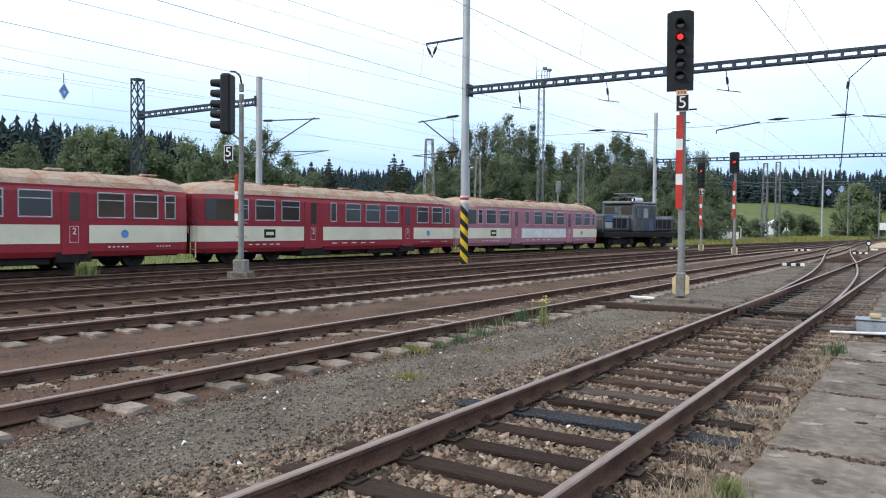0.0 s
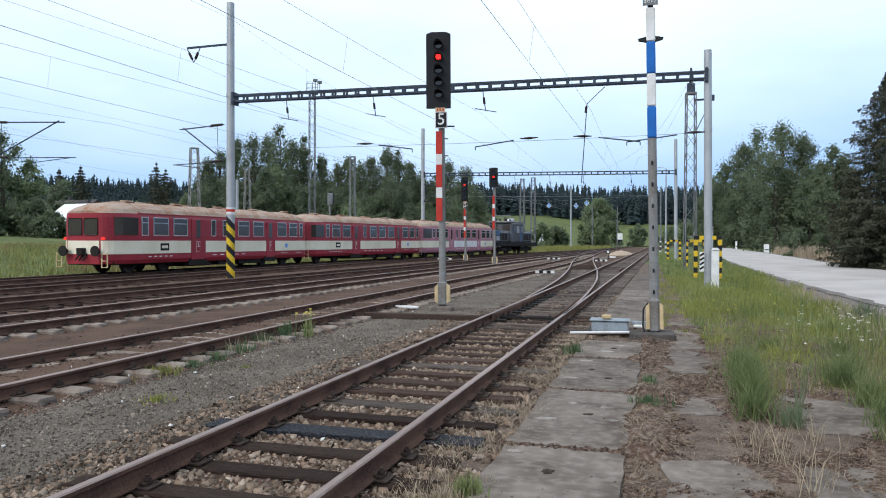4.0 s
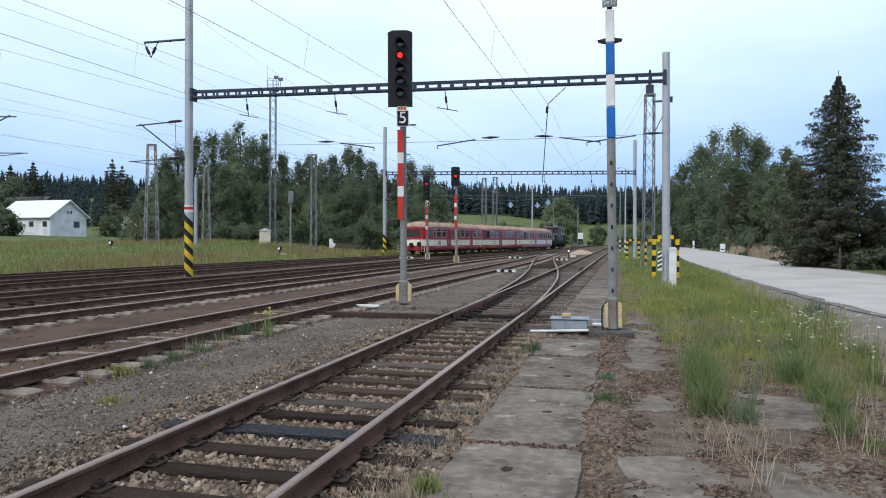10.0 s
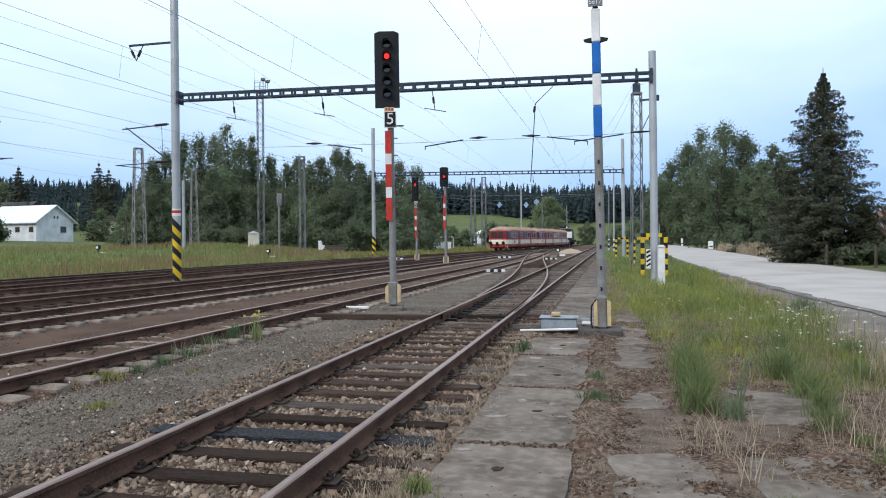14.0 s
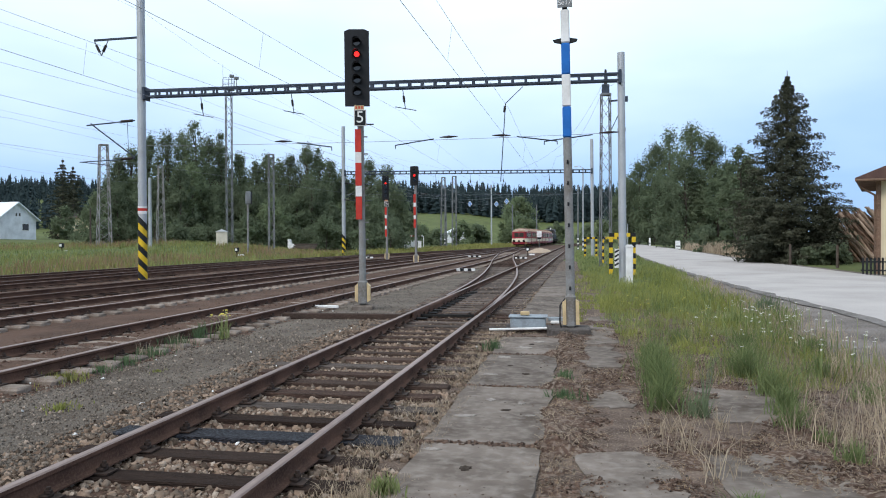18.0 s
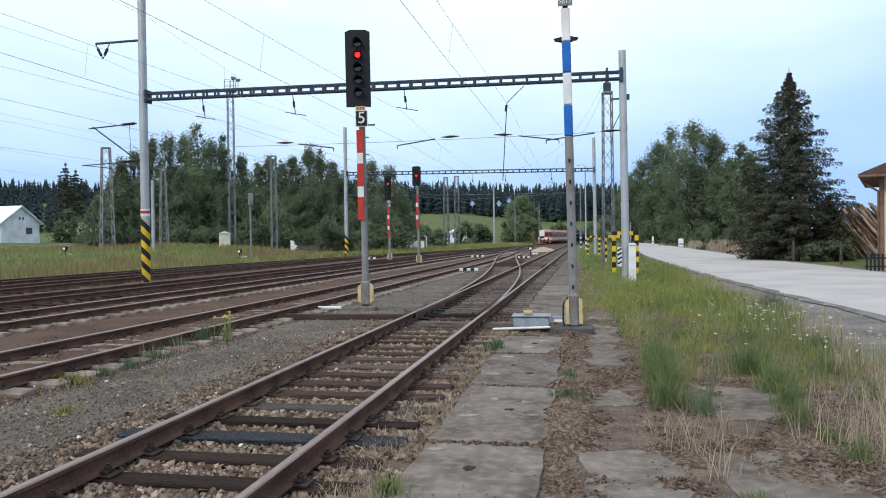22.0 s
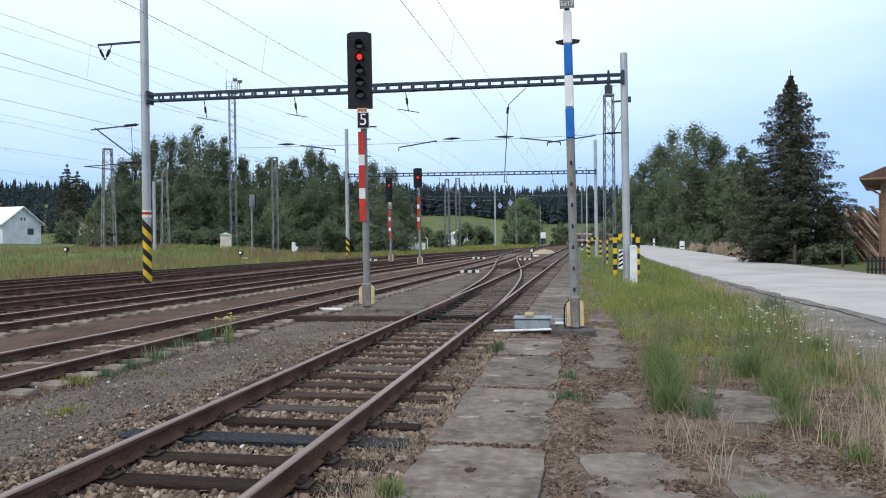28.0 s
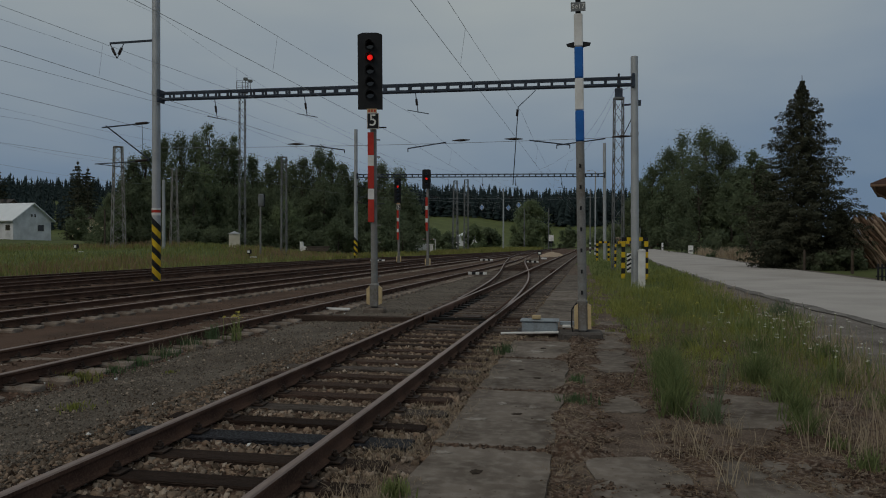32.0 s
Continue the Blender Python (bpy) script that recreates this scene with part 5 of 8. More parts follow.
    for yb in (-3.5, 3.5):
        bm = bmesh.new()
        for sg in (-1, 1):
            box(bm, sg * 1.1, yb, 0.55, 0.16, 4.2, 0.5, bevel=0.06)
            for q in (-1.3, 1.3):
                box(bm, sg * 1.22, yb + q, 0.5, 0.2, 0.5, 0.4, bevel=0.05)
        box(bm, 0, yb, 0.6, 2.1, 1.0, 0.3)
        part("bogie", bm, M_UNDER, t)
        for q in (-1.3, 1.3):
            bm = bmesh.new()
            rod(bm, (-0.72, 0, 0), (0.72, 0, 0), 0.09, n=10)
            for sg in (-1, 1):
                rod(bm, (sg * 0.68, 0, 0), (sg * 0.815, 0, 0), 0.52, 0.5, 24)
                rod(bm, (sg * 0.66, 0, 0), (sg * 0.685, 0, 0), 0.55, 0.55, 24)
                for a in range(4):
                    c, s2 = math.cos(a * math.pi / 2), math.sin(a * math.pi / 2)
                    box(bm, sg * 0.817, c * 0.3, s2 * 0.3, 0.02, 0.1, 0.1)
            w = part("wheelset", bm, M_WHEEL, t)
            w.location = (0, yb + q, 0.52)
            WHEELS.append((w, 0.52))
    return t


loco = locomotive()

# ---- overhead line ----
def over_track(line, rows, zc, zm, label):
    """Contact wire, messenger wire and droppers over a track, as one span set."""
    pts_m, pts_c = [], []
    for y in rows:
        x = curve_at(line, y)
        k = 0.18 if int(y) % 2 else -0.18
        pts_m.append((x + k * 0.4, y, zm))
        pts_c.append((x + k, y, zc))
    wire(pts_m, 0.005, 0.55, 16, "messenger_wire", label)
    wire(pts_c, 0.006, 0.06, 6, "contact_wire", label)
    for i in range(len(rows) - 1):
        n = 5
        for k in range(1, n):
            u = k / n
            a = Vector(pts_m[i]).lerp(Vector(pts_m[i + 1]), u)
            a.z -= 0.55 * 4 * u * (1 - u)
            b = Vector(pts_c[i]).lerp(Vector(pts_c[i + 1]), u)
            wire([a, b], 0.0035, 0, 1, "dropper_wire", "thin vertical dropper between wires")


over_track(A_LINE, [-38, 30.9, 74.5, 125], 5.75, 6.9, "overhead line above the near track")
over_track(B_LINE, [-38, 30.7, 74, 118], 5.75, 6.9, "overhead line above a yard track")
over_track(C_LINE, [-38, 30.5, 73.5, 118], 5.75, 6.9, "overhead line above a yard track")
over_track(D_LINE, [-38, 30.3, 73, 118], 5.75, 6.9, "overhead line above a yard track")
over_track(F_LINE, [-38, 29, 72, 118, 160, 200], 5.75, 6.9, "overhead line above the running line")


def hanger(x, y, ztop, zlow, label="hanger with a small cross-piece under the portal beam"):
    t = thing("wire_hanger", pose(x, y, zlow), label, "wire hanger", "wire hangers")
    bm = bmesh.new()
    rod(bm, (0, 0, 0), (-0.12, 0, ztop - zlow), 0.018, n=6)
    part("rod", bm, M_BEAM, t)
    bm = bmesh.new()
    bar(bm, (-0.45, 0, 0.12), (0.45, 0, -0.06), 0.03, 0.03)
    part("cross_piece", bm, M_BEAM, t)
    bm = bmesh.new()
    rod(bm, (-0.05, 0, 0.3), (-0.08, 0, 0.55), 0.05, n=8)
    part("insulator", bm, M_PORC, t)


for x in (-16.0, -11.9, -7.1):
    hanger(x, 30.5, 7.82, 6.98)
for x in (-14.0, -10.6, -7.4, -3.0):
    hanger(x, 73.5, 7.95, 6.8)


def cross_span(a, b, label, arms):
    """The lower transverse wire with insulators and steady arms."""
    a, b = Vector(a), Vector(b)
    wire([a, b], 0.009, 0.1, 12, "cross_span_wire", label)
    for u, ln in arms:
        p = a.lerp(b, u)
        t = thing("steady_arm", pose(p.x, p.y, p.z - 0.05), "thin steady arm on the cross-span wire", "steady arm", "steady arms")
        bm = bmesh.new()
        rod(bm, (0, 0, 0), (ln, 0, -0.22), 0.025, n=6)
        rod(bm, (ln, 0, -0.22), (ln, 0, -0.36), 0.02, n=6)
        part("arm", bm, M_BEAM, t)
        bm = bmesh.new()
        sg = 1 if ln < 0 else -1
        rod(bm, (0.25 * sg, 0, 0.06), (0.62 * sg, 0, 0.07), 0.015, 0.055, n=8)
        rod(bm, (0.62 * sg, 0, 0.07), (1.0 * sg, 0, 0.08), 0.055, 0.015, n=8)
        part("insulator", bm, M_PORC, t)


cross_span((-18.5, 30.2, 5.75), (1.4, 30.9, 5.85), "cross-span wire between the portal masts", [(0.34, 1.5), (0.63, -1.6), (0.80, 1.6), (0.95, -1.9)])
cross_span((-22.7, 71.5, 6.0), (0.9, 75.0, 6.0), "cross-span wire between the far portal masts", [(0.35, 1.6), (0.6, -1.6), (0.85, 1.7)])
# pull-off rope under the near beam
t_rope = thing("pull_off_rope", pose(-3.1, 30.9, 5.6), "forked rope hung from the portal beam", "rope")
bm = bmesh.new()
rod(bm, (-0.15, 0, -1.6), (0.05, 0, 1.55), 0.018, n=6)
rod(bm, (0.05, 0, 1.55), (0.75, 0, 2.2), 0.016, n=6)
part("rope", bm, M_BEAM, t_rope)
bm = bmesh.new()
rod(bm, (0.0, 0, 1.2), (0.03, 0, 1.45), 0.05, n=8)
part("insulator", bm, M_PORC, t_rope)


def cantilever(x, y, z, rz, length, label):
    """Hinged bracket arm: a level tube, a slanting strut, a steady arm."""
    t = thing("cantilever_arm", pose(x, y, z, 0, 0, rz), label, "cantilever arm", "cantilever arms")
    bm = bmesh.new()
    rod(bm, (0.1, 0, 1.5), (length, 0, 1.35), 0.03, n=8)
    part("top_tube", bm, M_BEAM, t)
    bm = bmesh.new()
    rod(bm, (0.1, 0, -0.1), (length * 0.92, 0, 1.42), 0.03, n=8)
    part("strut", bm, M_BEAM, t)
    bm = bmesh.new()
    rod(bm, (0.1, 0, -0.15), (length * 1.15, 0, -0.25), 0.022, n=8)
    rod(bm, (length * 1.1, 0, -0.25), (length * 0.55, 0, -0.42), 0.018, n=8)
    part("steady_arm", bm, M_BEAM, t)
    for z0 in (1.5, -0.12):
        bm = bmesh.new()
        rod(bm, (0.2, 0, z0), (0.75, 0, z0 - 0.03), 0.06, n=8)
        part("insulator", bm, M_PORC, t)
    bm = bmesh.new()
    rod(bm, (0.45, 0, 1.45), (0.4, 0, 0.05), 0.012, n=6)
    part("stay", bm, M_BEAM, t)


cantilever(-18.95, 30.2, 5.35, 180, 2.4, "bracket arm with insulators over the siding")
cantilever(-30.0, 28.3, 5.6, 0, 4.0, "bracket arm with insulators beside the meadow")
cantilever(-22.9, 71.4, 5.6, 0, 2.6, "bracket arm with insulators by the trees")


def feeder_arm(x, y, z, rz, L):
    t = thing("feeder_bracket", pose(x, y, z, 0, 0, rz), "short bracket with a V of insulators near the mast top", "bracket")
    bm = bmesh.new()
    bar(bm, (0, 0, 0), (L, 0, -0.05), 0.08, 0.08)
    part("arm", bm, M_BEAM, t)
    for a in (L, L - 0.65):
        bm = bmesh.new()
        rod(bm, (a, 0, -0.08), (L - 0.33, 0, -0.72), 0.022, n=6)
        rod(bm, (a + (L - 0.33 - a) * 0.3, 0, -0.27), (a + (L - 0.33 - a) * 0.75, 0, -0.56), 0.06, n=8)
        part("insulator_string", bm, M_PORC, t)


feeder_arm(-18.9, 30.2, 10.42, 182, 2.0)
wire([(-24, -40, 10.6), (-20.55, 30.2, 9.7), (-24.5, 72, 11.4), (-12, 118, 11)], 0.0055, 0.5, 14, "feeder_wire", "feeder wire along the mast tops")
wire([(-18.6, -40, 11.6), (-18.6, 30.2, 11.5), (-22.8, 71.4, 12.0)], 0.0055, 0.5, 14, "feeder_wire", "feeder wire along the mast tops")
wire([(-30.2, -40, 9.0), (-30.2, 28.3, 8.6), (-24, 72, 8.6), (-14, 118, 8.6)], 0.0055, 0.5, 14, "feeder_wire", "feeder wire along the meadow masts")
wire([(-36, -40, 9.4), (-36, 28.2, 8.6), (-44, 66, 9.0)], 0.0055, 0.5, 14, "feeder_wire", "feeder wire along the meadow masts")
wire([(-33, -40, 7.0), (-33, 28.2, 6.6), (-40, 66, 7.0)], 0.0055, 0.5, 14, "feeder_wire", "wire along the meadow masts")
wire([(1.2, 47, 10.9), (-2, 60, 8.6), (-8, 74, 8.2)], 0.007, 0.5, 10, "feeder_wire", "slack cable from the cable mast")
wire([(1.2, 47, 10.5), (-2, 60, 8.0), (-4, 75, 8.1)], 0.007, 0.9, 10, "feeder_wire", "slack cable from the cable mast")
wire([(1.4, 31, 8.0), (1.35, 46.8, 11.0)], 0.007, 0.25, 8, "feeder_wire", "short cable between masts")


def diamond(x, y, z, s, rz):
    t = thing("diamond_sign", pose(x, y, z, 0, 0, rz), "blue diamond sign with a pale rim hung from a wire", "sign", "blue diamond signs")
    bm = bmesh.new()
    prism(bm, [(-s * 0.42, 0), (0, -s * 0.55), (s * 0.42, 0), (0, s * 0.55)], -0.015, 0.015)
    part("rim", bm, M_WHITE, t)
    bm = bmesh.new()
    prism(bm, [(-s * 0.36, 0), (0, -s * 0.47), (s * 0.36, 0), (0, s * 0.47)], -0.025, 0.0)
    part("face", bm, M_SKYBLUE, t)
    bm = bmesh.new()
    rod(bm, (0, 0, s * 0.5), (0, 0, s * 0.5 + 0.35), 0.015, n=6)
    part("hook", bm, M_BEAM, t)
    bm = bmesh.new()
    box(bm, 0, -0.03, 0, s * 0.2, 0.01, s * 0.06)
    box(bm, 0, -0.03, -s * 0.1, s * 0.06, 0.01, s * 0.2)
    part("mark", bm, M_WHITE, t)


diamond(-26.02, 15.18, 6.29, 0.55, 105)
diamond(-27.46, 188.01, 10.21, 1.4, 8)
diamond(-20.93, 188.84, 10.13, 1.4, 6)
diamond(-18.43, 189.1, 10.8, 1.4, 6)
lattice_mast(-45.02, 66.13, 10.53, 1.2, 0.7, "grey lattice mast among the meadow grass", rz=46, base_z=0.16, leg=0.085, material=M_POLE)
lattice_mast(-41.73, 70.59, 8.26, 0.8, 0.4, "grey lattice mast among the meadow grass", rz=43, base_z=0.73, leg=0.07, material=M_POLE)
lattice_mast(-32.01, 75.49, 9.99, 0.55, 0.5, "grey lattice mast among the meadow grass", rz=35, base_z=0.48, leg=0.075)
lattice_mast(-38.49, 79.14, 17.63, 0.62, 0.62, "grey lattice mast among the meadow grass", rz=38, base_z=0.60, leg=0.075)
lattice_mast(1.38, 46.98, 10.36, 0.62, 0.5, "slim lattice cable mast beside the road verge", rz=10, base_z=-0.1)
lattice_mast(-21.43, 118.07, 10.86, 0.9, 0.5, "slim lattice mast beyond the tracks", rz=22, base_z=0.34, leg=0.08)
lattice_mast(-21.08, 126.25, 11.75, 0.7, 0.6, "slim lattice mast beyond the tracks", rz=21, base_z=0.25, leg=0.08)


def floodlight_top(x, y, z, rz):
    t = thing("floodlight_platform", pose(x, y, z, 0, 0, rz), "lamp platform with floodlights on the tall lattice mast", "floodlights")
    bm = bmesh.new()
    box(bm, 0, 0, 0.05, 1.3, 1.0, 0.08)
    part("deck", bm, M_LATTICE, t)
    bm = bmesh.new()
    for sx in (-0.6, 0.0, 0.6):
        for sy in (-0.45, 0.45):
            rod(bm, (sx, sy, 0.08), (sx, sy, 1.25), 0.025, n=6)
    for sy in (-0.45, 0.45):
        for z in (0.65, 1.25):
            rod(bm, (-0.6, sy, z), (0.6, sy, z), 0.02, n=6)
    part("railing", bm, M_LATTICE, t)
    for sx, zz in ((0.35, 1.55), (0.85, 1.35)):
        bm = bmesh.new()
        rod(bm, (sx, 0, 0.1), (sx, 0, zz), 0.04, n=6)
        box(bm, sx, 0, zz, 0.5, 0.35, 0.3, pose(0, 0, 0, 0, 0, 0), bevel=0.05)
        part("floodlight", bm, M_LATTICE, t)
    bm = bmesh.new()
    rod(bm, (-0.6, 0, 1.2), (-0.6, 0, 2.8), 0.012, n=5)
    part("lightning_rod", bm, M_LATTICE, t)


def cable_top(x, y, z):
    """Cable terminal on the slim mast near the road."""
    t = thing("cable_terminal", pose(x, y, z), "dark cable terminal on the slim lattice mast", "cable terminal")
    bm = bmesh.new()
    box(bm, 0, 0, 0.3, 0.45, 0.45, 0.6, bevel=0.05)
    part("case", bm, M_BEAM, t)
    bm = bmesh.new()
    rod(bm, (0, 0, 0.6), (0, 0, 1.5), 0.11, 0.06, 8)
    part("insulator", bm, M_PORC, t)
    bm = bmesh.new()
    bar(bm, (0.2, 0, -0.4), (1.2, 0, -0.35), 0.1, 0.1)
    bar(bm, (0.3, 0, -2.2), (1.15, 0, -0.4), 0.05, 0.05)
    box(bm, 1.1, 0, -0.3, 0.4, 0.3, 0.3)
    part("side_bracket", bm, M_BEAM, t)


floodlight_top(-38.49, 79.14, 18.2, 30)
cable_top(1.38, 46.98, 10.3)
wire([(-27.46, 188.01, 11.3), (-18.43, 189.1, 11.9), (-2, 190, 12.5)], 0.02, 0.1, 8, "cross_span_wire", "far cross wire that carries signs")
wire([(-45, 187, 12.4), (-27.46, 188.01, 11.3)], 0.02, 0.1, 8, "cross_span_wire", "far cross wire that carries signs")
wire([(-30.2, 28.3, 8.0), (-26.02, 15.18, 7.0), (-24, 2, 7.2)], 0.007, 0.1, 8, "cross_span_wire", "wire that carries a blue sign")
# ---- plants ----
def rand_unit(rng, n):
    v = rng.normal(size=(n, 3))
    return v / np.linalg.norm(v, axis=1, keepdims=True)


def cards(name, centres, normals, size, material, parent=None, aspect=1.0, rng=None, kind="", shape=4, label=""):
    """Many small leaves: a bent four-sided leaf at each centre."""
    n = len(centres)
    up = rand_unit(rng, n)
    a = np.cross(normals, up)
    a /= np.linalg.norm(a, axis=1, keepdims=True) + 1e-9
    b = np.cross(normals, a)
    s = (size * rng.uniform(0.6, 1.4, n))[:, None] if np.isscalar(size) else size[:, None]
    v = np.empty((n, 4, 3))
    v[:, 0] = centres - a * s * 0.5
    v[:, 1] = centres - b * s * 0.5 * aspect + normals * s * 0.18
    v[:, 2] = centres + a * s * 0.5
    v[:, 3] = centres + b * s * 0.5 * aspect + normals * s * 0.18
    me = bpy.data.meshes.new(name)
    me.vertices.add(n * 4)
    me.vertices.foreach_set("co", v.reshape(-1).astype(np.float32))
    me.loops.add(n * 4)
    me.loops.foreach_set("vertex_index", np.arange(n * 4, dtype=np.int32))
    me.polygons.add(n)
    me.polygons.foreach_set("loop_start", np.arange(0, n * 4, 4, dtype=np.int32))
    me.polygons.foreach_set("loop_total", np.full(n, 4, dtype=np.int32))
    me.materials.append(material)
    me.update(calc_edges=True)
    ob = new(name, me)
    if parent:
        ob.parent = parent
    if label:
        ob["label"] = label
    return ob


def tree(x, y, z, h, w, seed, material, label, leaf=0.4, n=5200, low=0.12, group="trees round the station", name="tree", lobes=70, sharp=False):
    """A broad-leaved tree: tapered trunk, limbs, crown of leaf clumps with gaps and an uneven outline."""
    rng = np.random.default_rng(seed)
    t = thing(name, pose(x, y, z - 0.3), label, "tree", group)
    bm = bmesh.new()
    rod(bm, (0, 0, 0), (0.1, 0, h * 0.45), h * 0.020, h * 0.012, 9)
    rod(bm, (0.1, 0, h * 0.45), (rng.uniform(-.4, .4), rng.uniform(-.4, .4), h * 0.88), h * 0.012, h * 0.003, 8)
    part("trunk", bm, M_BARK, t)
    centres, normals, sizes = [], [], []
    bm = bmesh.new()
    for i in range(lobes):
        u = rng.uniform(0, 1)
        zc = h * (low + (0.97 - low) * u ** 0.85)
        prof = math.sin(min(1.0, (zc / h - low) / (1 - low) * 0.9 + 0.14) * math.pi) ** 0.6
        if sharp:
            prof = min(1.0, 1.3 * (1 - (zc / h - low) / (1 - low)) ** 0.7)
        r = w / 2 * prof * rng.uniform(0.05, 1.0) ** 0.5 * 0.93
        a = rng.uniform(0, 2 * math.pi)
        c = np.array([math.cos(a) * r, math.sin(a) * r, zc])
        rr = w * rng.uniform(0.06, 0.15) * (0.7 if sharp and zc > 0.75 * h else 1.0)
        k = n // lobes
        d = rand_unit(rng, k)
        p = c + rng.normal(0, 1, (k, 3)) * rr * (np.array([0.54, 0.54, 0.8]) if sharp else np.array([0.56, 0.56, 0.6]))
        heart = rng.uniform(0, 1, k) < (0.2 if zc < 0.7 * h else 0.05)
        p[heart] = c + (p[heart] - c) * 0.6
        centres.append(p)
        sizes.append(leaf * rng.uniform(0.6, 1.4, k) * np.where(heart, 1.8, 0.92 if zc < 0.7 * h else 0.78))
        out = p * np.array([1.0, 1.0, 0.0])
        out /= np.linalg.norm(out, axis=1, keepdims=True) + 0.1
        nn = d * 0.75 + out * 0.6 + np.array([0, 0, 0.6])
        normals.append(nn / np.linalg.norm(nn, axis=1, keepdims=True))
        if i % 5 == 0:
            rod(bm, (0, 0, max(h * 0.12, zc - h * 0.16)), tuple(c), h * 0.006, h * 0.0015, 5)
    part("branch", bm, M_BARK, t)
    cards("crown", np.concatenate(centres), np.concatenate(normals), np.concatenate(sizes), material, t, 0.8, rng)
    return t


def spruce(x, y, z, h, w, seed, label, n_per=26, whorls=30, size=0.55, low=0.03):
    """A spruce: straight trunk, drooping whorls of boughs with hanging sprays."""
    rng = np.random.default_rng(seed)
    t = thing("spruce", pose(x, y, z - 0.2), label, "tree", "conifers")
    bm = bmesh.new()
    rod(bm, (0, 0, 0), (0, 0, h), h * 0.016, 0.02, 9)
    part("trunk", bm, M_BARK, t)
    cs, ns, ss = [], [], []
    for i in range(whorls):
        u = (i + rng.uniform(0, 0.6)) / whorls
        zc = h * (low + (0.985 - low) * u)
        R = w / 2 * min(0.8, (1 - u) ** 0.66) * rng.uniform(0.74, 1.14) * min(1.0, 0.25 + 7 * (1 - u)) * min(1.0, 0.8 + 2.5 * u) + 0.06
        nb = int(5 + 7 * (1 - u))
        a0 = rng.uniform(0, 6.28)
        for b in range(nb):
            a = a0 + 2 * math.pi * b / nb + rng.uniform(-0.25, 0.25)
            L = R * rng.uniform(0.66, 1.14)
            droop = 0.36 * L
            k = max(34, int(n_per * (0.42 + 0.7 * L / (w / 2))))
            s = rng.uniform(0.03, 1.0, k) ** 0.75
            side = rng.uniform(-1, 1, k) * 0.24 * L * (1.15 - s)
            px = math.cos(a) * L * s - math.sin(a) * side
            py = math.sin(a) * L * s + math.cos(a) * side
            pz = zc - droop * s ** 1.3 + 0.34 * L * np.maximum(0, s - 0.62) - np.abs(rng.normal(0, 0.19, k)) * (1.25 - 0.5 * s)
            cs.append(np.stack([px, py, pz], 1))
            nn = np.stack([np.cos(a) * 0.5 + rng.normal(0, .45, k), np.sin(a) * 0.5 + rng.normal(0, .45, k), rng.uniform(0.25, 1.0, k)], 1)
            ns.append(nn / np.linalg.norm(nn, axis=1, keepdims=True))
            ss.append(np.full(k, size) * rng.uniform(0.5, 1.1, k) * (0.7 + 0.3 * (1 - u)))
    cards("crown", np.concatenate(cs), np.concatenate(ns), np.concatenate(ss), M_NEEDLE, t, 0.38, rng)
    return t


def forest(name, spots, label, material, seed, hs=(15, 22), tiers=8):
    """A far conifer wood as one mass: every tree a slim core with ragged drooping boughs."""
    rng = np.random.default_rng(seed)
    verts, faces = [], []
    for x, y, z in spots:
        h = rng.uniform(*hs) * (1.0 if rng.uniform() < 0.75 else rng.uniform(0.7, 1.12))
        r = h * rng.uniform(0.17, 0.26)
        slim = rng.uniform(0.55, 0.85)
        b = len(verts)
        verts.append((x, y, z + h))
        for j in range(6):
            verts.append((x + math.cos(j * 1.047) * r * 0.5, y + math.sin(j * 1.047) * r * 0.5, z + h * 0.06))
        faces += [(b, b + 1 + j, b + 1 + (j + 1) % 6) for j in range(6)]
        n = tiers * 6
        for i in range(n):
            u = 0.08 + 0.88 * (i + rng.uniform(0, 1)) / n
            L = (r * (1 - u) ** slim + 0.12) * rng.uniform(0.6, 1.3)
            a = rng.uniform(0, 6.283)
            c, s = math.cos(a), math.sin(a)
            w = L * 0.42
            z0 = z + h * u
            b = len(verts)
            verts += [(x, y, z0 + h * 0.035), (x + c * L * 0.6 - s * w, y + s * L * 0.6 + c * w, z0 - L * 0.3), (x + c * L, y + s * L, z0 - L * 0.32), (x + c * L * 0.6 + s * w, y + s * L * 0.6 - c * w, z0 - L * 0.3)]
            faces.append((b, b + 1, b + 2, b + 3))
    ob = mesh_part(name, verts, faces, material)
    return tagged(ob, label, "forest", kind="stuff")


rngf = np.random.default_rng(3)
spots = []
for i in range(3200):
    a = rngf.uniform(math.radians(-9), math.radians(75))
    r = rngf.uniform(560, 690)
    if -0.5 < a < math.radians(15):
        r = rngf.uniform(470, 640)
    elif a > math.radians(50):
        r = rngf.uniform(265, 420)
    elif a > math.radians(46):
        r = rngf.uniform(420, 640)
    elif a > math.radians(29):
        r = rngf.uniform(440, 600)
    x, y = -math.sin(a) * r, math.cos(a) * r
    spots.append((x, y, land(x, y) - (8.0 if math.radians(29) < a < math.radians(46) else 0.3)))
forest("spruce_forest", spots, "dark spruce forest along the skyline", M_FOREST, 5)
spots = []
for i in range(700):
    a = math.radians(rngf.uniform(52, 70))
    r = rngf.uniform(235, 300)
    x, y = -math.sin(a) * r, math.cos(a) * r
    spots.append((x, y, land(x, y) - 0.3))
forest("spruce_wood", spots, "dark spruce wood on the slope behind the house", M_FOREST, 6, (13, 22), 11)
spots = []
for i in range(420):
    a = math.radians(rngf.uniform(35.0, 46.5))
    r = rngf.uniform(240, 360)
    x, y = -math.sin(a) * r, math.cos(a) * r
    spots.append((x, y, land(x, y) - 9.0))
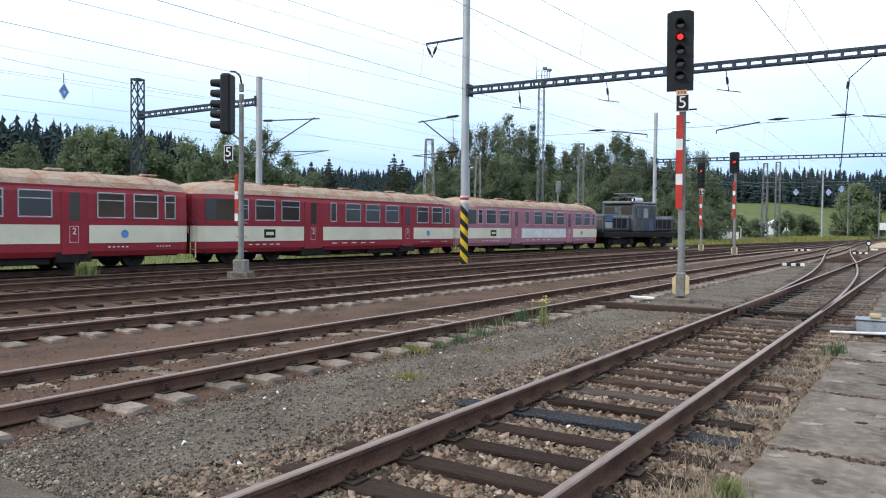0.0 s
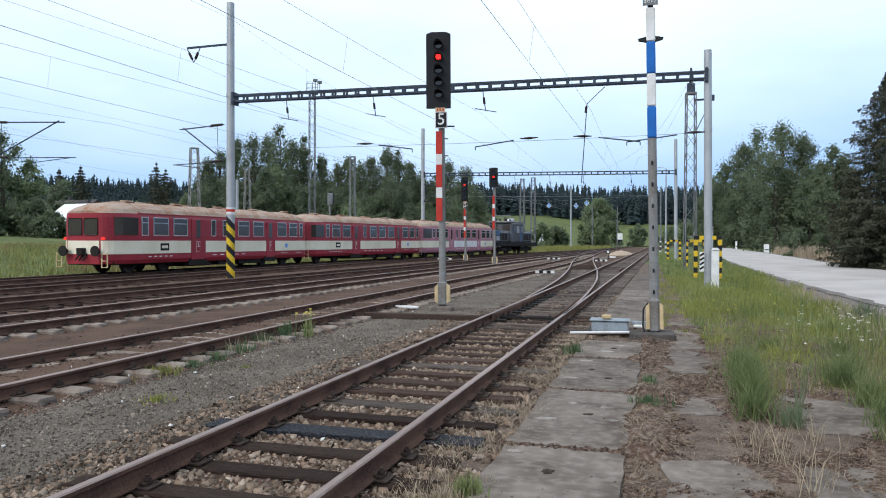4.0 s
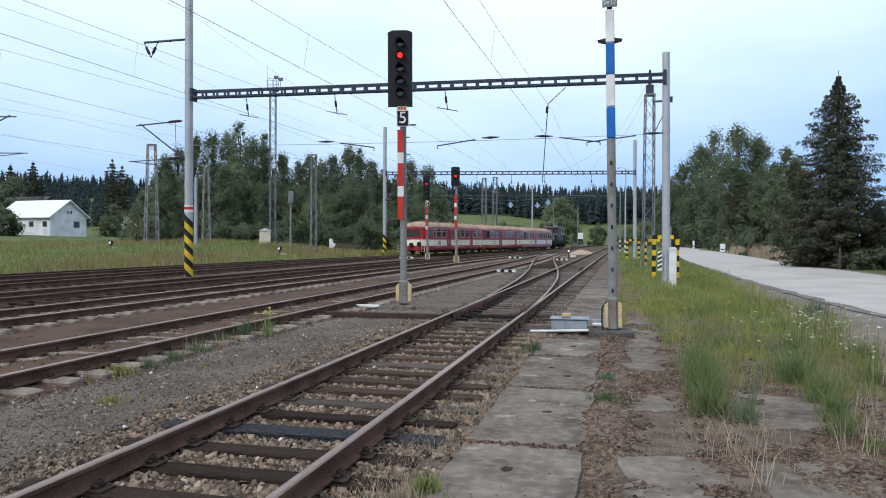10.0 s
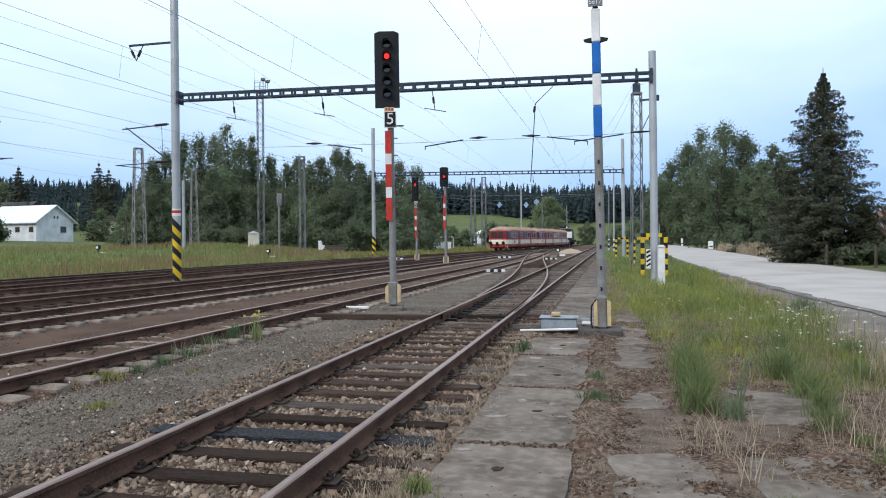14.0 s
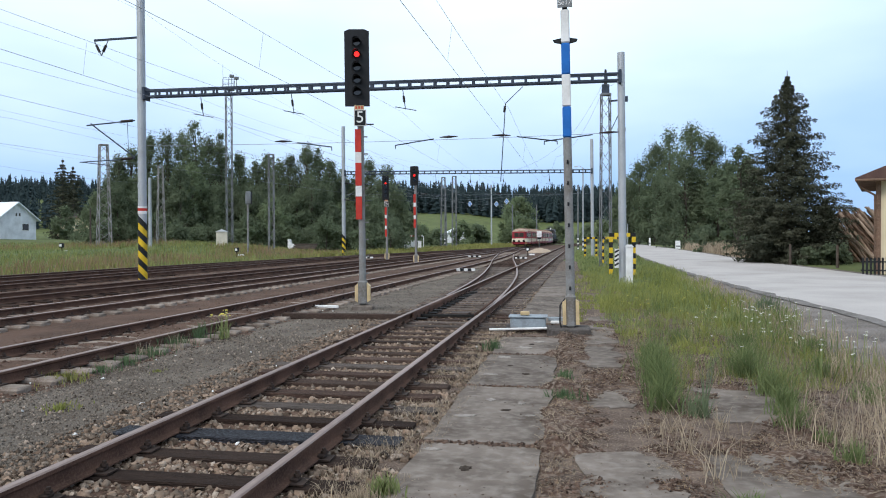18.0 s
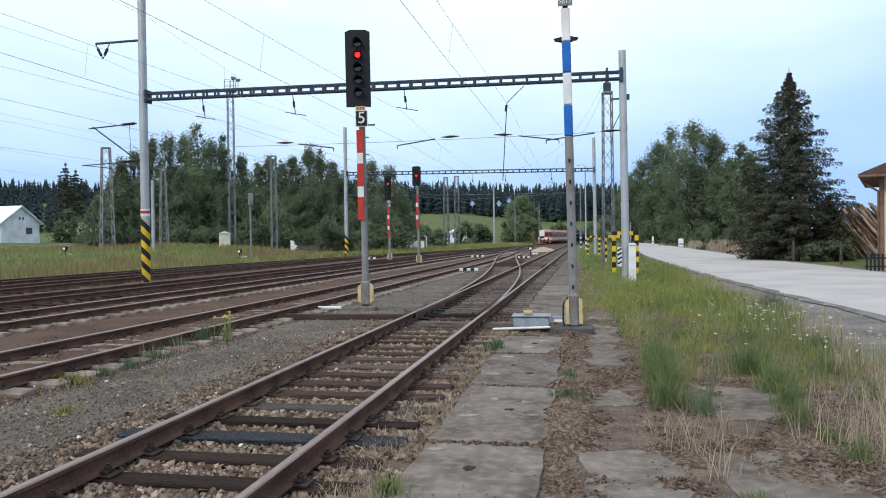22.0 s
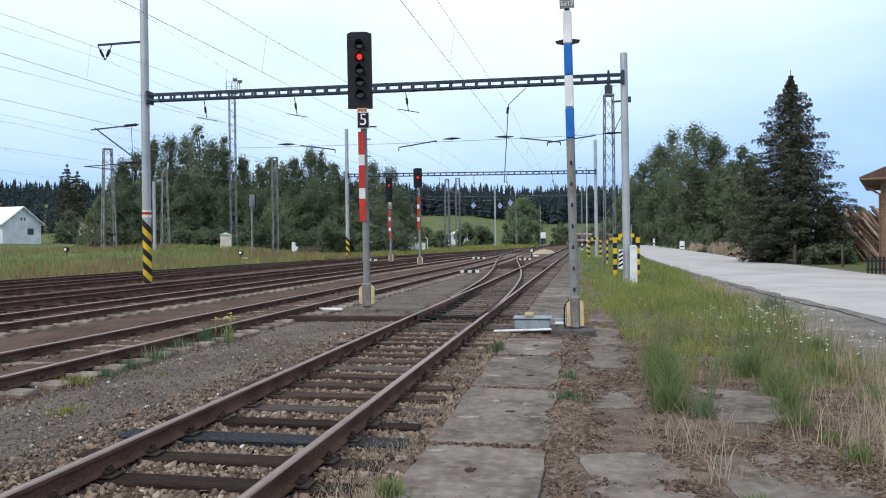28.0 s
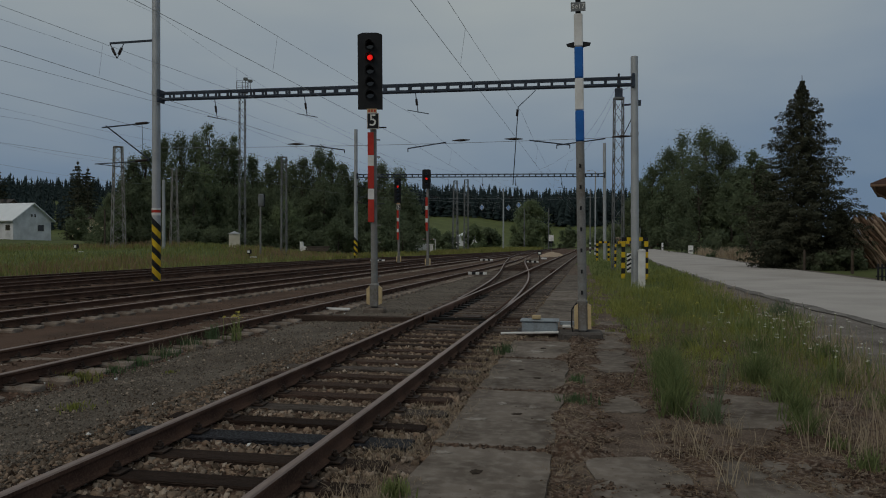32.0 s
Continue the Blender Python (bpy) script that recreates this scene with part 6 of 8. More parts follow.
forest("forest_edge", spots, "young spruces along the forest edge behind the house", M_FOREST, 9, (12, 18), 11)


def tree_row(rows, base_seed, material, label, **kw):
    for i, (x, y, h, w) in enumerate(rows):
        tree(x, y, land(x, y), h, w, base_seed + i, material if i % 3 else M_LEAF, label, **kw)


# thicket behind the yard: its skyline as (x, y, height) from one end to the other
SKYLINE = [(-63.5, 92.0, 7), (-61.6, 93.5, 12.3), (-60.1, 94.5, 14), (-58.3, 95.7, 15.2), (-56.4, 96.8, 16), (-54.5, 97.9, 16.2), (-53.1, 98.6, 17.8), (-51.5, 99.5, 15.6), (-50.1, 100.2, 16.4),
           (-47.7, 101.3, 13.5), (-45.6, 102.3, 12.4), (-44.2, 102.9, 13.7), (-42.7, 103.5, 12.4), (-41.2, 104.1, 13.4), (-39, 105, 15), (-37.5, 105.6, 14.9), (-36, 106.1, 13), (-34.4, 106.6, 11.6), (-32.1, 107.3, 11.4), (-30.5, 107.8, 13.2), (-28.1, 108.4, 12.6), (-26.4, 108.9, 8.8)]
rt = np.random.default_rng(77)
for i, (x, y, h) in enumerate(SKYLINE):
    k = rt.uniform(0.99, 1.06)
    tree(x * k, y * k, land(x, y), h * k, rt.uniform(6.0, 8.4), 100 + i, (M_LEAF2, M_LEAF, M_LEAF2)[i % 3], "leafy tree in the dense thicket behind the yard", leaf=0.22, n=9600, low=0.0, lobes=120, sharp=True)
for i in range(21):
    u = (i + 0.5) / 21 * (len(SKYLINE) - 2) + 0.5
    j = int(u)
    x, y, h = [SKYLINE[j][q] + (SKYLINE[j + 1][q] - SKYLINE[j][q]) * (u - j) for q in range(3)]
    k = rt.uniform(0.90, 0.965)
    tree(x * k, y * k, land(x * k, y * k), h * rt.uniform(0.42, 0.70), rt.uniform(4.5, 7.0), 130 + i, (M_LEAF, M_LEAF2, M_LEAF3)[i % 3 if i % 2 else 0], "lower leafy tree at the front of the thicket", leaf=0.23, n=7000, low=0.0, lobes=90)
for i in range(14):
    u = i / 13 * (len(SKYLINE) - 2) + 0.3
    j = int(u)
    x, y = SKYLINE[j][0] + (SKYLINE[j + 1][0] - SKYLINE[j][0]) * (u - j), SKYLINE[j][1]
    k = rt.uniform(0.86, 0.90)
    tree(x * k, y * k, land(x * k, y * k), rt.uniform(2.6, 4.6), rt.uniform(4, 6), 160 + i, M_LEAF if i % 2 else M_LEAF2, "dense bush at the foot of the thicket", leaf=0.24, n=3200, low=-0.05, group="bushes", name="bush", lobes=40)
# bushes and trees round the house
for i, (x, y, h, w) in enumerate([(-83.5, 86, 5.2, 6.5), (-80.5, 85, 3.9, 5.0), (-92, 88, 5.2, 8), (-98, 86, 6.5, 9), (-104, 84, 8, 10), (-95, 128, 6.4, 6.2), (-84, 140, 9, 9), (-104, 113, 11, 7.5), (-110, 108, 11.5, 8)]):
    tree(x, y, land(x, y), h, w, 200 + i, M_LEAF2 if i % 2 else M_LEAF, "leafy bush on the slope near the white house", leaf=0.34, n=4200, low=-0.03, group="bushes", name="bush", lobes=30)
for i, (x, y, h, w) in enumerate([(-118, 158, 19, 11), (-111, 152, 17, 10), (-125, 141, 16.5, 10), (-129, 139, 15.5, 9)]):
    spruce(x, y, land(x, y), h, w, 240 + i, "tall dark spruce behind the white house", 40, 26, 0.7)
# trees beyond the train
for i, (x, y, h, w) in enumerate([(-100, 60.5, 11, 9), (-97.5, 61.3, 13, 8), (-96, 63.7, 13.2, 9), (-95, 66, 11, 8), (-93.4, 67.3, 12.2, 9), (-90.3, 71.4, 12.1, 9), (-92, 69, 9.5, 8), (-86.8, 75.6, 12.6, 9), (-88.5, 73.5, 9.5, 8), (-83, 79.7, 13.3, 8.5), (-85, 77.5, 10.5, 8), (-80.8, 82, 10.2, 7), (-104, 56, 9.5, 10), (-106, 51, 10, 10), (-109, 46, 10, 10)]):
    k = 1.08
    tree(x * k, y * k, land(x * k, y * k), h * k + 0.3, w, 260 + i, M_LEAF3 if i % 3 else M_LEAF2, "pale green leafy tree beyond the train", leaf=0.34, n=5600, low=0.0, lobes=55, sharp=i % 2 == 0)
# by the road
for i, (x, y, h, w) in enumerate([(9.7, 106, 14.2, 7), (11.4, 105, 16.0, 7), (14.0, 104, 16.6, 8.5), (16.4, 103.5, 15.0, 7), (7.6, 107, 12.0, 6), (6.2, 112, 10.2, 6), (12.8, 100, 11.5, 8), (9.2, 101, 10, 7), (16.5, 99, 10.5, 7), (18.2, 101, 11.5, 6), (20.6, 101, 10.5, 6)]):
    k = 1.9 if x < 11.5 else 1.35
    tree(x * k, y * k, land(x * k, y * k), 1.7 + (h - 1.7) * k - land(x * k, y * k), w * k, 300 + i, M_LEAF2 if i % 3 else M_LEAF, "tall dense broad-leaved tree beside the road", leaf=0.24 * k ** 0.8, n=11000, low=0.0, lobes=90)
tree(15.2, 79.5, land(15.2, 79.5), 11.4, 4.2, 330, M_LEAF2, "slender birch beside the spruce", leaf=0.22, n=6500, low=0.02, lobes=60)
tree(16.6, 82, land(16.6, 82), 10.4, 4.4, 331, M_LEAF2, "slender birch beside the spruce", leaf=0.22, n=6000, low=0.02, lobes=60)
spruce(13.75, 55.6, -0.05, 13.3, 9.7, 350, "large dark spruce with drooping boughs beside the road", 165, 64, 0.27)
spruce(15.9, 54.6, -0.05, 4.6, 3.6, 351, "young spruce at the foot of the large one", 70, 24, 0.32)
spruce(13.5, 60.0, -0.05, 4.6, 3.8, 352, "young spruce at the foot of the large one", 70, 24, 0.32)
for i, (x, y, h, w) in enumerate([(14.6, 96, 3.3, 4.0), (13.6, 57, 1.8, 2.4), (15.6, 52.5, 1.6, 2.4), (14.2, 52.6, 1.2, 2.0)]):
    tree(x, y, -0.05, h, w, 360 + i, M_LEAF, "low green bush on the road verge", leaf=0.25, n=1500, low=-0.05, group="bushes", name="bush", lobes=10)
# far middle
for i, (x, y, h, w) in enumerate([(-16.0, 196, 11.9, 12), (-26.5, 192, 5.5, 6), (-40, 190, 5, 7), (-36, 188, 4, 6), (-29, 186, 6, 6), (-7.5, 226, 6.5, 7), (6, 232, 7, 9), (2, 260, 6, 9), (-48, 192, 4, 8), (-56, 186, 3.5, 9), (-25, 195, 4.5, 5)]):
    tree(x, y, land(x, y), h, w, 400 + i, M_LEAF2 if i % 2 else M_LEAF3, "rounded tree or bush on the far side of the crossing", leaf=0.48, n=14000 if i == 0 else 3600, low=-0.02, lobes=70 if i == 0 else 30)


# ---- grass ----
def blades(name, xs, ys, zs, hs, material, rng, width=0.012, label="", category="grass", bend=0.5):
    """Grass blades: two bent quads each, joined into one mass."""
    n = len(xs)
    a = rng.uniform(0, 2 * np.pi, n)
    dx, dy = np.cos(a), np.sin(a)
    w = (width * rng.uniform(0.6, 1.5, n))
    b = rng.uniform(0.1, bend, n) * hs
    bd = rng.uniform(0, 2 * np.pi, n)
    bx, by = np.cos(bd) * b, np.sin(bd) * b
    v = np.empty((n, 5, 3))
    v[:, 0] = np.stack([xs - dx * w, ys - dy * w, zs], 1)
    v[:, 1] = np.stack([xs + dx * w, ys + dy * w, zs], 1)
    v[:, 2] = np.stack([xs - dx * w * .8 + bx * .35, ys - dy * w * .8 + by * .35, zs + hs * .6], 1)
    v[:, 3] = np.stack([xs + dx * w * .8 + bx * .35, ys + dy * w * .8 + by * .35, zs + hs * .6], 1)
    v[:, 4] = np.stack([xs + bx, ys + by, zs + hs * rng.uniform(0.9, 1.05, n)], 1)
    base = np.arange(n)[:, None] * 5
    loops = np.concatenate([base + np.array([[0, 1, 3, 2]]), base + np.array([[2, 3, 4]])], 1).reshape(-1)
    starts = np.concatenate([np.arange(n)[:, None] * 7, np.arange(n)[:, None] * 7 + 4], 1).reshape(-1)
    tot = np.tile([4, 3], n)
    me = bpy.data.meshes.new(name)
    me.vertices.add(n * 5)
    me.vertices.foreach_set("co", v.reshape(-1).astype(np.float32))
    me.loops.add(len(loops))
    me.loops.foreach_set("vertex_index", loops.astype(np.int32))
    me.polygons.add(2 * n)
    me.polygons.foreach_set("loop_start", starts.astype(np.int32))
    me.polygons.foreach_set("loop_total", tot.astype(np.int32))
    me.materials.append(material)
    me.update(calc_edges=True)
    return tagged(new(name, me), label, category, kind="stuff")


def clumped(rng, n, x0, x1, y0, y1, scale, cut, seed, inside=None):
    """Points in patches, thinned by noise."""
    xs, ys = rng.uniform(x0, x1, n), y0 + (y1 - y0) * rng.uniform(0, 1, n) ** 1.5
    keep = np.array([noise.noise(Vector((a * scale, b * scale, seed))) > cut and (inside is None or inside(a, b)) for a, b in zip(xs, ys)])
    return xs[keep], ys[keep]


def verge_left(y):
    """Where the grass of the right verge begins."""
    return float(np.interp(y, [5, 6.5, 9, 12, 17, 31, 50, 70], [1.0, 0.85, 0.72, 0.66, 0.45, 0.05, -0.3, -0.7]))


def on_verge(a, b):
    return verge_left(b) + 0.3 * noise.noise(Vector((a * 0.9, b * 0.9, 4))) < a < curve_at(VERGE_R, b) - 0.1 + 0.45 * noise.noise(Vector((a * 0.6, b * 0.6, 8)))


def bare(a, b):
    """Slabs that lie open in the grass."""
    return (0.95 < a < 1.95 and 4.6 < b < 6.6) or (1.2 < a < 2.0 and 7.4 < b < 9.3) or b < 5.2


rg = np.random.default_rng(11)


def sward(name, n, x0, x1, y0, y1, scale, cut, seed, h0, h1, material, width, label, inside, bend=0.5, z=-0.06):
    a, b = clumped(rg, n, x0, x1, y0, y1, scale, cut, seed, inside)
    k = np.array([0.55 + 0.9 * max(0.0, noise.noise(Vector((p * 1.3, q * 1.3, seed + 3))) + 0.35) for p, q in zip(a, b)])
    return blades(name, a, b, np.full(len(a), z), rg.uniform(h0, h1, len(a)) * k, material, rg, width, label, bend=bend)


def near_verge(a, b):
    return on_verge(a, b) and not bare(a, b)


sward("verge_grass", 17000, 0.6, 5.2, 8.2, 20, 1.1, 0.3, 1.0, 0.12, 0.34, M_GRASS, 0.0045, "green grass in clumps on the verge", near_verge)
sward("verge_weeds", 9000, 0.5, 3.4, 11.5, 24, 0.9, 0.1, 7.0, 0.10, 0.32, M_WEED, 0.0065, "yellow-green leafy weeds on the verge", on_verge, 0.9)
sward("dry_grass", 9000, 0.6, 4.6, 9, 24, 0.8, -0.05, 57.0, 0.08, 0.34, M_MEADOW, 0.0035, "thin faded grass stalks over the verge", near_verge, 0.8)
sward("verge_weeds", 14000, 0.4, 5.2, 19, 46, 0.7, -0.02, 17.0, 0.12, 0.40, M_WEED, 0.009, "yellow-green leafy weeds farther along the verge", on_verge, 0.9)
sward("verge_grass", 13000, 0.3, 5.2, 14, 42, 0.7, 0.02, 2.0, 0.12, 0.40, M_GRASS, 0.008, "green grass farther along the verge", on_verge)
sward("verge_grass", 24000, -0.8, 7.5, 36, 110, 0.3, -0.3, 7.0, 0.06, 0.26, M_GRASS, 0.03, "green grass beside the far track", lambda a, b: verge_left(b) < a < curve_at(VERGE_R, b))
sward("dry_grass", 14000, 0.7, 4.6, 5.0, 22, 1.0, 0.0, 31.0, 0.03, 0.16, M_DRY, 0.0035, "brown dead grass between the green clumps", near_verge, 1.6)
sward("dry_grass", 5000, 1.7, 4.6, 4.6, 14, 1.0, 0.05, 3.0, 0.12, 0.42, M_DRY, 0.0026, "pale dry grass stalks", lambda a, b: a < curve_at(VERGE_R, b) + 0.2 and not bare(a, b), 0.6)
sward("dry_grass", 7000, 3.0, 5.2, 7, 34, 0.8, -0.2, 5.0, 0.1, 0.4, M_DRY, 0.004, "dry grass along the gravel shoulder", lambda a, b: curve_at(VERGE_R, b) - 0.9 < a < curve_at(VERGE_R, b) + 0.3, 0.7)
sward("dry_grass", 16000, 12.5, 20, 58, 118, 0.2, -0.5, 3.0, 0.5, 1.2, M_DRY, 0.03, "pale dry grass across the road", lambda a, b: a > curve_at(ROAD_R, b) + 0.7, 0.5, -0.08)
sward("verge_weeds", 9000, -0.35, 1.2, 15, 40, 1.4, 0.08, 41.0, 0.05, 0.25, M_WEED, 0.008, "sparse weeds on the soil beside the slabs", None, 0.9, -0.05)
sward("dry_grass", 9000, -1.7, 1.2, 14, 40, 1.2, -0.05, 43.0, 0.01, 0.06, M_DRY, 0.006, "dead grass strewn over the far slabs", None, 4.0, -0.04)
# meadow beyond the tracks
xs, ys = rg.uniform(-64, -19, 76000), 6 + 110 * rg.uniform(0, 1, 76000) ** 1.1
keep = xs < np.array([yard_edge(b) - 0.2 for b in ys])
xs, ys = xs[keep], ys[keep]
zs = np.array([land(a, b) for a, b in zip(xs, ys)])
patch = np.array([noise.noise(Vector((a * 0.09, b * 0.05, 3))) for a, b in zip(xs, ys)])
tall = 0.6 + 0.9 * np.clip(patch + 0.35, 0, 1)
for sel, h0, h1, material, width, lab in ((patch > 0.05, 0.2, 0.75, M_REDGRASS, 0.016, "ripe reddish seed grass in the meadow"), (patch < 0.18, 0.12, 0.6, M_GRASS, 0.022, "green meadow grass"), (np.abs(patch) < 0.3, 0.12, 0.6, M_MEADOW, 0.022, "yellow-green meadow grass")):
    pick = sel & (rg.uniform(0, 1, len(xs)) < 0.62)
    m = int(pick.sum())
    blades("meadow_grass", xs[pick] + rg.uniform(-0.1, 0.1, m), ys[pick], zs[pick] - 0.03, rg.uniform(h0, h1, m) * tall[pick], material, rg, width, lab)
xs, ys = rg.uniform(-24, -12, 20000), rg.uniform(60, 185, 20000)
keep = np.array([a < yard_edge(b) - 0.3 for a, b in zip(xs, ys)])
xs, ys = xs[keep], ys[keep]
blades("meadow_grass", xs, ys, np.array([land(a, b) for a, b in zip(xs, ys)]) - 0.03, rg.uniform(0.3, 0.8, len(xs)), M_MEADOW, rg, 0.05, "meadow grass beside the running line")


def tuft(x, y, r, n, h, material, seed, label, z=-0.04, width=0.006, bend=0.5):
    rng = np.random.default_rng(seed)
    d = np.abs(rng.normal(0, r / 2, n))
    a = rng.uniform(0, 6.28, n)
    return blades("grass_tuft", x + np.cos(a) * d, y + np.sin(a) * d, np.full(n, z), rng.uniform(0.35, 1.1, n) * h, material, rng, width, label, bend=bend)


# ---- things beside the tracks ----
def slab(x0, x1, y0, y1, seed, z=0.02, rough=0.03):
    """A concrete slab with a broken, worn outline."""
    rnd = random.Random(seed)
    bm = bmesh.new()
    pts = []
    def edge(a, b, n):
        for i in range(n):
            u = i / n
            pts.append((a[0] + (b[0] - a[0]) * u + rnd.uniform(-rough, rough), a[1] + (b[1] - a[1]) * u + rnd.uniform(-rough, rough)))
    edge((x0, y0), (x1, y0), 6)
    edge((x1, y0), (x1, y1), 9)
    edge((x1, y1), (x0, y1), 6)
    edge((x0, y1), (x0, y0), 9)
    top = [bm.verts.new((a, b, z + rnd.uniform(-0.004, 0.004))) for a, b in pts]
    low = [bm.verts.new((a + 0.01, b, -0.10)) for a, b in pts]
    bm.faces.new(top)
    n = len(pts)
    for i in range(n):
        bm.faces.new((top[i], low[i], low[(i + 1) % n], top[(i + 1) % n]))
    bmesh.ops.recalc_face_normals(bm, faces=bm.faces[:])
    return bm


paving = thing("slab_path", (0, 0, 0), "line of cracked concrete slabs beside the track", "pavement", kind="structure")
for i, (y0, y1) in enumerate([(-1.2, 1.3), (1.35, 3.75), (3.8, 6.25), (6.33, 8.75), (8.8, 11.2), (11.25, 13.2), (15.4, 18.5), (18.55, 22.5), (22.6, 27), (27.1, 33), (33.1, 40)]):
    part("slab", slab(-1.30 - 0.01 * i, -0.28 - 0.02 * i, y0, y1, i, z=0.002), M_SLAB, paving)
for i, (x0, x1, y0, y1) in enumerate([(0.02, 0.62, 4.7, 6.25), (0.97, 1.9, 4.6, 6.5), (1.25, 1.98, 7.5, 9.25), (0.08, 0.5, 7.9, 8.8), (0.02, 0.5, 10.4, 12.4), (0.05, 0.55, 12.7, 14.4), (0.05, 0.6, 14.6, 17.0), (0.1, 0.6, 2.4, 4.5), (1.0, 1.9, 2.4, 4.4), (2.2, 3.2, 4.2, 5.9)]):
    part("slab", slab(x0, x1, y0, y1, 40 + i, z=-0.012, rough=0.10), M_SLAB, paving)


M_LIME = mat("pale_lime_crust", (0.3, 0.265, 0.232), 0.95, 0, (0.17, 0.145, 0.122), (0.44, 0.4, 0.36), 6, 40, 0.8, 0.5, obj=False, spec=0.05)
M_PIT = mat("dark_slab_pit", (0.06, 0.046, 0.036), 0.97, 0, (0.03, 0.023, 0.018), (0.12, 0.095, 0.075), 9, 60, 1.0, 0.5, obj=False, spec=0.05)


def crust(name, x, y, w, d, z, material, seed, label):
    """A thin ragged patch lying on a slab."""
    rnd = random.Random(seed)
    bm = bmesh.new()
    n = 22
    rim = []
    for k in range(n):
        a = 2 * math.pi * k / n
        q = 0.55 + 0.45 * rnd.random()
        rim.append((x + math.cos(a) * w * q, y + math.sin(a) * d * q))
    top = [bm.verts.new((a, b, z)) for a, b in rim]
    low = [bm.verts.new((a, b, z - 0.02)) for a, b in rim]
    bm.faces.new(top)
    for k in range(n):
        bm.faces.new((top[k], low[k], low[(k + 1) % n], top[(k + 1) % n]))
    bmesh.ops.recalc_face_normals(bm, faces=bm.faces[:])
    part(name, bm, material, paving, label)


for i, (x, y, w, d) in enumerate([(-1.12, 7.25, 0.16, 0.07), (-0.95, 8.0, 0.06, 0.08), (-0.62, 7.9, 0.05, 0.07), (-1.15, 9.5, 0.12, 0.07), (-0.9, 11.9, 0.16, 0.16), (-1.2, 6.05, 0.1, 0.04), (-0.5, 7.35, 0.06, 0.04), (-1.1, 10.9, 0.12, 0.1), (-0.7, 12.6, 0.12, 0.1)]):
    crust("lime_crust", x, y, w, d, 0.009, M_LIME, 700 + i, "pale lime crust on the slab")
for i, (x, y, w, d) in enumerate([(-0.86, 5.59, 0.06, 0.07), (-0.75, 7.55, 0.06, 0.05), (-0.7, 9.6, 0.05, 0.06), (-0.8, 12.3, 0.05, 0.08), (-0.95, 10.2, 0.04, 0.06)]):
    crust("slab_pit", x, y, w, d, 0.0085, M_PIT, 740 + i, "dark shallow pit with crumbs")


def stripes_post(parent, a, b, w, name="post", n=None):
    """A square post or bar painted in black and yellow blocks."""
    a, b = Vector(a), Vector(b)
    L = (b - a).length
    n = n or max(2, int(L / 0.22))
    for i in range(n):
        bm = bmesh.new()
        bar(bm, a.lerp(b, i / n), a.lerp(b, (i + 1) / n), w, w)
        part(name, bm, M_YELLOW if i % 2 else M_BLACK, parent, "yellow block" if i % 2 else "black block")


def guard_frame(x, y, z, rz, w, h, label):
    t = thing("guard_frame", pose(x, y, z, 0, 0, rz), label, "guard frame", "striped guard frames")
    stripes_post(t, (-w / 2, 0, -0.1), (-w / 2, 0, h), 0.17, "post")
    stripes_post(t, (w / 2, 0, -0.1), (w / 2, 0, h), 0.17, "post")
    stripes_post(t, (-w / 2 - 0.08, 0, h + 0.09), (w / 2 + 0.08, 0, h + 0.09), 0.17, "rail")
    return t

guard_frame(1.78, 35.4, -0.1, -3, 1.0, 1.85, "black and yellow striped guard frame in the grass")
guard_frame(1.9, 52.0, -0.1, -5, 1.1, 1.7, "black and yellow striped guard frame farther along the verge")
guard_frame(0.75, 70.0, -0.1, -5, 1.0, 1.7, "black and yellow striped guard frame farther along the verge")


def cabinet(x, y, label, w=0.27, h=1.45):
    t = thing("electrical_cabinet", pose(x, y, -0.1), label, "cabinet")
    bm = bmesh.new()
    box(bm, 0, 0, h / 2, w, 0.3, h, bevel=0.02)
    part("body", bm, M_WHITE, t)
    bm = bmesh.new()
    prism(bm, [(-w / 2 - 0.03, h), (w / 2 + 0.03, h), (w / 2 - 0.05, h + 0.09), (-w / 2 + 0.05, h + 0.09)], -0.18, 0.18)
    part("cap", bm, M_WHITE, t)
    bm = bmesh.new()
    box(bm, 0, -0.155, h * 0.55, w - 0.08, 0.015, h * 0.7)
    part("door", bm, M_WHITE, t)


cabinet(1.80, 30.55, "narrow white electrical cabinet at the mast foot")
hz = thing("hazard_plate", pose(1.33, 30.7, 0.9), "narrow hazard plate with dark slanting bars", "sign")
bm = bmesh.new()
box(bm, 0, 0, 0, 0.17, 0.02, 0.75)
part("board", bm, M_WHITE, hz)
for i in range(4):
    bm = bmesh.new()
    bar(bm, (-0.075, -0.014, -0.28 + i * 0.17), (0.075, -0.014, -0.18 + i * 0.17), 0.01, 0.07)
    part("slanting_bar", bm, M_BLACK, hz)


def fouling_marker(x, y, rz, L=0.95):
    t = thing("fouling_marker", pose(x, y, 0, 0, 0, rz), "low white and black striped marker bar between tracks", "track marker", "fouling markers")
    for i in range(5):
        bm = bmesh.new()
        box(bm, -L / 2 + (i + 0.5) * L / 5, 0, 0.11, L / 5 - 0.004, 0.14, 0.13, bevel=0.012)
        part("block", bm, M_BLACK if i % 2 else M_WHITE, t, "black block" if i % 2 else "white block")
    bm = bmesh.new()
    box(bm, 0, 0, 0.0, L * 0.9, 0.18, 0.1)
    part("base", bm, M_SLAB, t)


fouling_marker(-5.8, 38.2, 8)
fouling_marker(-9.3, 66.5, 8, 1.1)
fouling_marker(-4.85, 61.5, 4)
fouling_marker(-17.9, 62, 8, 1.2)


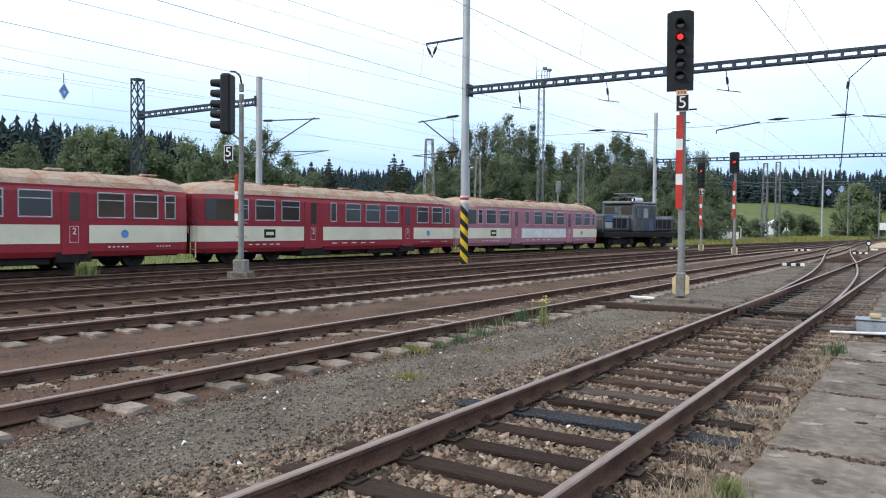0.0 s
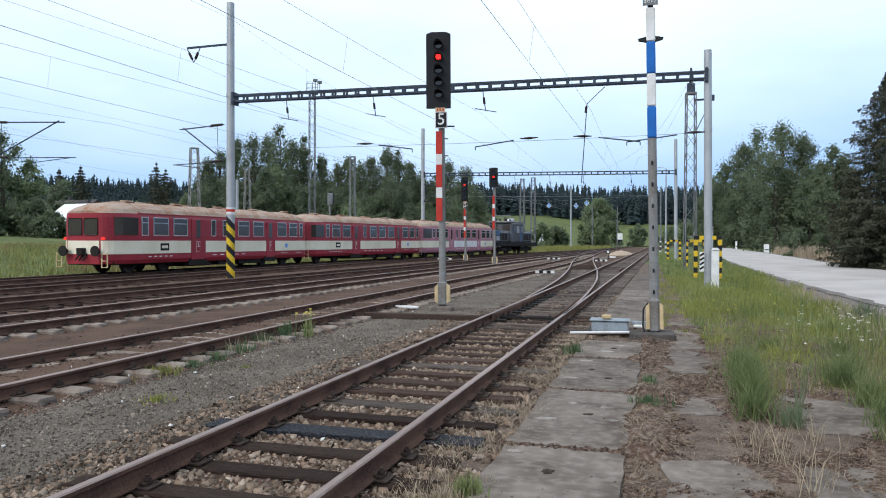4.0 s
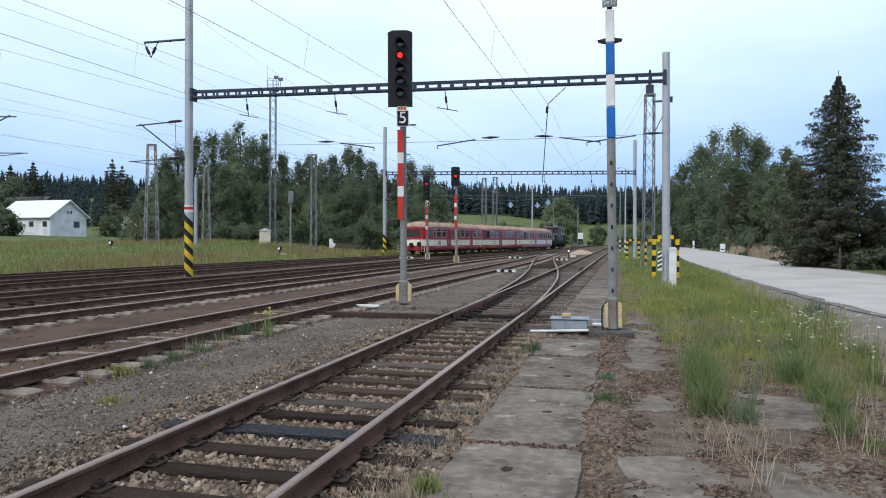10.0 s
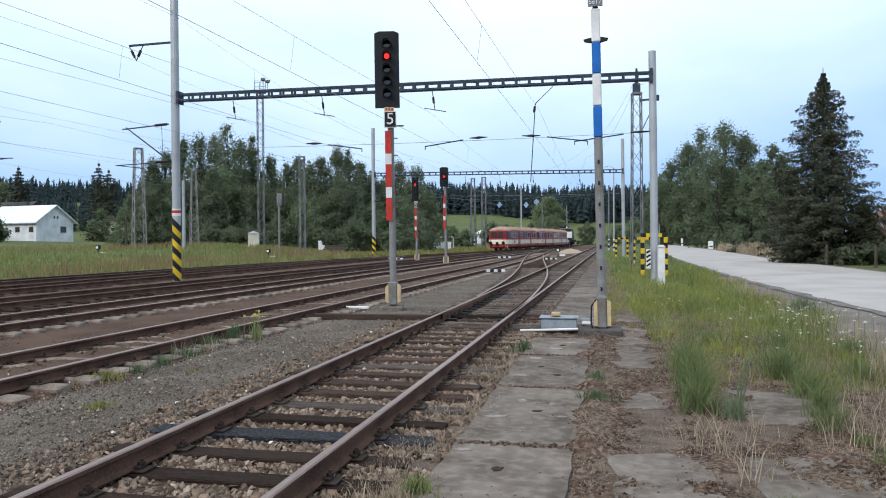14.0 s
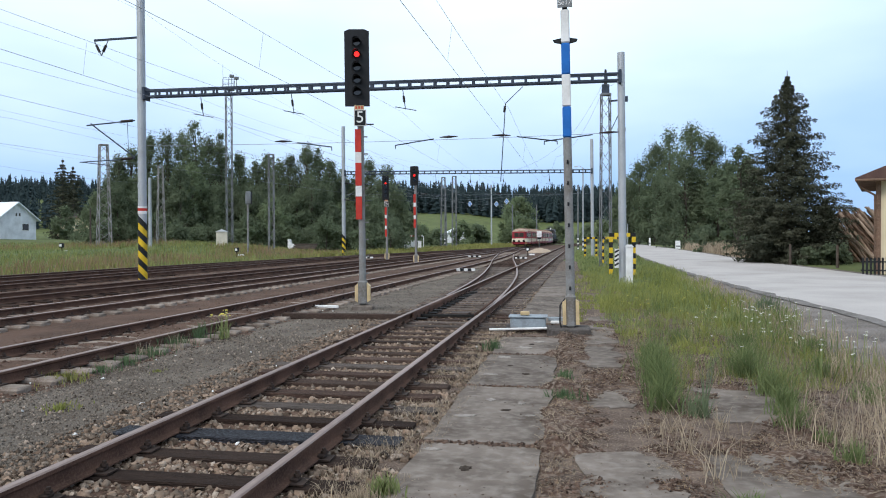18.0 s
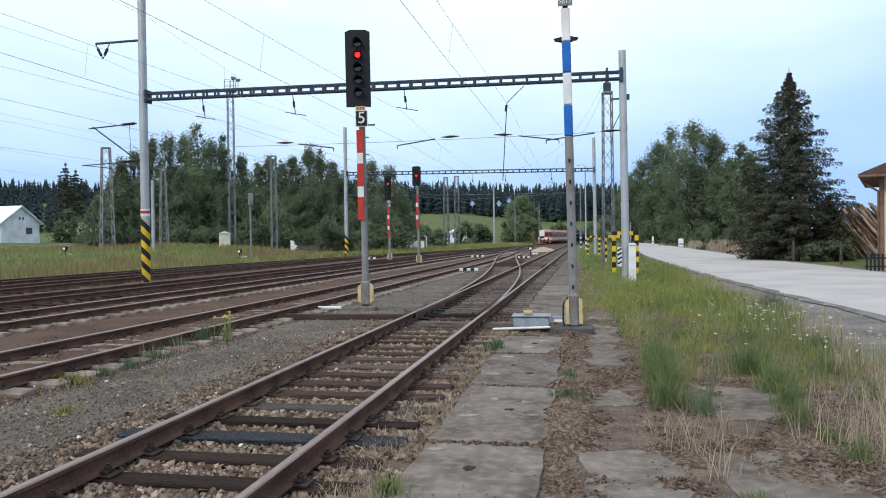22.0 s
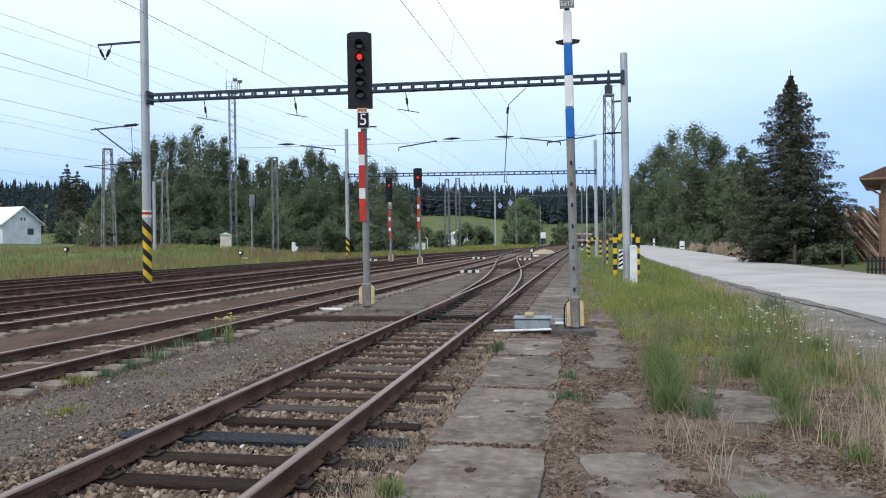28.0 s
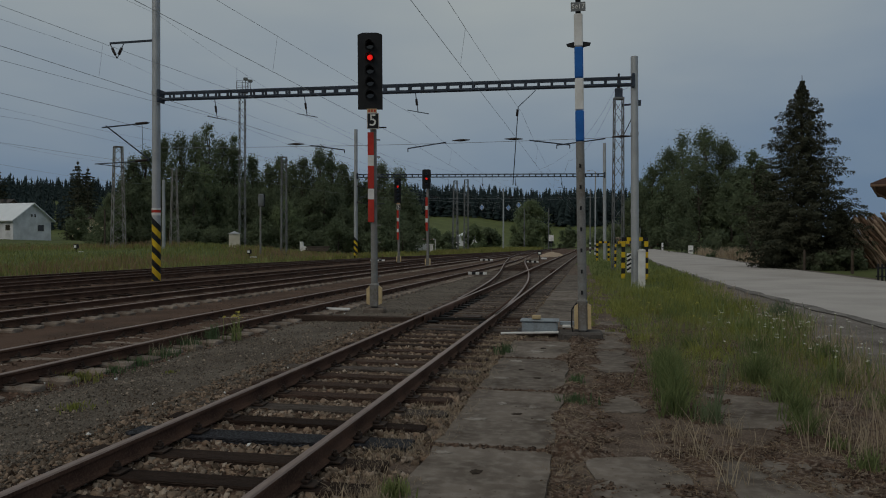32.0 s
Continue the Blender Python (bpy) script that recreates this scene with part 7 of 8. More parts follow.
def plank(x, y, z, rz, L, w, h, material, label, name="plank", cat="plank"):
    bm = bmesh.new()
    box(bm, 0, 0, h / 2, L, w, h, bevel=0.015)
    for v in bm.verts:
        v.co.z += 0.01 * noise.noise(v.co * 3)
    ob = part(name, bm, material)
    ob.matrix_basis = pose(x, y, z, 0, 0, rz)
    return tagged(ob, label, cat)


plank(-5.05, 16.0, -0.05, 2, 2.9, 0.2, 0.13, M_WOOD, "dark timber duct cover across the gravel", "timber_beam", "timber")
plank(-6.35, 18.2, -0.02, 4, 0.75, 0.09, 0.07, M_WHITE, "short white painted post lying on the gravel", "white_post", "post")


def point_lamp(x, y, z, label):
    """Small point indicator on a post."""
    t = thing("point_indicator", pose(x, y, z), label, "point indicator", "point indicators")
    bm = bmesh.new()
    rod(bm, (0, 0, 0), (0, 0, 0.5), 0.05, n=8)
    part("post", bm, M_STEEL_DARK, t)
    bm = bmesh.new()
    box(bm, 0, 0, 0.68, 0.34, 0.26, 0.36, bevel=0.03)
    part("lantern", bm, M_BLACK, t)
    bm = bmesh.new()
    box(bm, 0, -0.14, 0.68, 0.2, 0.01, 0.2)
    part("pane", bm, M_WHITE, t)
    bm = bmesh.new()
    box(bm, 0.4, 0, 0.2, 0.5, 0.2, 0.14, bevel=0.02)
    part("weight", bm, M_WHITE, t)


point_lamp(-42.0, 56.0, 0.55, "low point indicator in the meadow grass")
point_lamp(-29.5, 62.0, 0.1, "low point indicator beside the siding")
point_lamp(-4.9, 70.0, 0.0, "low point indicator beside the turnout")


# ---- buildings ----
def house(x, y, z, rz, w, L, h, ridge, wall, roof, label, windows=()):
    """A plain gabled house; its gable looks along -y."""
    t = thing("house", pose(x, y, z, 0, 0, rz), label, "house", "houses beyond the tracks")
    bm = bmesh.new()
    prism(bm, [(-w / 2, -0.8), (w / 2, -0.8), (w / 2, h), (0, ridge), (-w / 2, h)], 0, L)
    part("wall", bm, wall, t)
    for s in (-1, 1):
        bm = bmesh.new()
        e = 0.5
        dx, dz = w / 2 + e, h - (ridge - h) / (w / 2) * e
        prism(bm, [(0, ridge + 0.02), (s * dx, dz + 0.02), (s * dx, dz + 0.16), (0, ridge + 0.18)], -e, L + e)
        part("roof_side", bm, roof, t)
    for (u, zc, ww, hh, side) in windows:
        bm = bmesh.new()
        if side == "gable":
            box(bm, u, -0.01, zc, ww, 0.06, hh)
            fr = part("window_frame", bm, M_WHITE, t)
            bm = bmesh.new()
            box(bm, u, -0.03, zc, ww - 0.14, 0.06, hh - 0.14)
            part("pane", bm, M_GLASSCAR, fr)
        else:
            box(bm, w / 2 * side, u, zc, 0.06, ww, hh)
            fr = part("window_frame", bm, M_WHITE, t)
            bm = bmesh.new()
            box(bm, (w / 2 + 0.02) * side, u, zc, 0.06, ww - 0.14, hh - 0.14)
            part("pane", bm, M_GLASSCAR, fr)
    bm = bmesh.new()
    box(bm, 0.6, L * 0.6, ridge + 0.3, 0.6, 0.6, 1.2)
    part("chimney", bm, M_ROOFD, t)
    return t


house(-87.6, 106.4, 2.4, 79, 6.9, 12.0, 2.6, 5.1, M_WALLW, M_ROOFW, "white rendered house with a bright tin roof",
      [(1.5, 1.3, 1.25, 1.15, "gable"), (-0.15, 3.25, 0.38, 0.6, "gable"), (0.45, 3.25, 0.38, 0.6, "gable"), (1.1, 1.3, 1.1, 1.0, -1), (4.2, 1.3, 1.1, 1.0, -1), (8.0, 1.3, 1.1, 1.0, -1)])
house(-99.5, 116.0, 3.0, 79, 7, 13, 3.4, 5.7, M_LOG, M_ROOFD, "dark-roofed barn behind the white house", [])
house(-100.0, 138.0, 3.2, 50, 4.6, 5.5, 1.8, 3.0, M_STUCCO, M_ROOFB, "small ochre shed with a brown roof among trees", [(0.0, 1.0, 0.8, 0.8, "gable")])
house(-32.0, 198.0, 1.3, 20, 4, 6, 2.0, 3.0, M_WALLW, M_ROOFW, "small white shed beyond the crossing", [])


M_HUT = mat("pale_cream_render", (0.62, 0.57, 0.47), 0.9, 0, (0.5, 0.45, 0.36), (0.7, 0.65, 0.55), 1.2, 30, 0.1, 0.4)


def hut():
    t = thing("relay_hut", pose(-37.9, 76.1, 0.95, 0, 0, 24) @ Matrix.Diagonal((0.75, 0.8, 0.82, 1)), "small white flat-roofed relay hut", "hut")
    bm = bmesh.new()
    box(bm, 0, 0, 0.85, 1.5, 1.4, 2.1, bevel=0.03)
    part("wall", bm, M_HUT, t)
    bm = bmesh.new()
    prism(bm, [(-0.9, 1.88), (0.9, 1.88), (0, 2.2)], -0.85, 0.85)
    part("roof", bm, M_WALLW, t)
    bm = bmesh.new()
    box(bm, 0.25, 0.71, 0.75, 0.7, 0.04, 1.6)
    part("door", bm, M_LATTICE, t)


hut()


def sand_patch():
    bm = bmesh.new()
    rows = []
    for j in range(10):
        u = j / 9
        rows.append([bm.verts.new((math.cos(2 * math.pi * k / 20) * 1.6 * (1 - u) * (1 + 0.15 * math.sin(k * 2.3)), math.sin(2 * math.pi * k / 20) * 7 * (1 - u), -0.08 + 0.55 * u ** 0.7 + 0.04 * math.sin(k * 3 + j))) for k in range(20)])
    for a, b in zip(rows, rows[1:]):
        for k in range(20):
            bm.faces.new((a[k], a[(k + 1) % 20], b[(k + 1) % 20], b[k]))
    ob = part("sand_patch", bm, M_SAND, smooth=True)
    ob.matrix_basis = pose(-5.2, 96, 0.0, 0, 0, 0)
    tagged(ob, "low heap of pale sand between the diverging tracks", "sand")


M_SAND = mat("pale_sand", (0.42, 0.32, 0.23), 0.95, 0, (0.3, 0.22, 0.155), (0.5, 0.4, 0.3), 2, 30, 0.4, 0.4)
sand_patch()


def timber_stack():
    t = thing("timber_stack", pose(-31.0, 82.3, 0.55, 0, 0, 22), "low stack of dark old sleepers at the thicket edge", "timber stack")
    for k in range(3):
        for j in range(4 - k):
            bm = bmesh.new()
            box(bm, 0.1 * k, -0.4 + j * 0.28 + k * 0.14, 0.1 + k * 0.2, 2.6, 0.25, 0.18, bevel=0.015)
            part("timber", bm, M_BARK, t)
    b = thing("concrete_block", pose(-32.6, 82.6, 0.55, 0, 0, 10), "white painted concrete block beside the old timbers", "block")
    bm = bmesh.new()
    prism(bm, [(-0.4, 0), (0.4, 0), (0.4, 0.5), (-0.05, 0.6), (-0.1, 1.1), (-0.4, 1.1)], -0.3, 0.3)
    part("block", bm, M_WHITE, b)


timber_stack()


def station_house():
    """The corner of the house beside the road."""
    t = thing("roadside_house", pose(13.95, 39.8, -0.1, 0, 0, -20), "ochre stucco house with a brown roof and wooden trim", "house")
    bm = bmesh.new()
    box(bm, 5.0, 4.5, 2.3, 10, 9, 4.6)
    part("wall", bm, M_STUCCO, t)
    bm = bmesh.new()
    prism(bm, [(-0.95, 4.50), (10.95, 4.50), (10.95, 4.62), (5.0, 7.1), (-0.95, 4.62)], -0.8, 9.8)
    part("roof", bm, M_ROOFB, t)
    bm = bmesh.new()
    box(bm, 0.02, -0.03, 2.25, 0.22, 0.08, 4.5)
    box(bm, 0.45, -0.03, 2.25, 0.1, 0.06, 4.5)
    part("corner_boards", bm, M_LOG, t, "brown wooden corner boards")
    bm = bmesh.new()
    rod(bm, (-0.12, -0.14, 0.2), (-0.12, -0.14, 3.8), 0.05, n=8)
    rod(bm, (-0.12, -0.14, 3.8), (-0.75, -0.5, 4.2), 0.05, n=8)
    rod(bm, (-0.75, -0.5, 4.2), (-0.78, -0.55, 4.5), 0.05, n=8)
    part("downpipe", bm, M_LOG, t)
    bm = bmesh.new()
    rod(bm, (-0.95, -0.85, 4.5), (10.9, -0.85, 4.5), 0.06, n=8)
    part("gutter", bm, M_LOG, t)
    for u in (1.35, 3.6, 6.0, 8.2):
        for z in (1.5, 3.4):
            bm = bmesh.new()
            box(bm, u, -0.02, z, 1.05, 0.1, 1.2 if z > 2 else 1.5)
            fr = part("window_frame", bm, M_LOG, t)
            bm = bmesh.new()
            box(bm, u, -0.05, z, 0.85, 0.08, 1.0 if z > 2 else 1.3)
            part("pane", bm, M_GLASSCAR, fr)
    f = thing("picket_fence", pose(12.9, 38.6, -0.1, 0, 0, -20), "low dark wooden picket fence before the house", "fence")
    for k in range(26):
        bm = bmesh.new()
        box(bm, k * 0.16, 0, 0.42, 0.09, 0.025, 0.85)
        part("picket", bm, M_BLACK, f)
    for z in (0.25, 0.65):
        bm = bmesh.new()
        box(bm, 2.0, 0.03, z, 4.2, 0.03, 0.07)
        part("rail", bm, M_BLACK, f)


station_house()


M_PEELED = mat("peeled_log", (0.36, 0.27, 0.2), 0.85, 0, (0.22, 0.14, 0.095), (0.48, 0.4, 0.32), 2, 14, 0.4, 0.5, vary=0.3)


def log_pile():
    rnd = random.Random(5)
    t = thing("log_pile", pose(19.3, 57.3, -0.1, 0, 0, -18), "tall pile of barked and peeled logs lying at a slant", "log pile")
    for row in range(6):
        for k in range(22):
            r = rnd.uniform(0.06, 0.11)
            ln = rnd.uniform(3.2, 4.2)
            tilt = radians(rnd.uniform(46, 60))
            a = Vector((-2.6 + k * 0.24 + rnd.uniform(-0.1, 0.1), -0.9 + row * 0.42, 3.6 - abs(k - 11) * 0.03 + rnd.uniform(-0.5, 0.35)))
            b = a + Vector((math.cos(tilt), rnd.uniform(-0.08, 0.08), -math.sin(tilt))) * ln
            if b.z < 0.12:
                b = a.lerp(b, (a.z - 0.12) / (a.z - b.z))
            bm = bmesh.new()
            rod(bm, a, b, r, r * 0.9, 9)
            for f in bm.faces:
                if len(f.verts) > 4:
                    f.material_index = 1
            part("log", bm, [M_LOG if rnd.random() < 0.45 else M_PEELED, M_LOGEND], t)


log_pile()


# ---- far small things ----
def pole_thing(name, x, y, z, h, r, material, label, cat, stripes=False, arm=0.0):
    t = thing(name, pose(x, y, z), label, cat, "far poles")
    bm = bmesh.new()
    rod(bm, (0, 0, 0), (0, 0, h), r, r * 0.8, 8)
    part("pole", bm, material, t)
    if arm:
        bm = bmesh.new()
        rod(bm, (0, 0, h), (arm * 0.5, 0, h + 0.25), 0.03, n=6)
        rod(bm, (arm * 0.5, 0, h + 0.25), (arm, 0, h + 0.2), 0.03, n=6)
        box(bm, arm, 0, h + 0.15, 0.4, 0.15, 0.1)
        part("lamp_head", bm, material, t)
    if stripes:
        for i in range(5):
            bm = bmesh.new()
            rod(bm, (0, 0, 0.2 + i * 0.34), (0, 0, 0.37 + i * 0.34), r * 1.15, n=8)
            part("painted_band", bm, M_BLACK if i % 2 else M_WHITE, t)
    return t


pole_thing("wooden_pole", -17.5, 149, -0.1, 12.2, 0.16, M_GALV, "plain grey pole before the far tree", "pole")
pole_thing("street_lamp", 0.1, 100, -0.1, 10.8, 0.10, M_GALV, "slim street lamp beside the far track", "street lamp", True, -0.9)
pole_thing("wooden_pole", -0.6, 112, -0.1, 9.4, 0.12, M_LATTICE, "dark pole beside the far track", "pole", True)
pole_thing("wooden_pole", -39.4, 64.8, 0.6, 6.8, 0.17, M_GALV, "white concrete post in the meadow", "pole")
pole_thing("wooden_pole", -52.0, 74.0, 0.9, 4.2, 0.10, M_BARK, "old wooden post in the meadow", "pole")
pole_thing("street_lamp", 5.4, 95, -0.1, 3.5, 0.05, M_GALV, "small lamp post beside the road", "street lamp")
pole_thing("wooden_pole", -23.5, 131, -0.1, 8.8, 0.14, M_LATTICE, "dark twin pole beyond the tracks", "pole", True)
pole_thing("wooden_pole", -16.0, 178, -0.1, 9.6, 0.16, M_LATTICE, "grey mast by the crossing", "pole")
pole_thing("wooden_pole", -10.5, 180, -0.1, 9.6, 0.16, M_LATTICE, "grey mast by the crossing", "pole")


def road_post(x, y, z, h, w, label):
    t = thing("road_marker", pose(x, y, z), label, "road marker", "road markers")
    bm = bmesh.new()
    box(bm, 0, 0, h / 2, w, 0.12, h, bevel=0.02)
    part("post", bm, M_WHITE, t)
    bm = bmesh.new()
    box(bm, 0, -0.065, h * 0.35, w * 0.8, 0.01, h * 0.12)
    part("dark_band", bm, M_BLACK, t)


pole_thing("wooden_post", 12.95, 51.5, -0.1, 1.35, 0.09, M_BARK, "short weathered wooden post at the roadside", "post")
pole_thing("wooden_post", 14.6, 47.8, -0.1, 1.35, 0.09, M_BARK, "short weathered wooden post at the roadside", "post")
road_post(14.5, 172, -0.1, 1.7, 0.4, "white marker post beside the road")
road_post(14.7, 124, -0.1, 1.3, 0.75, "white board on the bend of the road")


def back_signal():
    t = thing("shunting_signal", pose(-31.3, 68.2, 0.2, 0, 0, 24), "small dark signal seen from behind in the meadow", "railway signal", "colour light signals")
    bm = bmesh.new()
    rod(bm, (0, 0, 0), (0, 0, 5.0), 0.09, n=8)
    part("pole", bm, M_POLE, t)
    bm = bmesh.new()
    box(bm, 0.05, 0, 5.4, 0.55, 0.3, 1.25, bevel=0.1)
    part("signal_head", bm, M_LATTICE, t)
    bm = bmesh.new()
    box(bm, 0.28, 0.1, 5.4, 0.25, 0.3, 1.2, bevel=0.05)
    part("hood", bm, M_BLACK, t)


back_signal()


def crossing_gear():
    """White cabinets and a striped bar at the crossing beyond the yard."""
    t = thing("loading_gauge", pose(-24.2, 107.3, -0.1, 0, 0, 13), "frame with a red and white striped top bar", "frame")
    for i in range(14):
        bm = bmesh.new()
        box(bm, -1.7 + i * 0.25, 0, 2.15, 0.24, 0.1, 0.14)
        part("bar_block", bm, M_WHITE if i % 2 else M_RED, t)
    for x in (-1.75, 1.75):
        bm = bmesh.new()
        box(bm, x, 0, 1.05, 0.1, 0.1, 2.1)
        part("post", bm, M_WHITE, t)
    c = thing("relay_cabinet", pose(-23.9, 105.0, -0.1, 0, 0, 13), "white relay cabinet by the track", "cabinet")
    bm = bmesh.new()
    box(bm, 0, 0, 0.75, 1.7, 0.9, 1.5, bevel=0.03)
    part("body", bm, M_WHITE, c)
    bm = bmesh.new()
    box(bm, 0, 0, 1.53, 1.8, 1.0, 0.08)
    part("lid", bm, M_LATTICE, c)
    c = thing("relay_cabinet", pose(-21.4, 100.0, -0.1, 0, 0, 13), "narrow white cabinet with a cap by the track", "cabinet")
    bm = bmesh.new()
    box(bm, 0, 0, 0.7, 0.45, 0.4, 1.4, bevel=0.02)
    part("body", bm, M_WHITE, c)
    bm = bmesh.new()
    box(bm, 0, 0, 1.42, 0.6, 0.5, 0.1, bevel=0.02)
    part("cap", bm, M_WHITE, c)
    v = thing("van", pose(-17.7, 204, 0.0, 0, 0, 70), "white van parked beyond the crossing", "van")
    bm = bmesh.new()
    prism(bm, [(-2.4, 0.4), (2.4, 0.4), (2.4, 1.0), (1.7, 1.15), (1.2, 1.9), (-2.2, 1.95), (-2.4, 1.7)], -0.9, 0.9)
    part("body", bm, M_WHITE, v)
    bm = bmesh.new()
    prism(bm, [(1.1, 1.2), (1.55, 1.2), (1.15, 1.8), (-1.9, 1.8), (-1.9, 1.2)], -0.91, 0.91)
    part("windows", bm, M_GLASSCAR, v)
    for x in (-1.5, 1.5):
        for s in (-1, 1):
            bm = bmesh.new()
            rod(bm, (x, s * 0.72, 0.33), (x, s * 0.92, 0.33), 0.33, n=14)
            part("wheel", bm, M_UNDER, v)
    sg = thing("line_sign", pose(-7.7, 140, -0.1), "white board with a dark panel on a post beside the line", "sign")
    bm = bmesh.new()
    rod(bm, (0, 0, 0), (0, 0, 2.0), 0.06, n=8)
    part("post", bm, M_LATTICE, sg)
    bm = bmesh.new()
    box(bm, 0, -0.05, 2.5, 0.9, 0.05, 1.1)
    part("board", bm, M_WHITE, sg)
    bm = bmesh.new()
    box(bm, 0, -0.09, 1.75, 0.7, 0.05, 0.35)
    part("dark_panel", bm, M_BLACK, sg)


crossing_gear()

# ---- loose stones and plants at the near ground ----
CUBE = np.array([(-1, -1, -1), (1, -1, -1), (1, 1, -1), (-1, 1, -1), (-1, -1, 1), (1, -1, 1), (1, 1, 1), (-1, 1, 1)], dtype=float) * 0.5
CUBE_F = np.array([(4, 5, 6, 7), (0, 1, 5, 4), (1, 2, 6, 5), (2, 3, 7, 6), (3, 0, 4, 7)])


def stones(name, xs, ys, zs, sizes, material, rng, label):
    """Angular stones as one mass: jittered, turned six-sided lumps."""
    n = len(xs)
    v = np.repeat(CUBE[None], n, 0) + rng.uniform(-0.24, 0.24, (n, 8, 3))
    v *= np.stack([rng.uniform(0.7, 1.25, n), rng.uniform(0.6, 1.1, n), rng.uniform(0.45, 0.8, n)], 1)[:, None]
    q = rng.normal(size=(n, 4)) * np.array([1.2, 0.45, 0.45, 1.0])
    q /= np.linalg.norm(q, axis=1, keepdims=True)
    w, x, y, z = q.T
    R = np.stack([np.stack([1 - 2 * (y * y + z * z), 2 * (x * y - w * z), 2 * (x * z + w * y)], 1),
                  np.stack([2 * (x * y + w * z), 1 - 2 * (x * x + z * z), 2 * (y * z - w * x)], 1),
                  np.stack([2 * (x * z - w * y), 2 * (y * z + w * x), 1 - 2 * (x * x + y * y)], 1)], 1)
    v = np.einsum("nij,nkj->nki", R, v) * sizes[:, None, None]
    v += np.stack([xs, ys, zs], 1)[:, None]
    f = (np.arange(n)[:, None, None] * 8 + CUBE_F[None]).reshape(-1)
    me = bpy.data.meshes.new(name)
    me.vertices.add(n * 8)
    me.vertices.foreach_set("co", v.reshape(-1).astype(np.float32))
    me.loops.add(n * 20)
    me.loops.foreach_set("vertex_index", f.astype(np.int32))
    me.polygons.add(n * 5)
    me.polygons.foreach_set("loop_start", np.arange(0, n * 20, 4, dtype=np.int32))
    me.polygons.foreach_set("loop_total", np.full(n * 5, 4, dtype=np.int32))
    me.materials.append(material)
    me.update(calc_edges=True)
    return tagged(new(name, me), label, "gravel", kind="stuff")


rs = np.random.default_rng(21)


def scatter(n, x0, x1, y0, y1, power=1.6):
    xs = rs.uniform(x0, x1, n)
    ys = y0 + (y1 - y0) * rs.uniform(0, 1, n) ** power
    return xs, ys


def bed(n, x0, x1, y0, y1, s0, s1, material, label, power=1.6, lift=0.0, skip=None):
    xs, ys = scatter(n, x0, x1, y0, y1, power)
    if skip is not None:
        k = np.array([not skip(a, b) for a, b in zip(xs, ys)])
        xs, ys = xs[k], ys[k]
    zs = np.array([yard_z(a, b) for a, b in zip(xs, ys)]) + lift
    sz = s0 + (s1 - s0) * rs.uniform(0, 1, len(xs)) ** 3
    return stones("gravel", xs, ys, zs, sz, material, rs, label)


def off_sleeper(a, b):
    k = ((b + 5.26) / 0.607) % 1.0
    return k < 0.2 or k > 0.8


bed(19000, -4.2, -1.25, 2.6, 14, 0.018, 0.064, M_STONE, "coarse brown-grey ballast stones round the timber sleepers", 1.4, 0.0, off_sleeper)
bed(5000, -4.3, -1.25, 12, 40, 0.03, 0.07, M_STONE, "coarse brown-grey ballast stones farther along the track", 1.3, 0.0, off_sleeper)
bed(30000, -6.4, -3.95, 2.6, 13, 0.005, 0.023, M_GRIT, "fine grey gravel of the walkway between tracks", 1.5, 0.004)
bed(5000, -6.6, -4.0, 12, 45, 0.012, 0.032, M_GRIT, "fine grey gravel of the walkway farther along", 1.5, 0.004)
bed(8000, -9.4, -6.3, 2.5, 24, 0.012, 0.045, M_RUST_STONE, "rusty ballast stones between concrete sleepers", 1.4, -0.002)
bed(6000, -18, -8.9, 4, 40, 0.012, 0.036, M_RUST_STONE, "rusty fine ballast across the yard", 1.3, -0.002)
bed(4000, -1.6, 1.6, 2.6, 16, 0.005, 0.018, M_GRIT, "grit and crumbs on the soil path", 1.4, 0.012)
bed(1500, -6.4, -3.95, 2.6, 16, 0.010, 0.032, M_PALE_STONE, "paler stones in the walkway gravel", 1.5, 0.008)
bed(4500, -4.2, -1.4, 2.6, 14, 0.018, 0.052, M_PALE_STONE, "paler stones in the ballast", 1.4, 0.006, off_sleeper)
bed(3200, -4.6, -3.95, 2.6, 16, 0.018, 0.05, M_STONE, "coarse brown ballast along the rail", 1.5, 0.006)
bed(3600, -6.9, -6.1, 2.6, 18, 0.014, 0.042, M_RUST_STONE, "coarse brown ballast along the sleeper ends", 1.5, 0.0)
# pale limestone chips
xs, ys = scatter(60, -7.5, -1.4, 3, 18, 1.5)
stones("pale_chips", xs, ys, np.array([yard_z(a, b) for a, b in zip(xs, ys)]) + 0.01, rs.uniform(0.015, 0.04, 60), M_WHITE, rs, "few pale limestone chips on the gravel")

# moss and dead grass clods on the soil
M_CLOD = mat("brown_moss_clod", (0.105, 0.066, 0.048), 0.95, 0, (0.04, 0.025, 0.019), (0.19, 0.135, 0.10), 4, 40, 0.6, 0.4, vary=0.6, obj=False, island=True, alt=(0.2, 0.15, 0.115))
M_MOSS = mat("dry_brown_moss", (0.105, 0.068, 0.05), 0.97, 0, (0.03, 0.018, 0.013), (0.33, 0.27, 0.22), 4.0, 24, 1.0, 0.7, obj=False, spec=0.05)


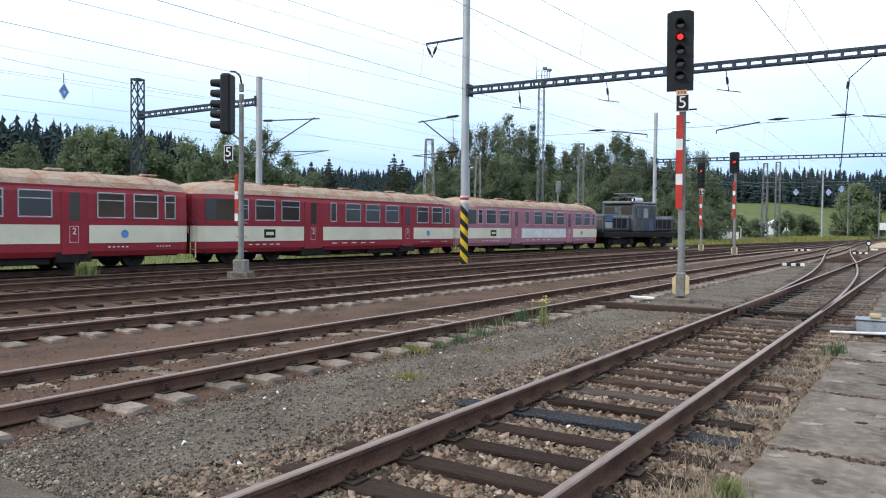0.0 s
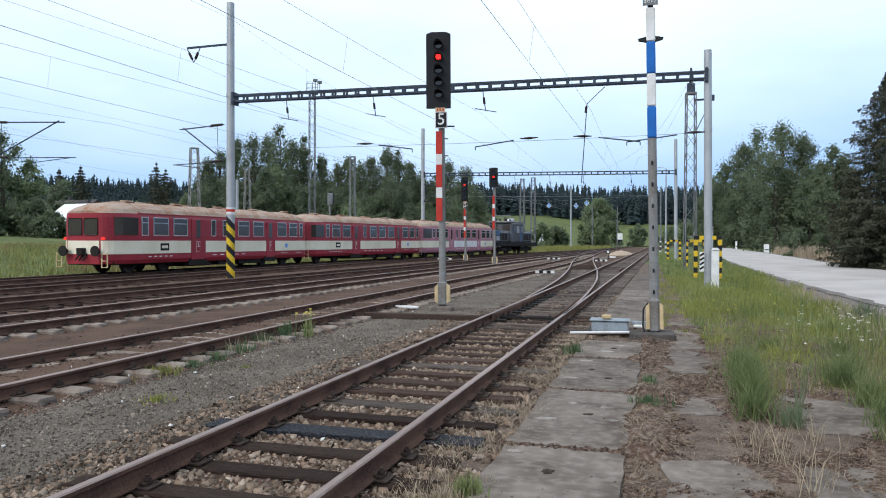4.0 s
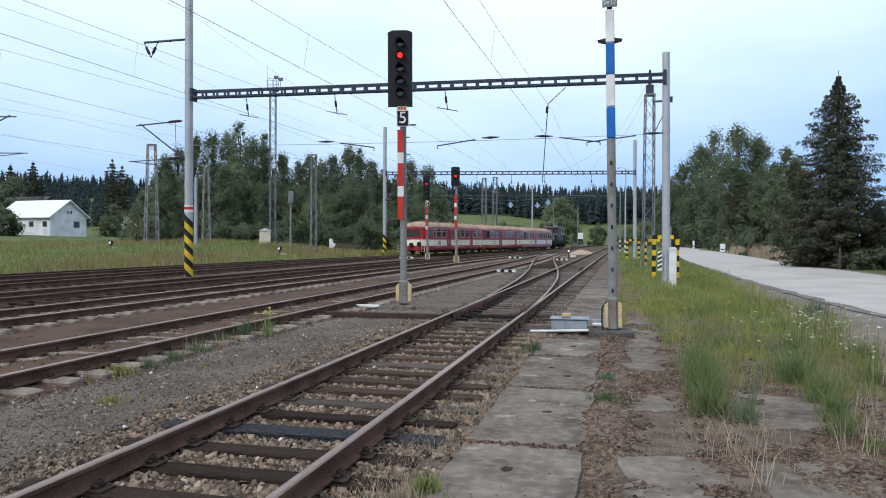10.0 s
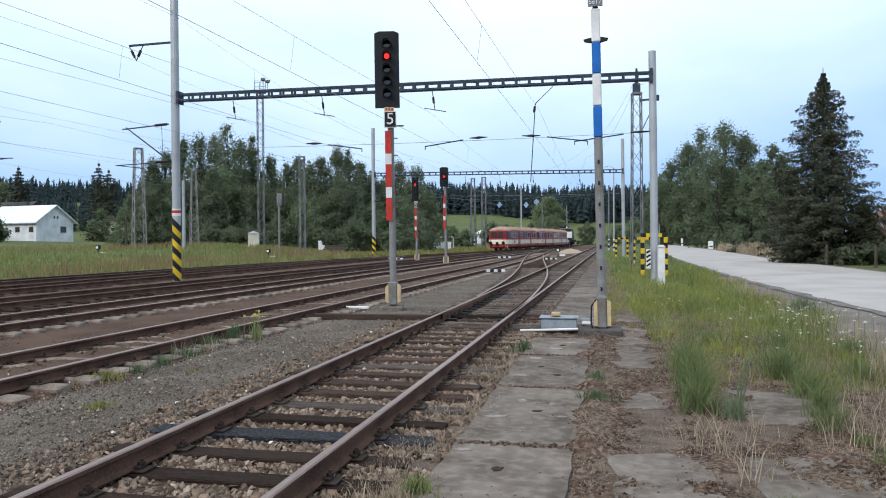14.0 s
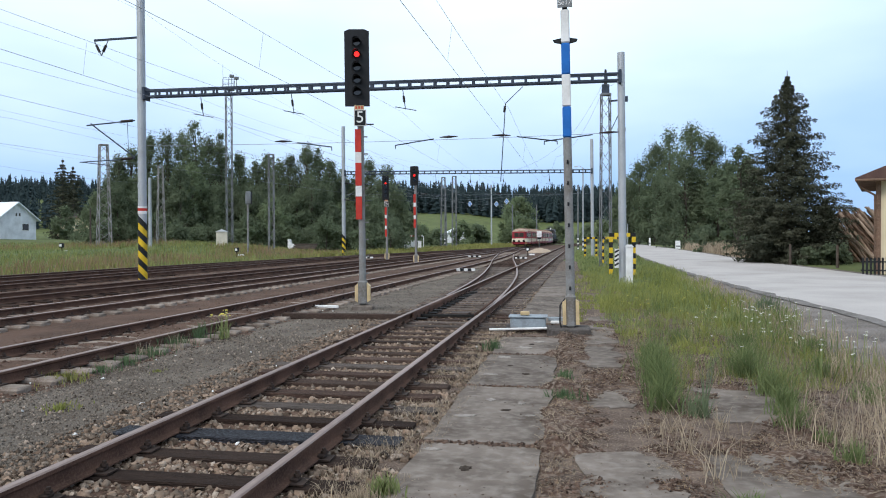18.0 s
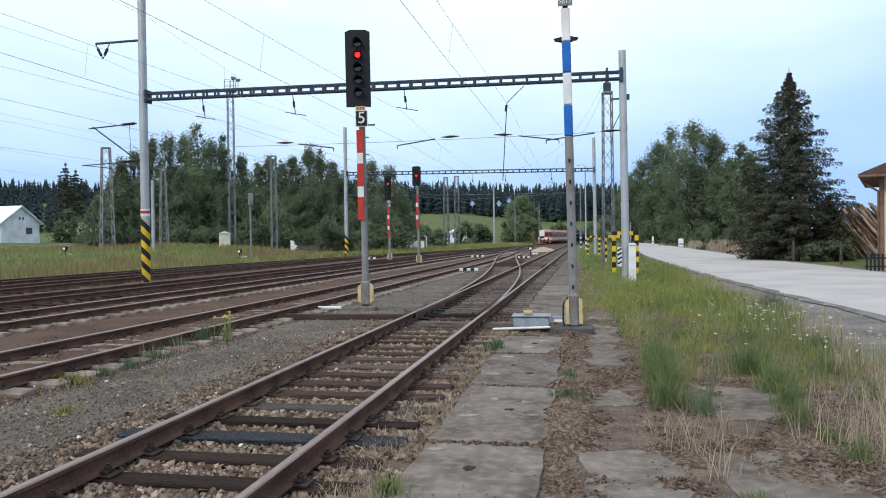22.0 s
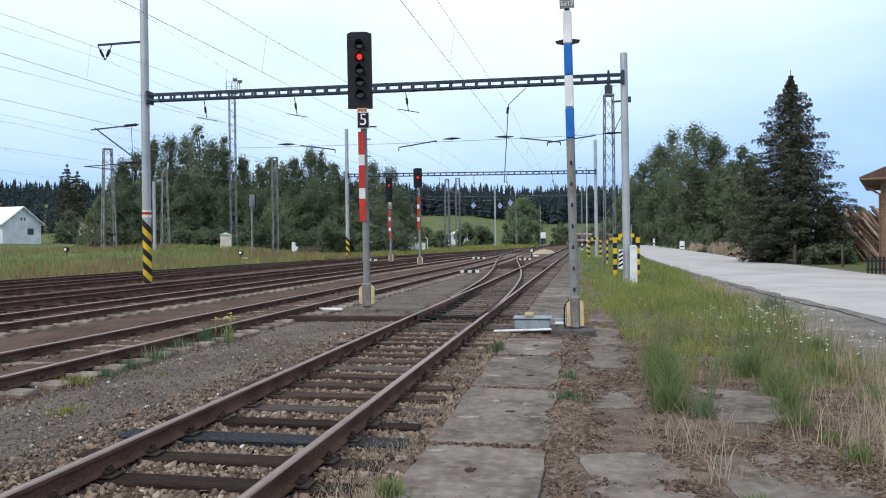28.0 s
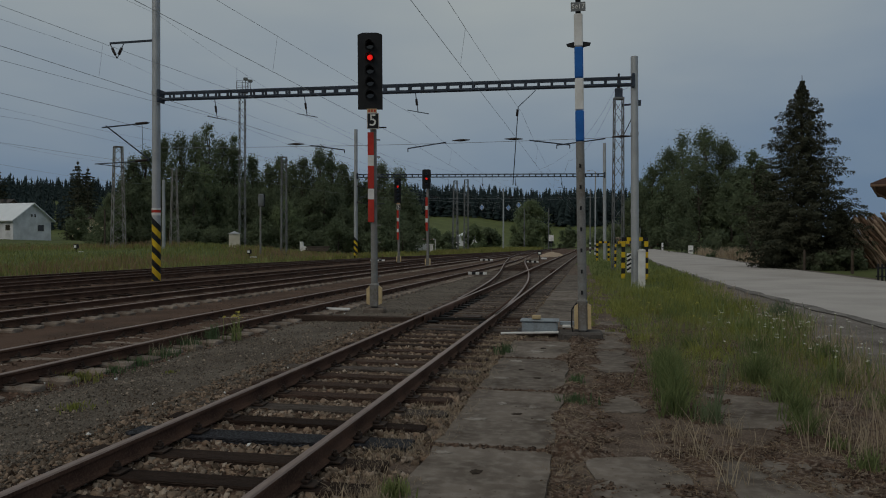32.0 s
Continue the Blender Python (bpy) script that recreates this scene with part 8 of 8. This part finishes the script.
def moss_z(x, y):
    """Moss and litter that has grown over the path: cushions above the slabs, bare hollows between them."""
    big = noise.noise(Vector((x * 1.5, y * 0.75, 21.0)))
    mid = noise.noise(Vector((x * 4.5, y * 3.2, 5.0)))
    fine = noise.noise(Vector((x * 13, y * 13, 9.0)))
    edge = smooth01(-0.55, -0.3, x + 0.2 * noise.noise(Vector((0.3, y * 2.0, 2))) + 0.07 * noise.noise(Vector((0.7, y * 8, 4))))
    rim = 0.035 * math.exp(-((x + 0.28) / 0.14) ** 2) * (0.6 + noise.noise(Vector((x * 2, y * 1.6, 31))))
    joint = 0.0
    for yj in (3.77, 6.29, 8.77, 11.22, 13.25):
        joint = max(joint, math.exp(-((y - yj) / (0.035 + 0.11 * smooth01(-0.9, -0.3, x))) ** 2))
    joint *= 0.082 * smooth01(-1.25, -0.5, x) * smooth01(0.3, -0.2, x) * (0.85 + 0.5 * noise.noise(Vector((x * 6, y * 6, 3))))
    open_slab = 0.0
    for x0, x1, y0, y1 in ((1.0, 1.85, 4.7, 6.4), (1.3, 1.95, 7.6, 9.1), (0.05, 0.6, 4.8, 6.1), (0.08, 0.5, 10.5, 12.2)):
        w = 0.14 * noise.noise(Vector((x * 3, y * 3, 17)))
        open_slab = max(open_slab, smooth01(x0 - 0.1, x0 + 0.15, x + w) * smooth01(x1 + 0.1, x1 - 0.15, x + w) * smooth01(y0 - 0.1, y0 + 0.2, y + w) * smooth01(y1 + 0.1, y1 - 0.2, y + w))
    return -0.075 - 0.03 * open_slab + max(joint, 0.0) + rim + edge * (0.054 + 0.05 * big + 0.03 * mid + 0.024 * abs(fine) * (1 + big))


def moss_sheet():
    xs = [-1.25 + 0.032 * i for i in range(124)]
    ys = [2.7 + 0.036 * i for i in range(120)] + [7.02 + 0.055 * i for i in range(165)]
    grid_mesh("moss", xs, ys, moss_z, M_MOSS, "dry brown moss grown over the broken slabs", "structure")


moss_sheet()
xs, ys = clumped(rs, 48000, -0.45, 2.2, 3.0, 14, 1.6, 0.0, 12.0)
stones("moss_clods", xs, ys, np.array([moss_z(a, b) for a, b in zip(xs, ys)]) + 0.003, 0.004 + 0.024 * rs.uniform(0, 1, len(xs)) ** 3, M_CLOD, rs, "brown moss and soil clods between slabs")
xs, ys = clumped(rs, 3000, -1.3, -0.15, 3.0, 16, 2.3, 0.16, 14.0)
stones("moss_clods", xs, ys, np.full(len(xs), 0.0), 0.004 + 0.014 * rs.uniform(0, 1, len(xs)) ** 3, M_CLOD, rs, "soil crumbs strewn on the slabs")
for y in (3.77, 6.29, 8.77, 11.22, 13.25):
    n = 700
    stones("moss_clods", rs.uniform(-1.4, -0.2, n), y + rs.normal(0, 0.03, n), np.full(n, -0.004), 0.006 + 0.03 * rs.uniform(0, 1, n) ** 3, M_CLOD, rs, "moss and soil in a slab joint")
# matted straw lying flat
for cut, seed, material, x0, x1, n in ((-0.05, 15.0, M_DRY, -0.5, 2.4, 36000), (0.0, 16.0, M_REDGRASS, -0.5, 2.4, 18000), (0.05, 19.0, M_DRY, 1.0, 4.0, 10000)):
    xs, ys = clumped(rs, n, x0, x1, 3.0, 15, 1.6, cut, seed)
    zs = np.array([moss_z(a, b) if a < 2.6 else -0.04 for a, b in zip(xs, ys)])
    blades("dead_grass", xs, ys, zs, rs.uniform(0.006, 0.03, len(xs)), material, rs, 0.0021, "matted dead grass lying on the moss", bend=6.0)
xs, ys = clumped(rs, 8000, -1.85, -1.2, 3.0, 14, 1.5, -0.2, 18.0)
blades("dead_grass", xs, ys, np.full(len(xs), -0.03), rs.uniform(0.02, 0.08, len(xs)), M_DRY, rs, 0.002, "dead grass along the slab edge", bend=1.8)

tuft(-1.32, 4.95, 0.14, 260, 0.16, M_GRASS, 1, "small green grass tuft beside the slab")
tuft(-1.42, 4.75, 0.25, 320, 0.16, M_DRY, 2, "dry grass tuft beside the slab", width=0.004)
tuft(-1.37, 11.8, 0.16, 120, 0.2, M_HERB, 3, "green tuft near the point machine")
tuft(-0.2, 8.2, 0.2, 170, 0.16, M_HERB, 4, "grey-green weed in the slab joint")
tuft(-0.2, 9.5, 0.15, 110, 0.15, M_HERB, 5, "grey-green weed in the slab joint")
for i, (x, y, r, h, n, m) in enumerate([(-6.5, 12.2, 0.22, 0.36, 90, M_HERB), (-6.5, 11.4, 0.3, 0.22, 130, M_HERB), (-6.4, 10.5, 0.35, 0.17, 150, M_HERB), (-6.3, 9.7, 0.35, 0.14, 130, M_HERB), (-6.3, 8.5, 0.4, 0.13, 150, M_MEADOW), (-6.25, 9.1, 0.35, 0.1, 110, M_HERB), (-5.3, 7.05, 0.24, 0.07, 110, M_WEED), (-5.5, 9.2, 0.14, 0.05, 60, M_WEED), (-6.35, 10.3, 0.25, 0.34, 26, M_DRY), (-6.3, 11.2, 0.3, 0.36, 28, M_DRY)]):
    tuft(x, y, r, n, h, m, 80 + i, "straggling weeds beside the concrete sleepers", width=0.003 if m is M_DRY else 0.0055)
tuft(-21.8, 13.4, 0.4, 160, 0.6, M_GRASS, 10, "tall green weed beside the far siding", width=0.02)
tuft(-6.2, 12.45, 0.2, 40, 0.45, M_GRASS, 20, "yellow flowering weed")
# tall grass clumps on the verge
for i, (x, y, r, h, n) in enumerate([(0.80, 7.9, 0.16, 0.42, 700), (0.85, 8.6, 0.2, 0.46, 900), (0.88, 9.4, 0.22, 0.46, 900), (0.92, 10.3, 0.25, 0.44, 900), (1.0, 11.3, 0.28, 0.40, 800), (1.95, 9.9, 0.22, 0.48, 900), (2.15, 10.7, 0.28, 0.46, 900), (2.05, 8.9, 0.18, 0.42, 700), (1.95, 7.9, 0.18, 0.42, 700), (1.85, 7.3, 0.14, 0.34, 500),
                                     (2.9, 10.2, 0.3, 0.36, 600), (3.0, 8.7, 0.25, 0.3, 450), (2.0, 6.2, 0.12, 0.26, 350), (1.05, 5.15, 0.12, 0.16, 260), (2.5, 12.6, 0.4, 0.42, 900), (3.3, 12.0, 0.35, 0.4, 700), (1.5, 13.0, 0.4, 0.36, 700), (2.0, 6.9, 0.1, 0.2, 200)]):
    tuft(x, y, r * 1.25, int(n * 0.4), h * 0.92, M_CLUMP, 30 + i, "dense clump of tall green grass on the verge", width=0.004, bend=0.9)
for i, (x, y, r, h, n) in enumerate([(0.82, 6.3, 0.18, 0.42, 110), (0.95, 5.7, 0.16, 0.42, 70), (0.75, 6.9, 0.2, 0.34, 120), (2.2, 6.8, 0.35, 0.45, 240), (2.6, 7.4, 0.4, 0.5, 260), (2.45, 6.2, 0.3, 0.5, 220), (3.2, 8.2, 0.5, 0.5, 260), (3.4, 9.4, 0.5, 0.45, 240), (1.2, 7.2, 0.2, 0.25, 120), (1.5, 9.7, 0.3, 0.35, 140), (2.9, 6.6, 0.3, 0.5, 200)]):
    tuft(x, y, r * 1.3, int(n * 0.38), h, M_DRY, 50 + i, "pale seeding dry grass on the verge", width=0.003, bend=0.8)
tuft(1.1, 7.7, 0.18, 160, 0.26, M_LEAF3, 70, "grey-green bushy weed beside the grass", width=0.005)
tuft(1.22, 8.1, 0.05, 14, 0.72, M_LEAF2, 71, "thin tall weed stem on the verge", width=0.005)
tuft(4.25, 18.8, 0.5, 220, 0.42, M_LEAF2, 72, "dark bushy weed at the shoulder", width=0.008)


def flowers(n, x0, x1, y0, y1, h0, h1, material, label, seed, r=0.035):
    """Flower heads on thin stalks as one mass."""
    rng = np.random.default_rng(seed)
    verts, faces, mi = [], [], []
    for i in range(n):
        x, y = rng.uniform(x0, x1), rng.uniform(y0, y1)
        if x > curve_at(VERGE_R, y):
            continue
        h = rng.uniform(h0, h1)
        b = len(verts)
        verts += [(x - 0.004, y, -0.06), (x + 0.004, y, -0.06), (x + 0.003, y, h), (x - 0.003, y, h)]
        faces.append((b, b + 1, b + 2, b + 3))
        mi.append(1)
        for k in range(4):
            c = (x + rng.normal(0, r), y + rng.normal(0, r), h + rng.normal(0, r * 0.3))
            b = len(verts)
            s = r * rng.uniform(0.5, 0.9)
            for j in range(5):
                a = j * 2 * math.pi / 5
                verts.append((c[0] + math.cos(a) * s, c[1] + math.sin(a) * s, c[2] + 0.25 * s * math.sin(a)))
            faces.append(tuple(range(b, b + 5)))
            mi.append(0)
    ob = mesh_part("wild_flowers", verts, faces, [material, M_GRASS])
    ob.data.polygons.foreach_set("material_index", mi)
    return tagged(ob, label, "flowers", kind="stuff")


flowers(90, 2.4, 4.2, 9.5, 16, 0.34, 0.52, M_PETAL, "white umbel flowers in the verge grass", 4, 0.014)
flowers(24, 1.6, 3.6, 10, 15, 0.28, 0.45, M_PETAL, "scattered white flowers in the verge grass", 5, 0.015)
flowers(6, -6.4, -6.05, 12.2, 12.9, 0.32, 0.46, M_PETAL_Y, "yellow flowers on the weed", 6, 0.03)
flowers(24, 0.9, 2.6, 14, 26, 0.2, 0.42, M_PETAL_Y, "scattered yellow flowers in the verge grass", 7, 0.018)



# ---- what moves ----
def line_table(line, y0, y1, step=0.5):
    """Arc length along a track against y."""
    ys = np.arange(y0, y1, step)
    xs = np.array([curve_at(line, y) for y in ys])
    s = np.concatenate([[0], np.cumsum(np.hypot(np.diff(xs), np.diff(ys)))])
    return s, xs, ys


# the y of the train's tail, second by second
TAIL = [(0, 1.4), (1, 7.5), (2, 13.9), (3, 20.4), (6, 41.4), (7, 48.7), (8, 55.8), (9, 63.0), (11, 77.6), (13, 93.3), (14, 101.0), (17, 126.0), (19, 145.0), (21, 164.0), (23, 181.0), (25.5, 202.0), (27.5, 219.5), (29, 233.0), (31, 250.0), (32, 258.0)]


def motions():
    s, xs, ys = line_table(F_LINE, -58, 360)
    def place(a):
        return float(np.interp(a, s, xs)), float(np.interp(a, s, ys))
    times = [i * 0.5 for i in range(65)]
    pts = [(t, y) for t, y in TAIL]
    tail_s = [float(np.interp(curve_at(pts, t), ys, s)) for t in times]
    offset = 8.5
    for car, half in ((car_rear, 5.4), (car_mid, 5.4), (car_front, 5.4), (loco, 4.0)):
        if car is loco:
            offset += -1.2
        rows = []
        for t, a in zip(times, tail_s):
            xa, ya = place(a + offset - half)
            xb, yb = place(a + offset + half)
            rows.append((t, pose((xa + xb) / 2, (ya + yb) / 2, 0.16, 0, 0, -math.degrees(math.atan2(xb - xa, yb - ya)))))
        walk(car, rows)
        offset += 17.15
    # wheels roll: less than a quarter turn between rows
    for w, r in WHEELS:
        rows = []
        x, y, z = w.location
        n = 480
        for i in range(n + 1):
            t = 32 * i / n
            a = float(np.interp(t, times, tail_s)) - tail_s[0]
            rows.append((t, pose(x, y, z, -math.degrees(a / r), 0, 0)))
        walk(w, rows)


motions()
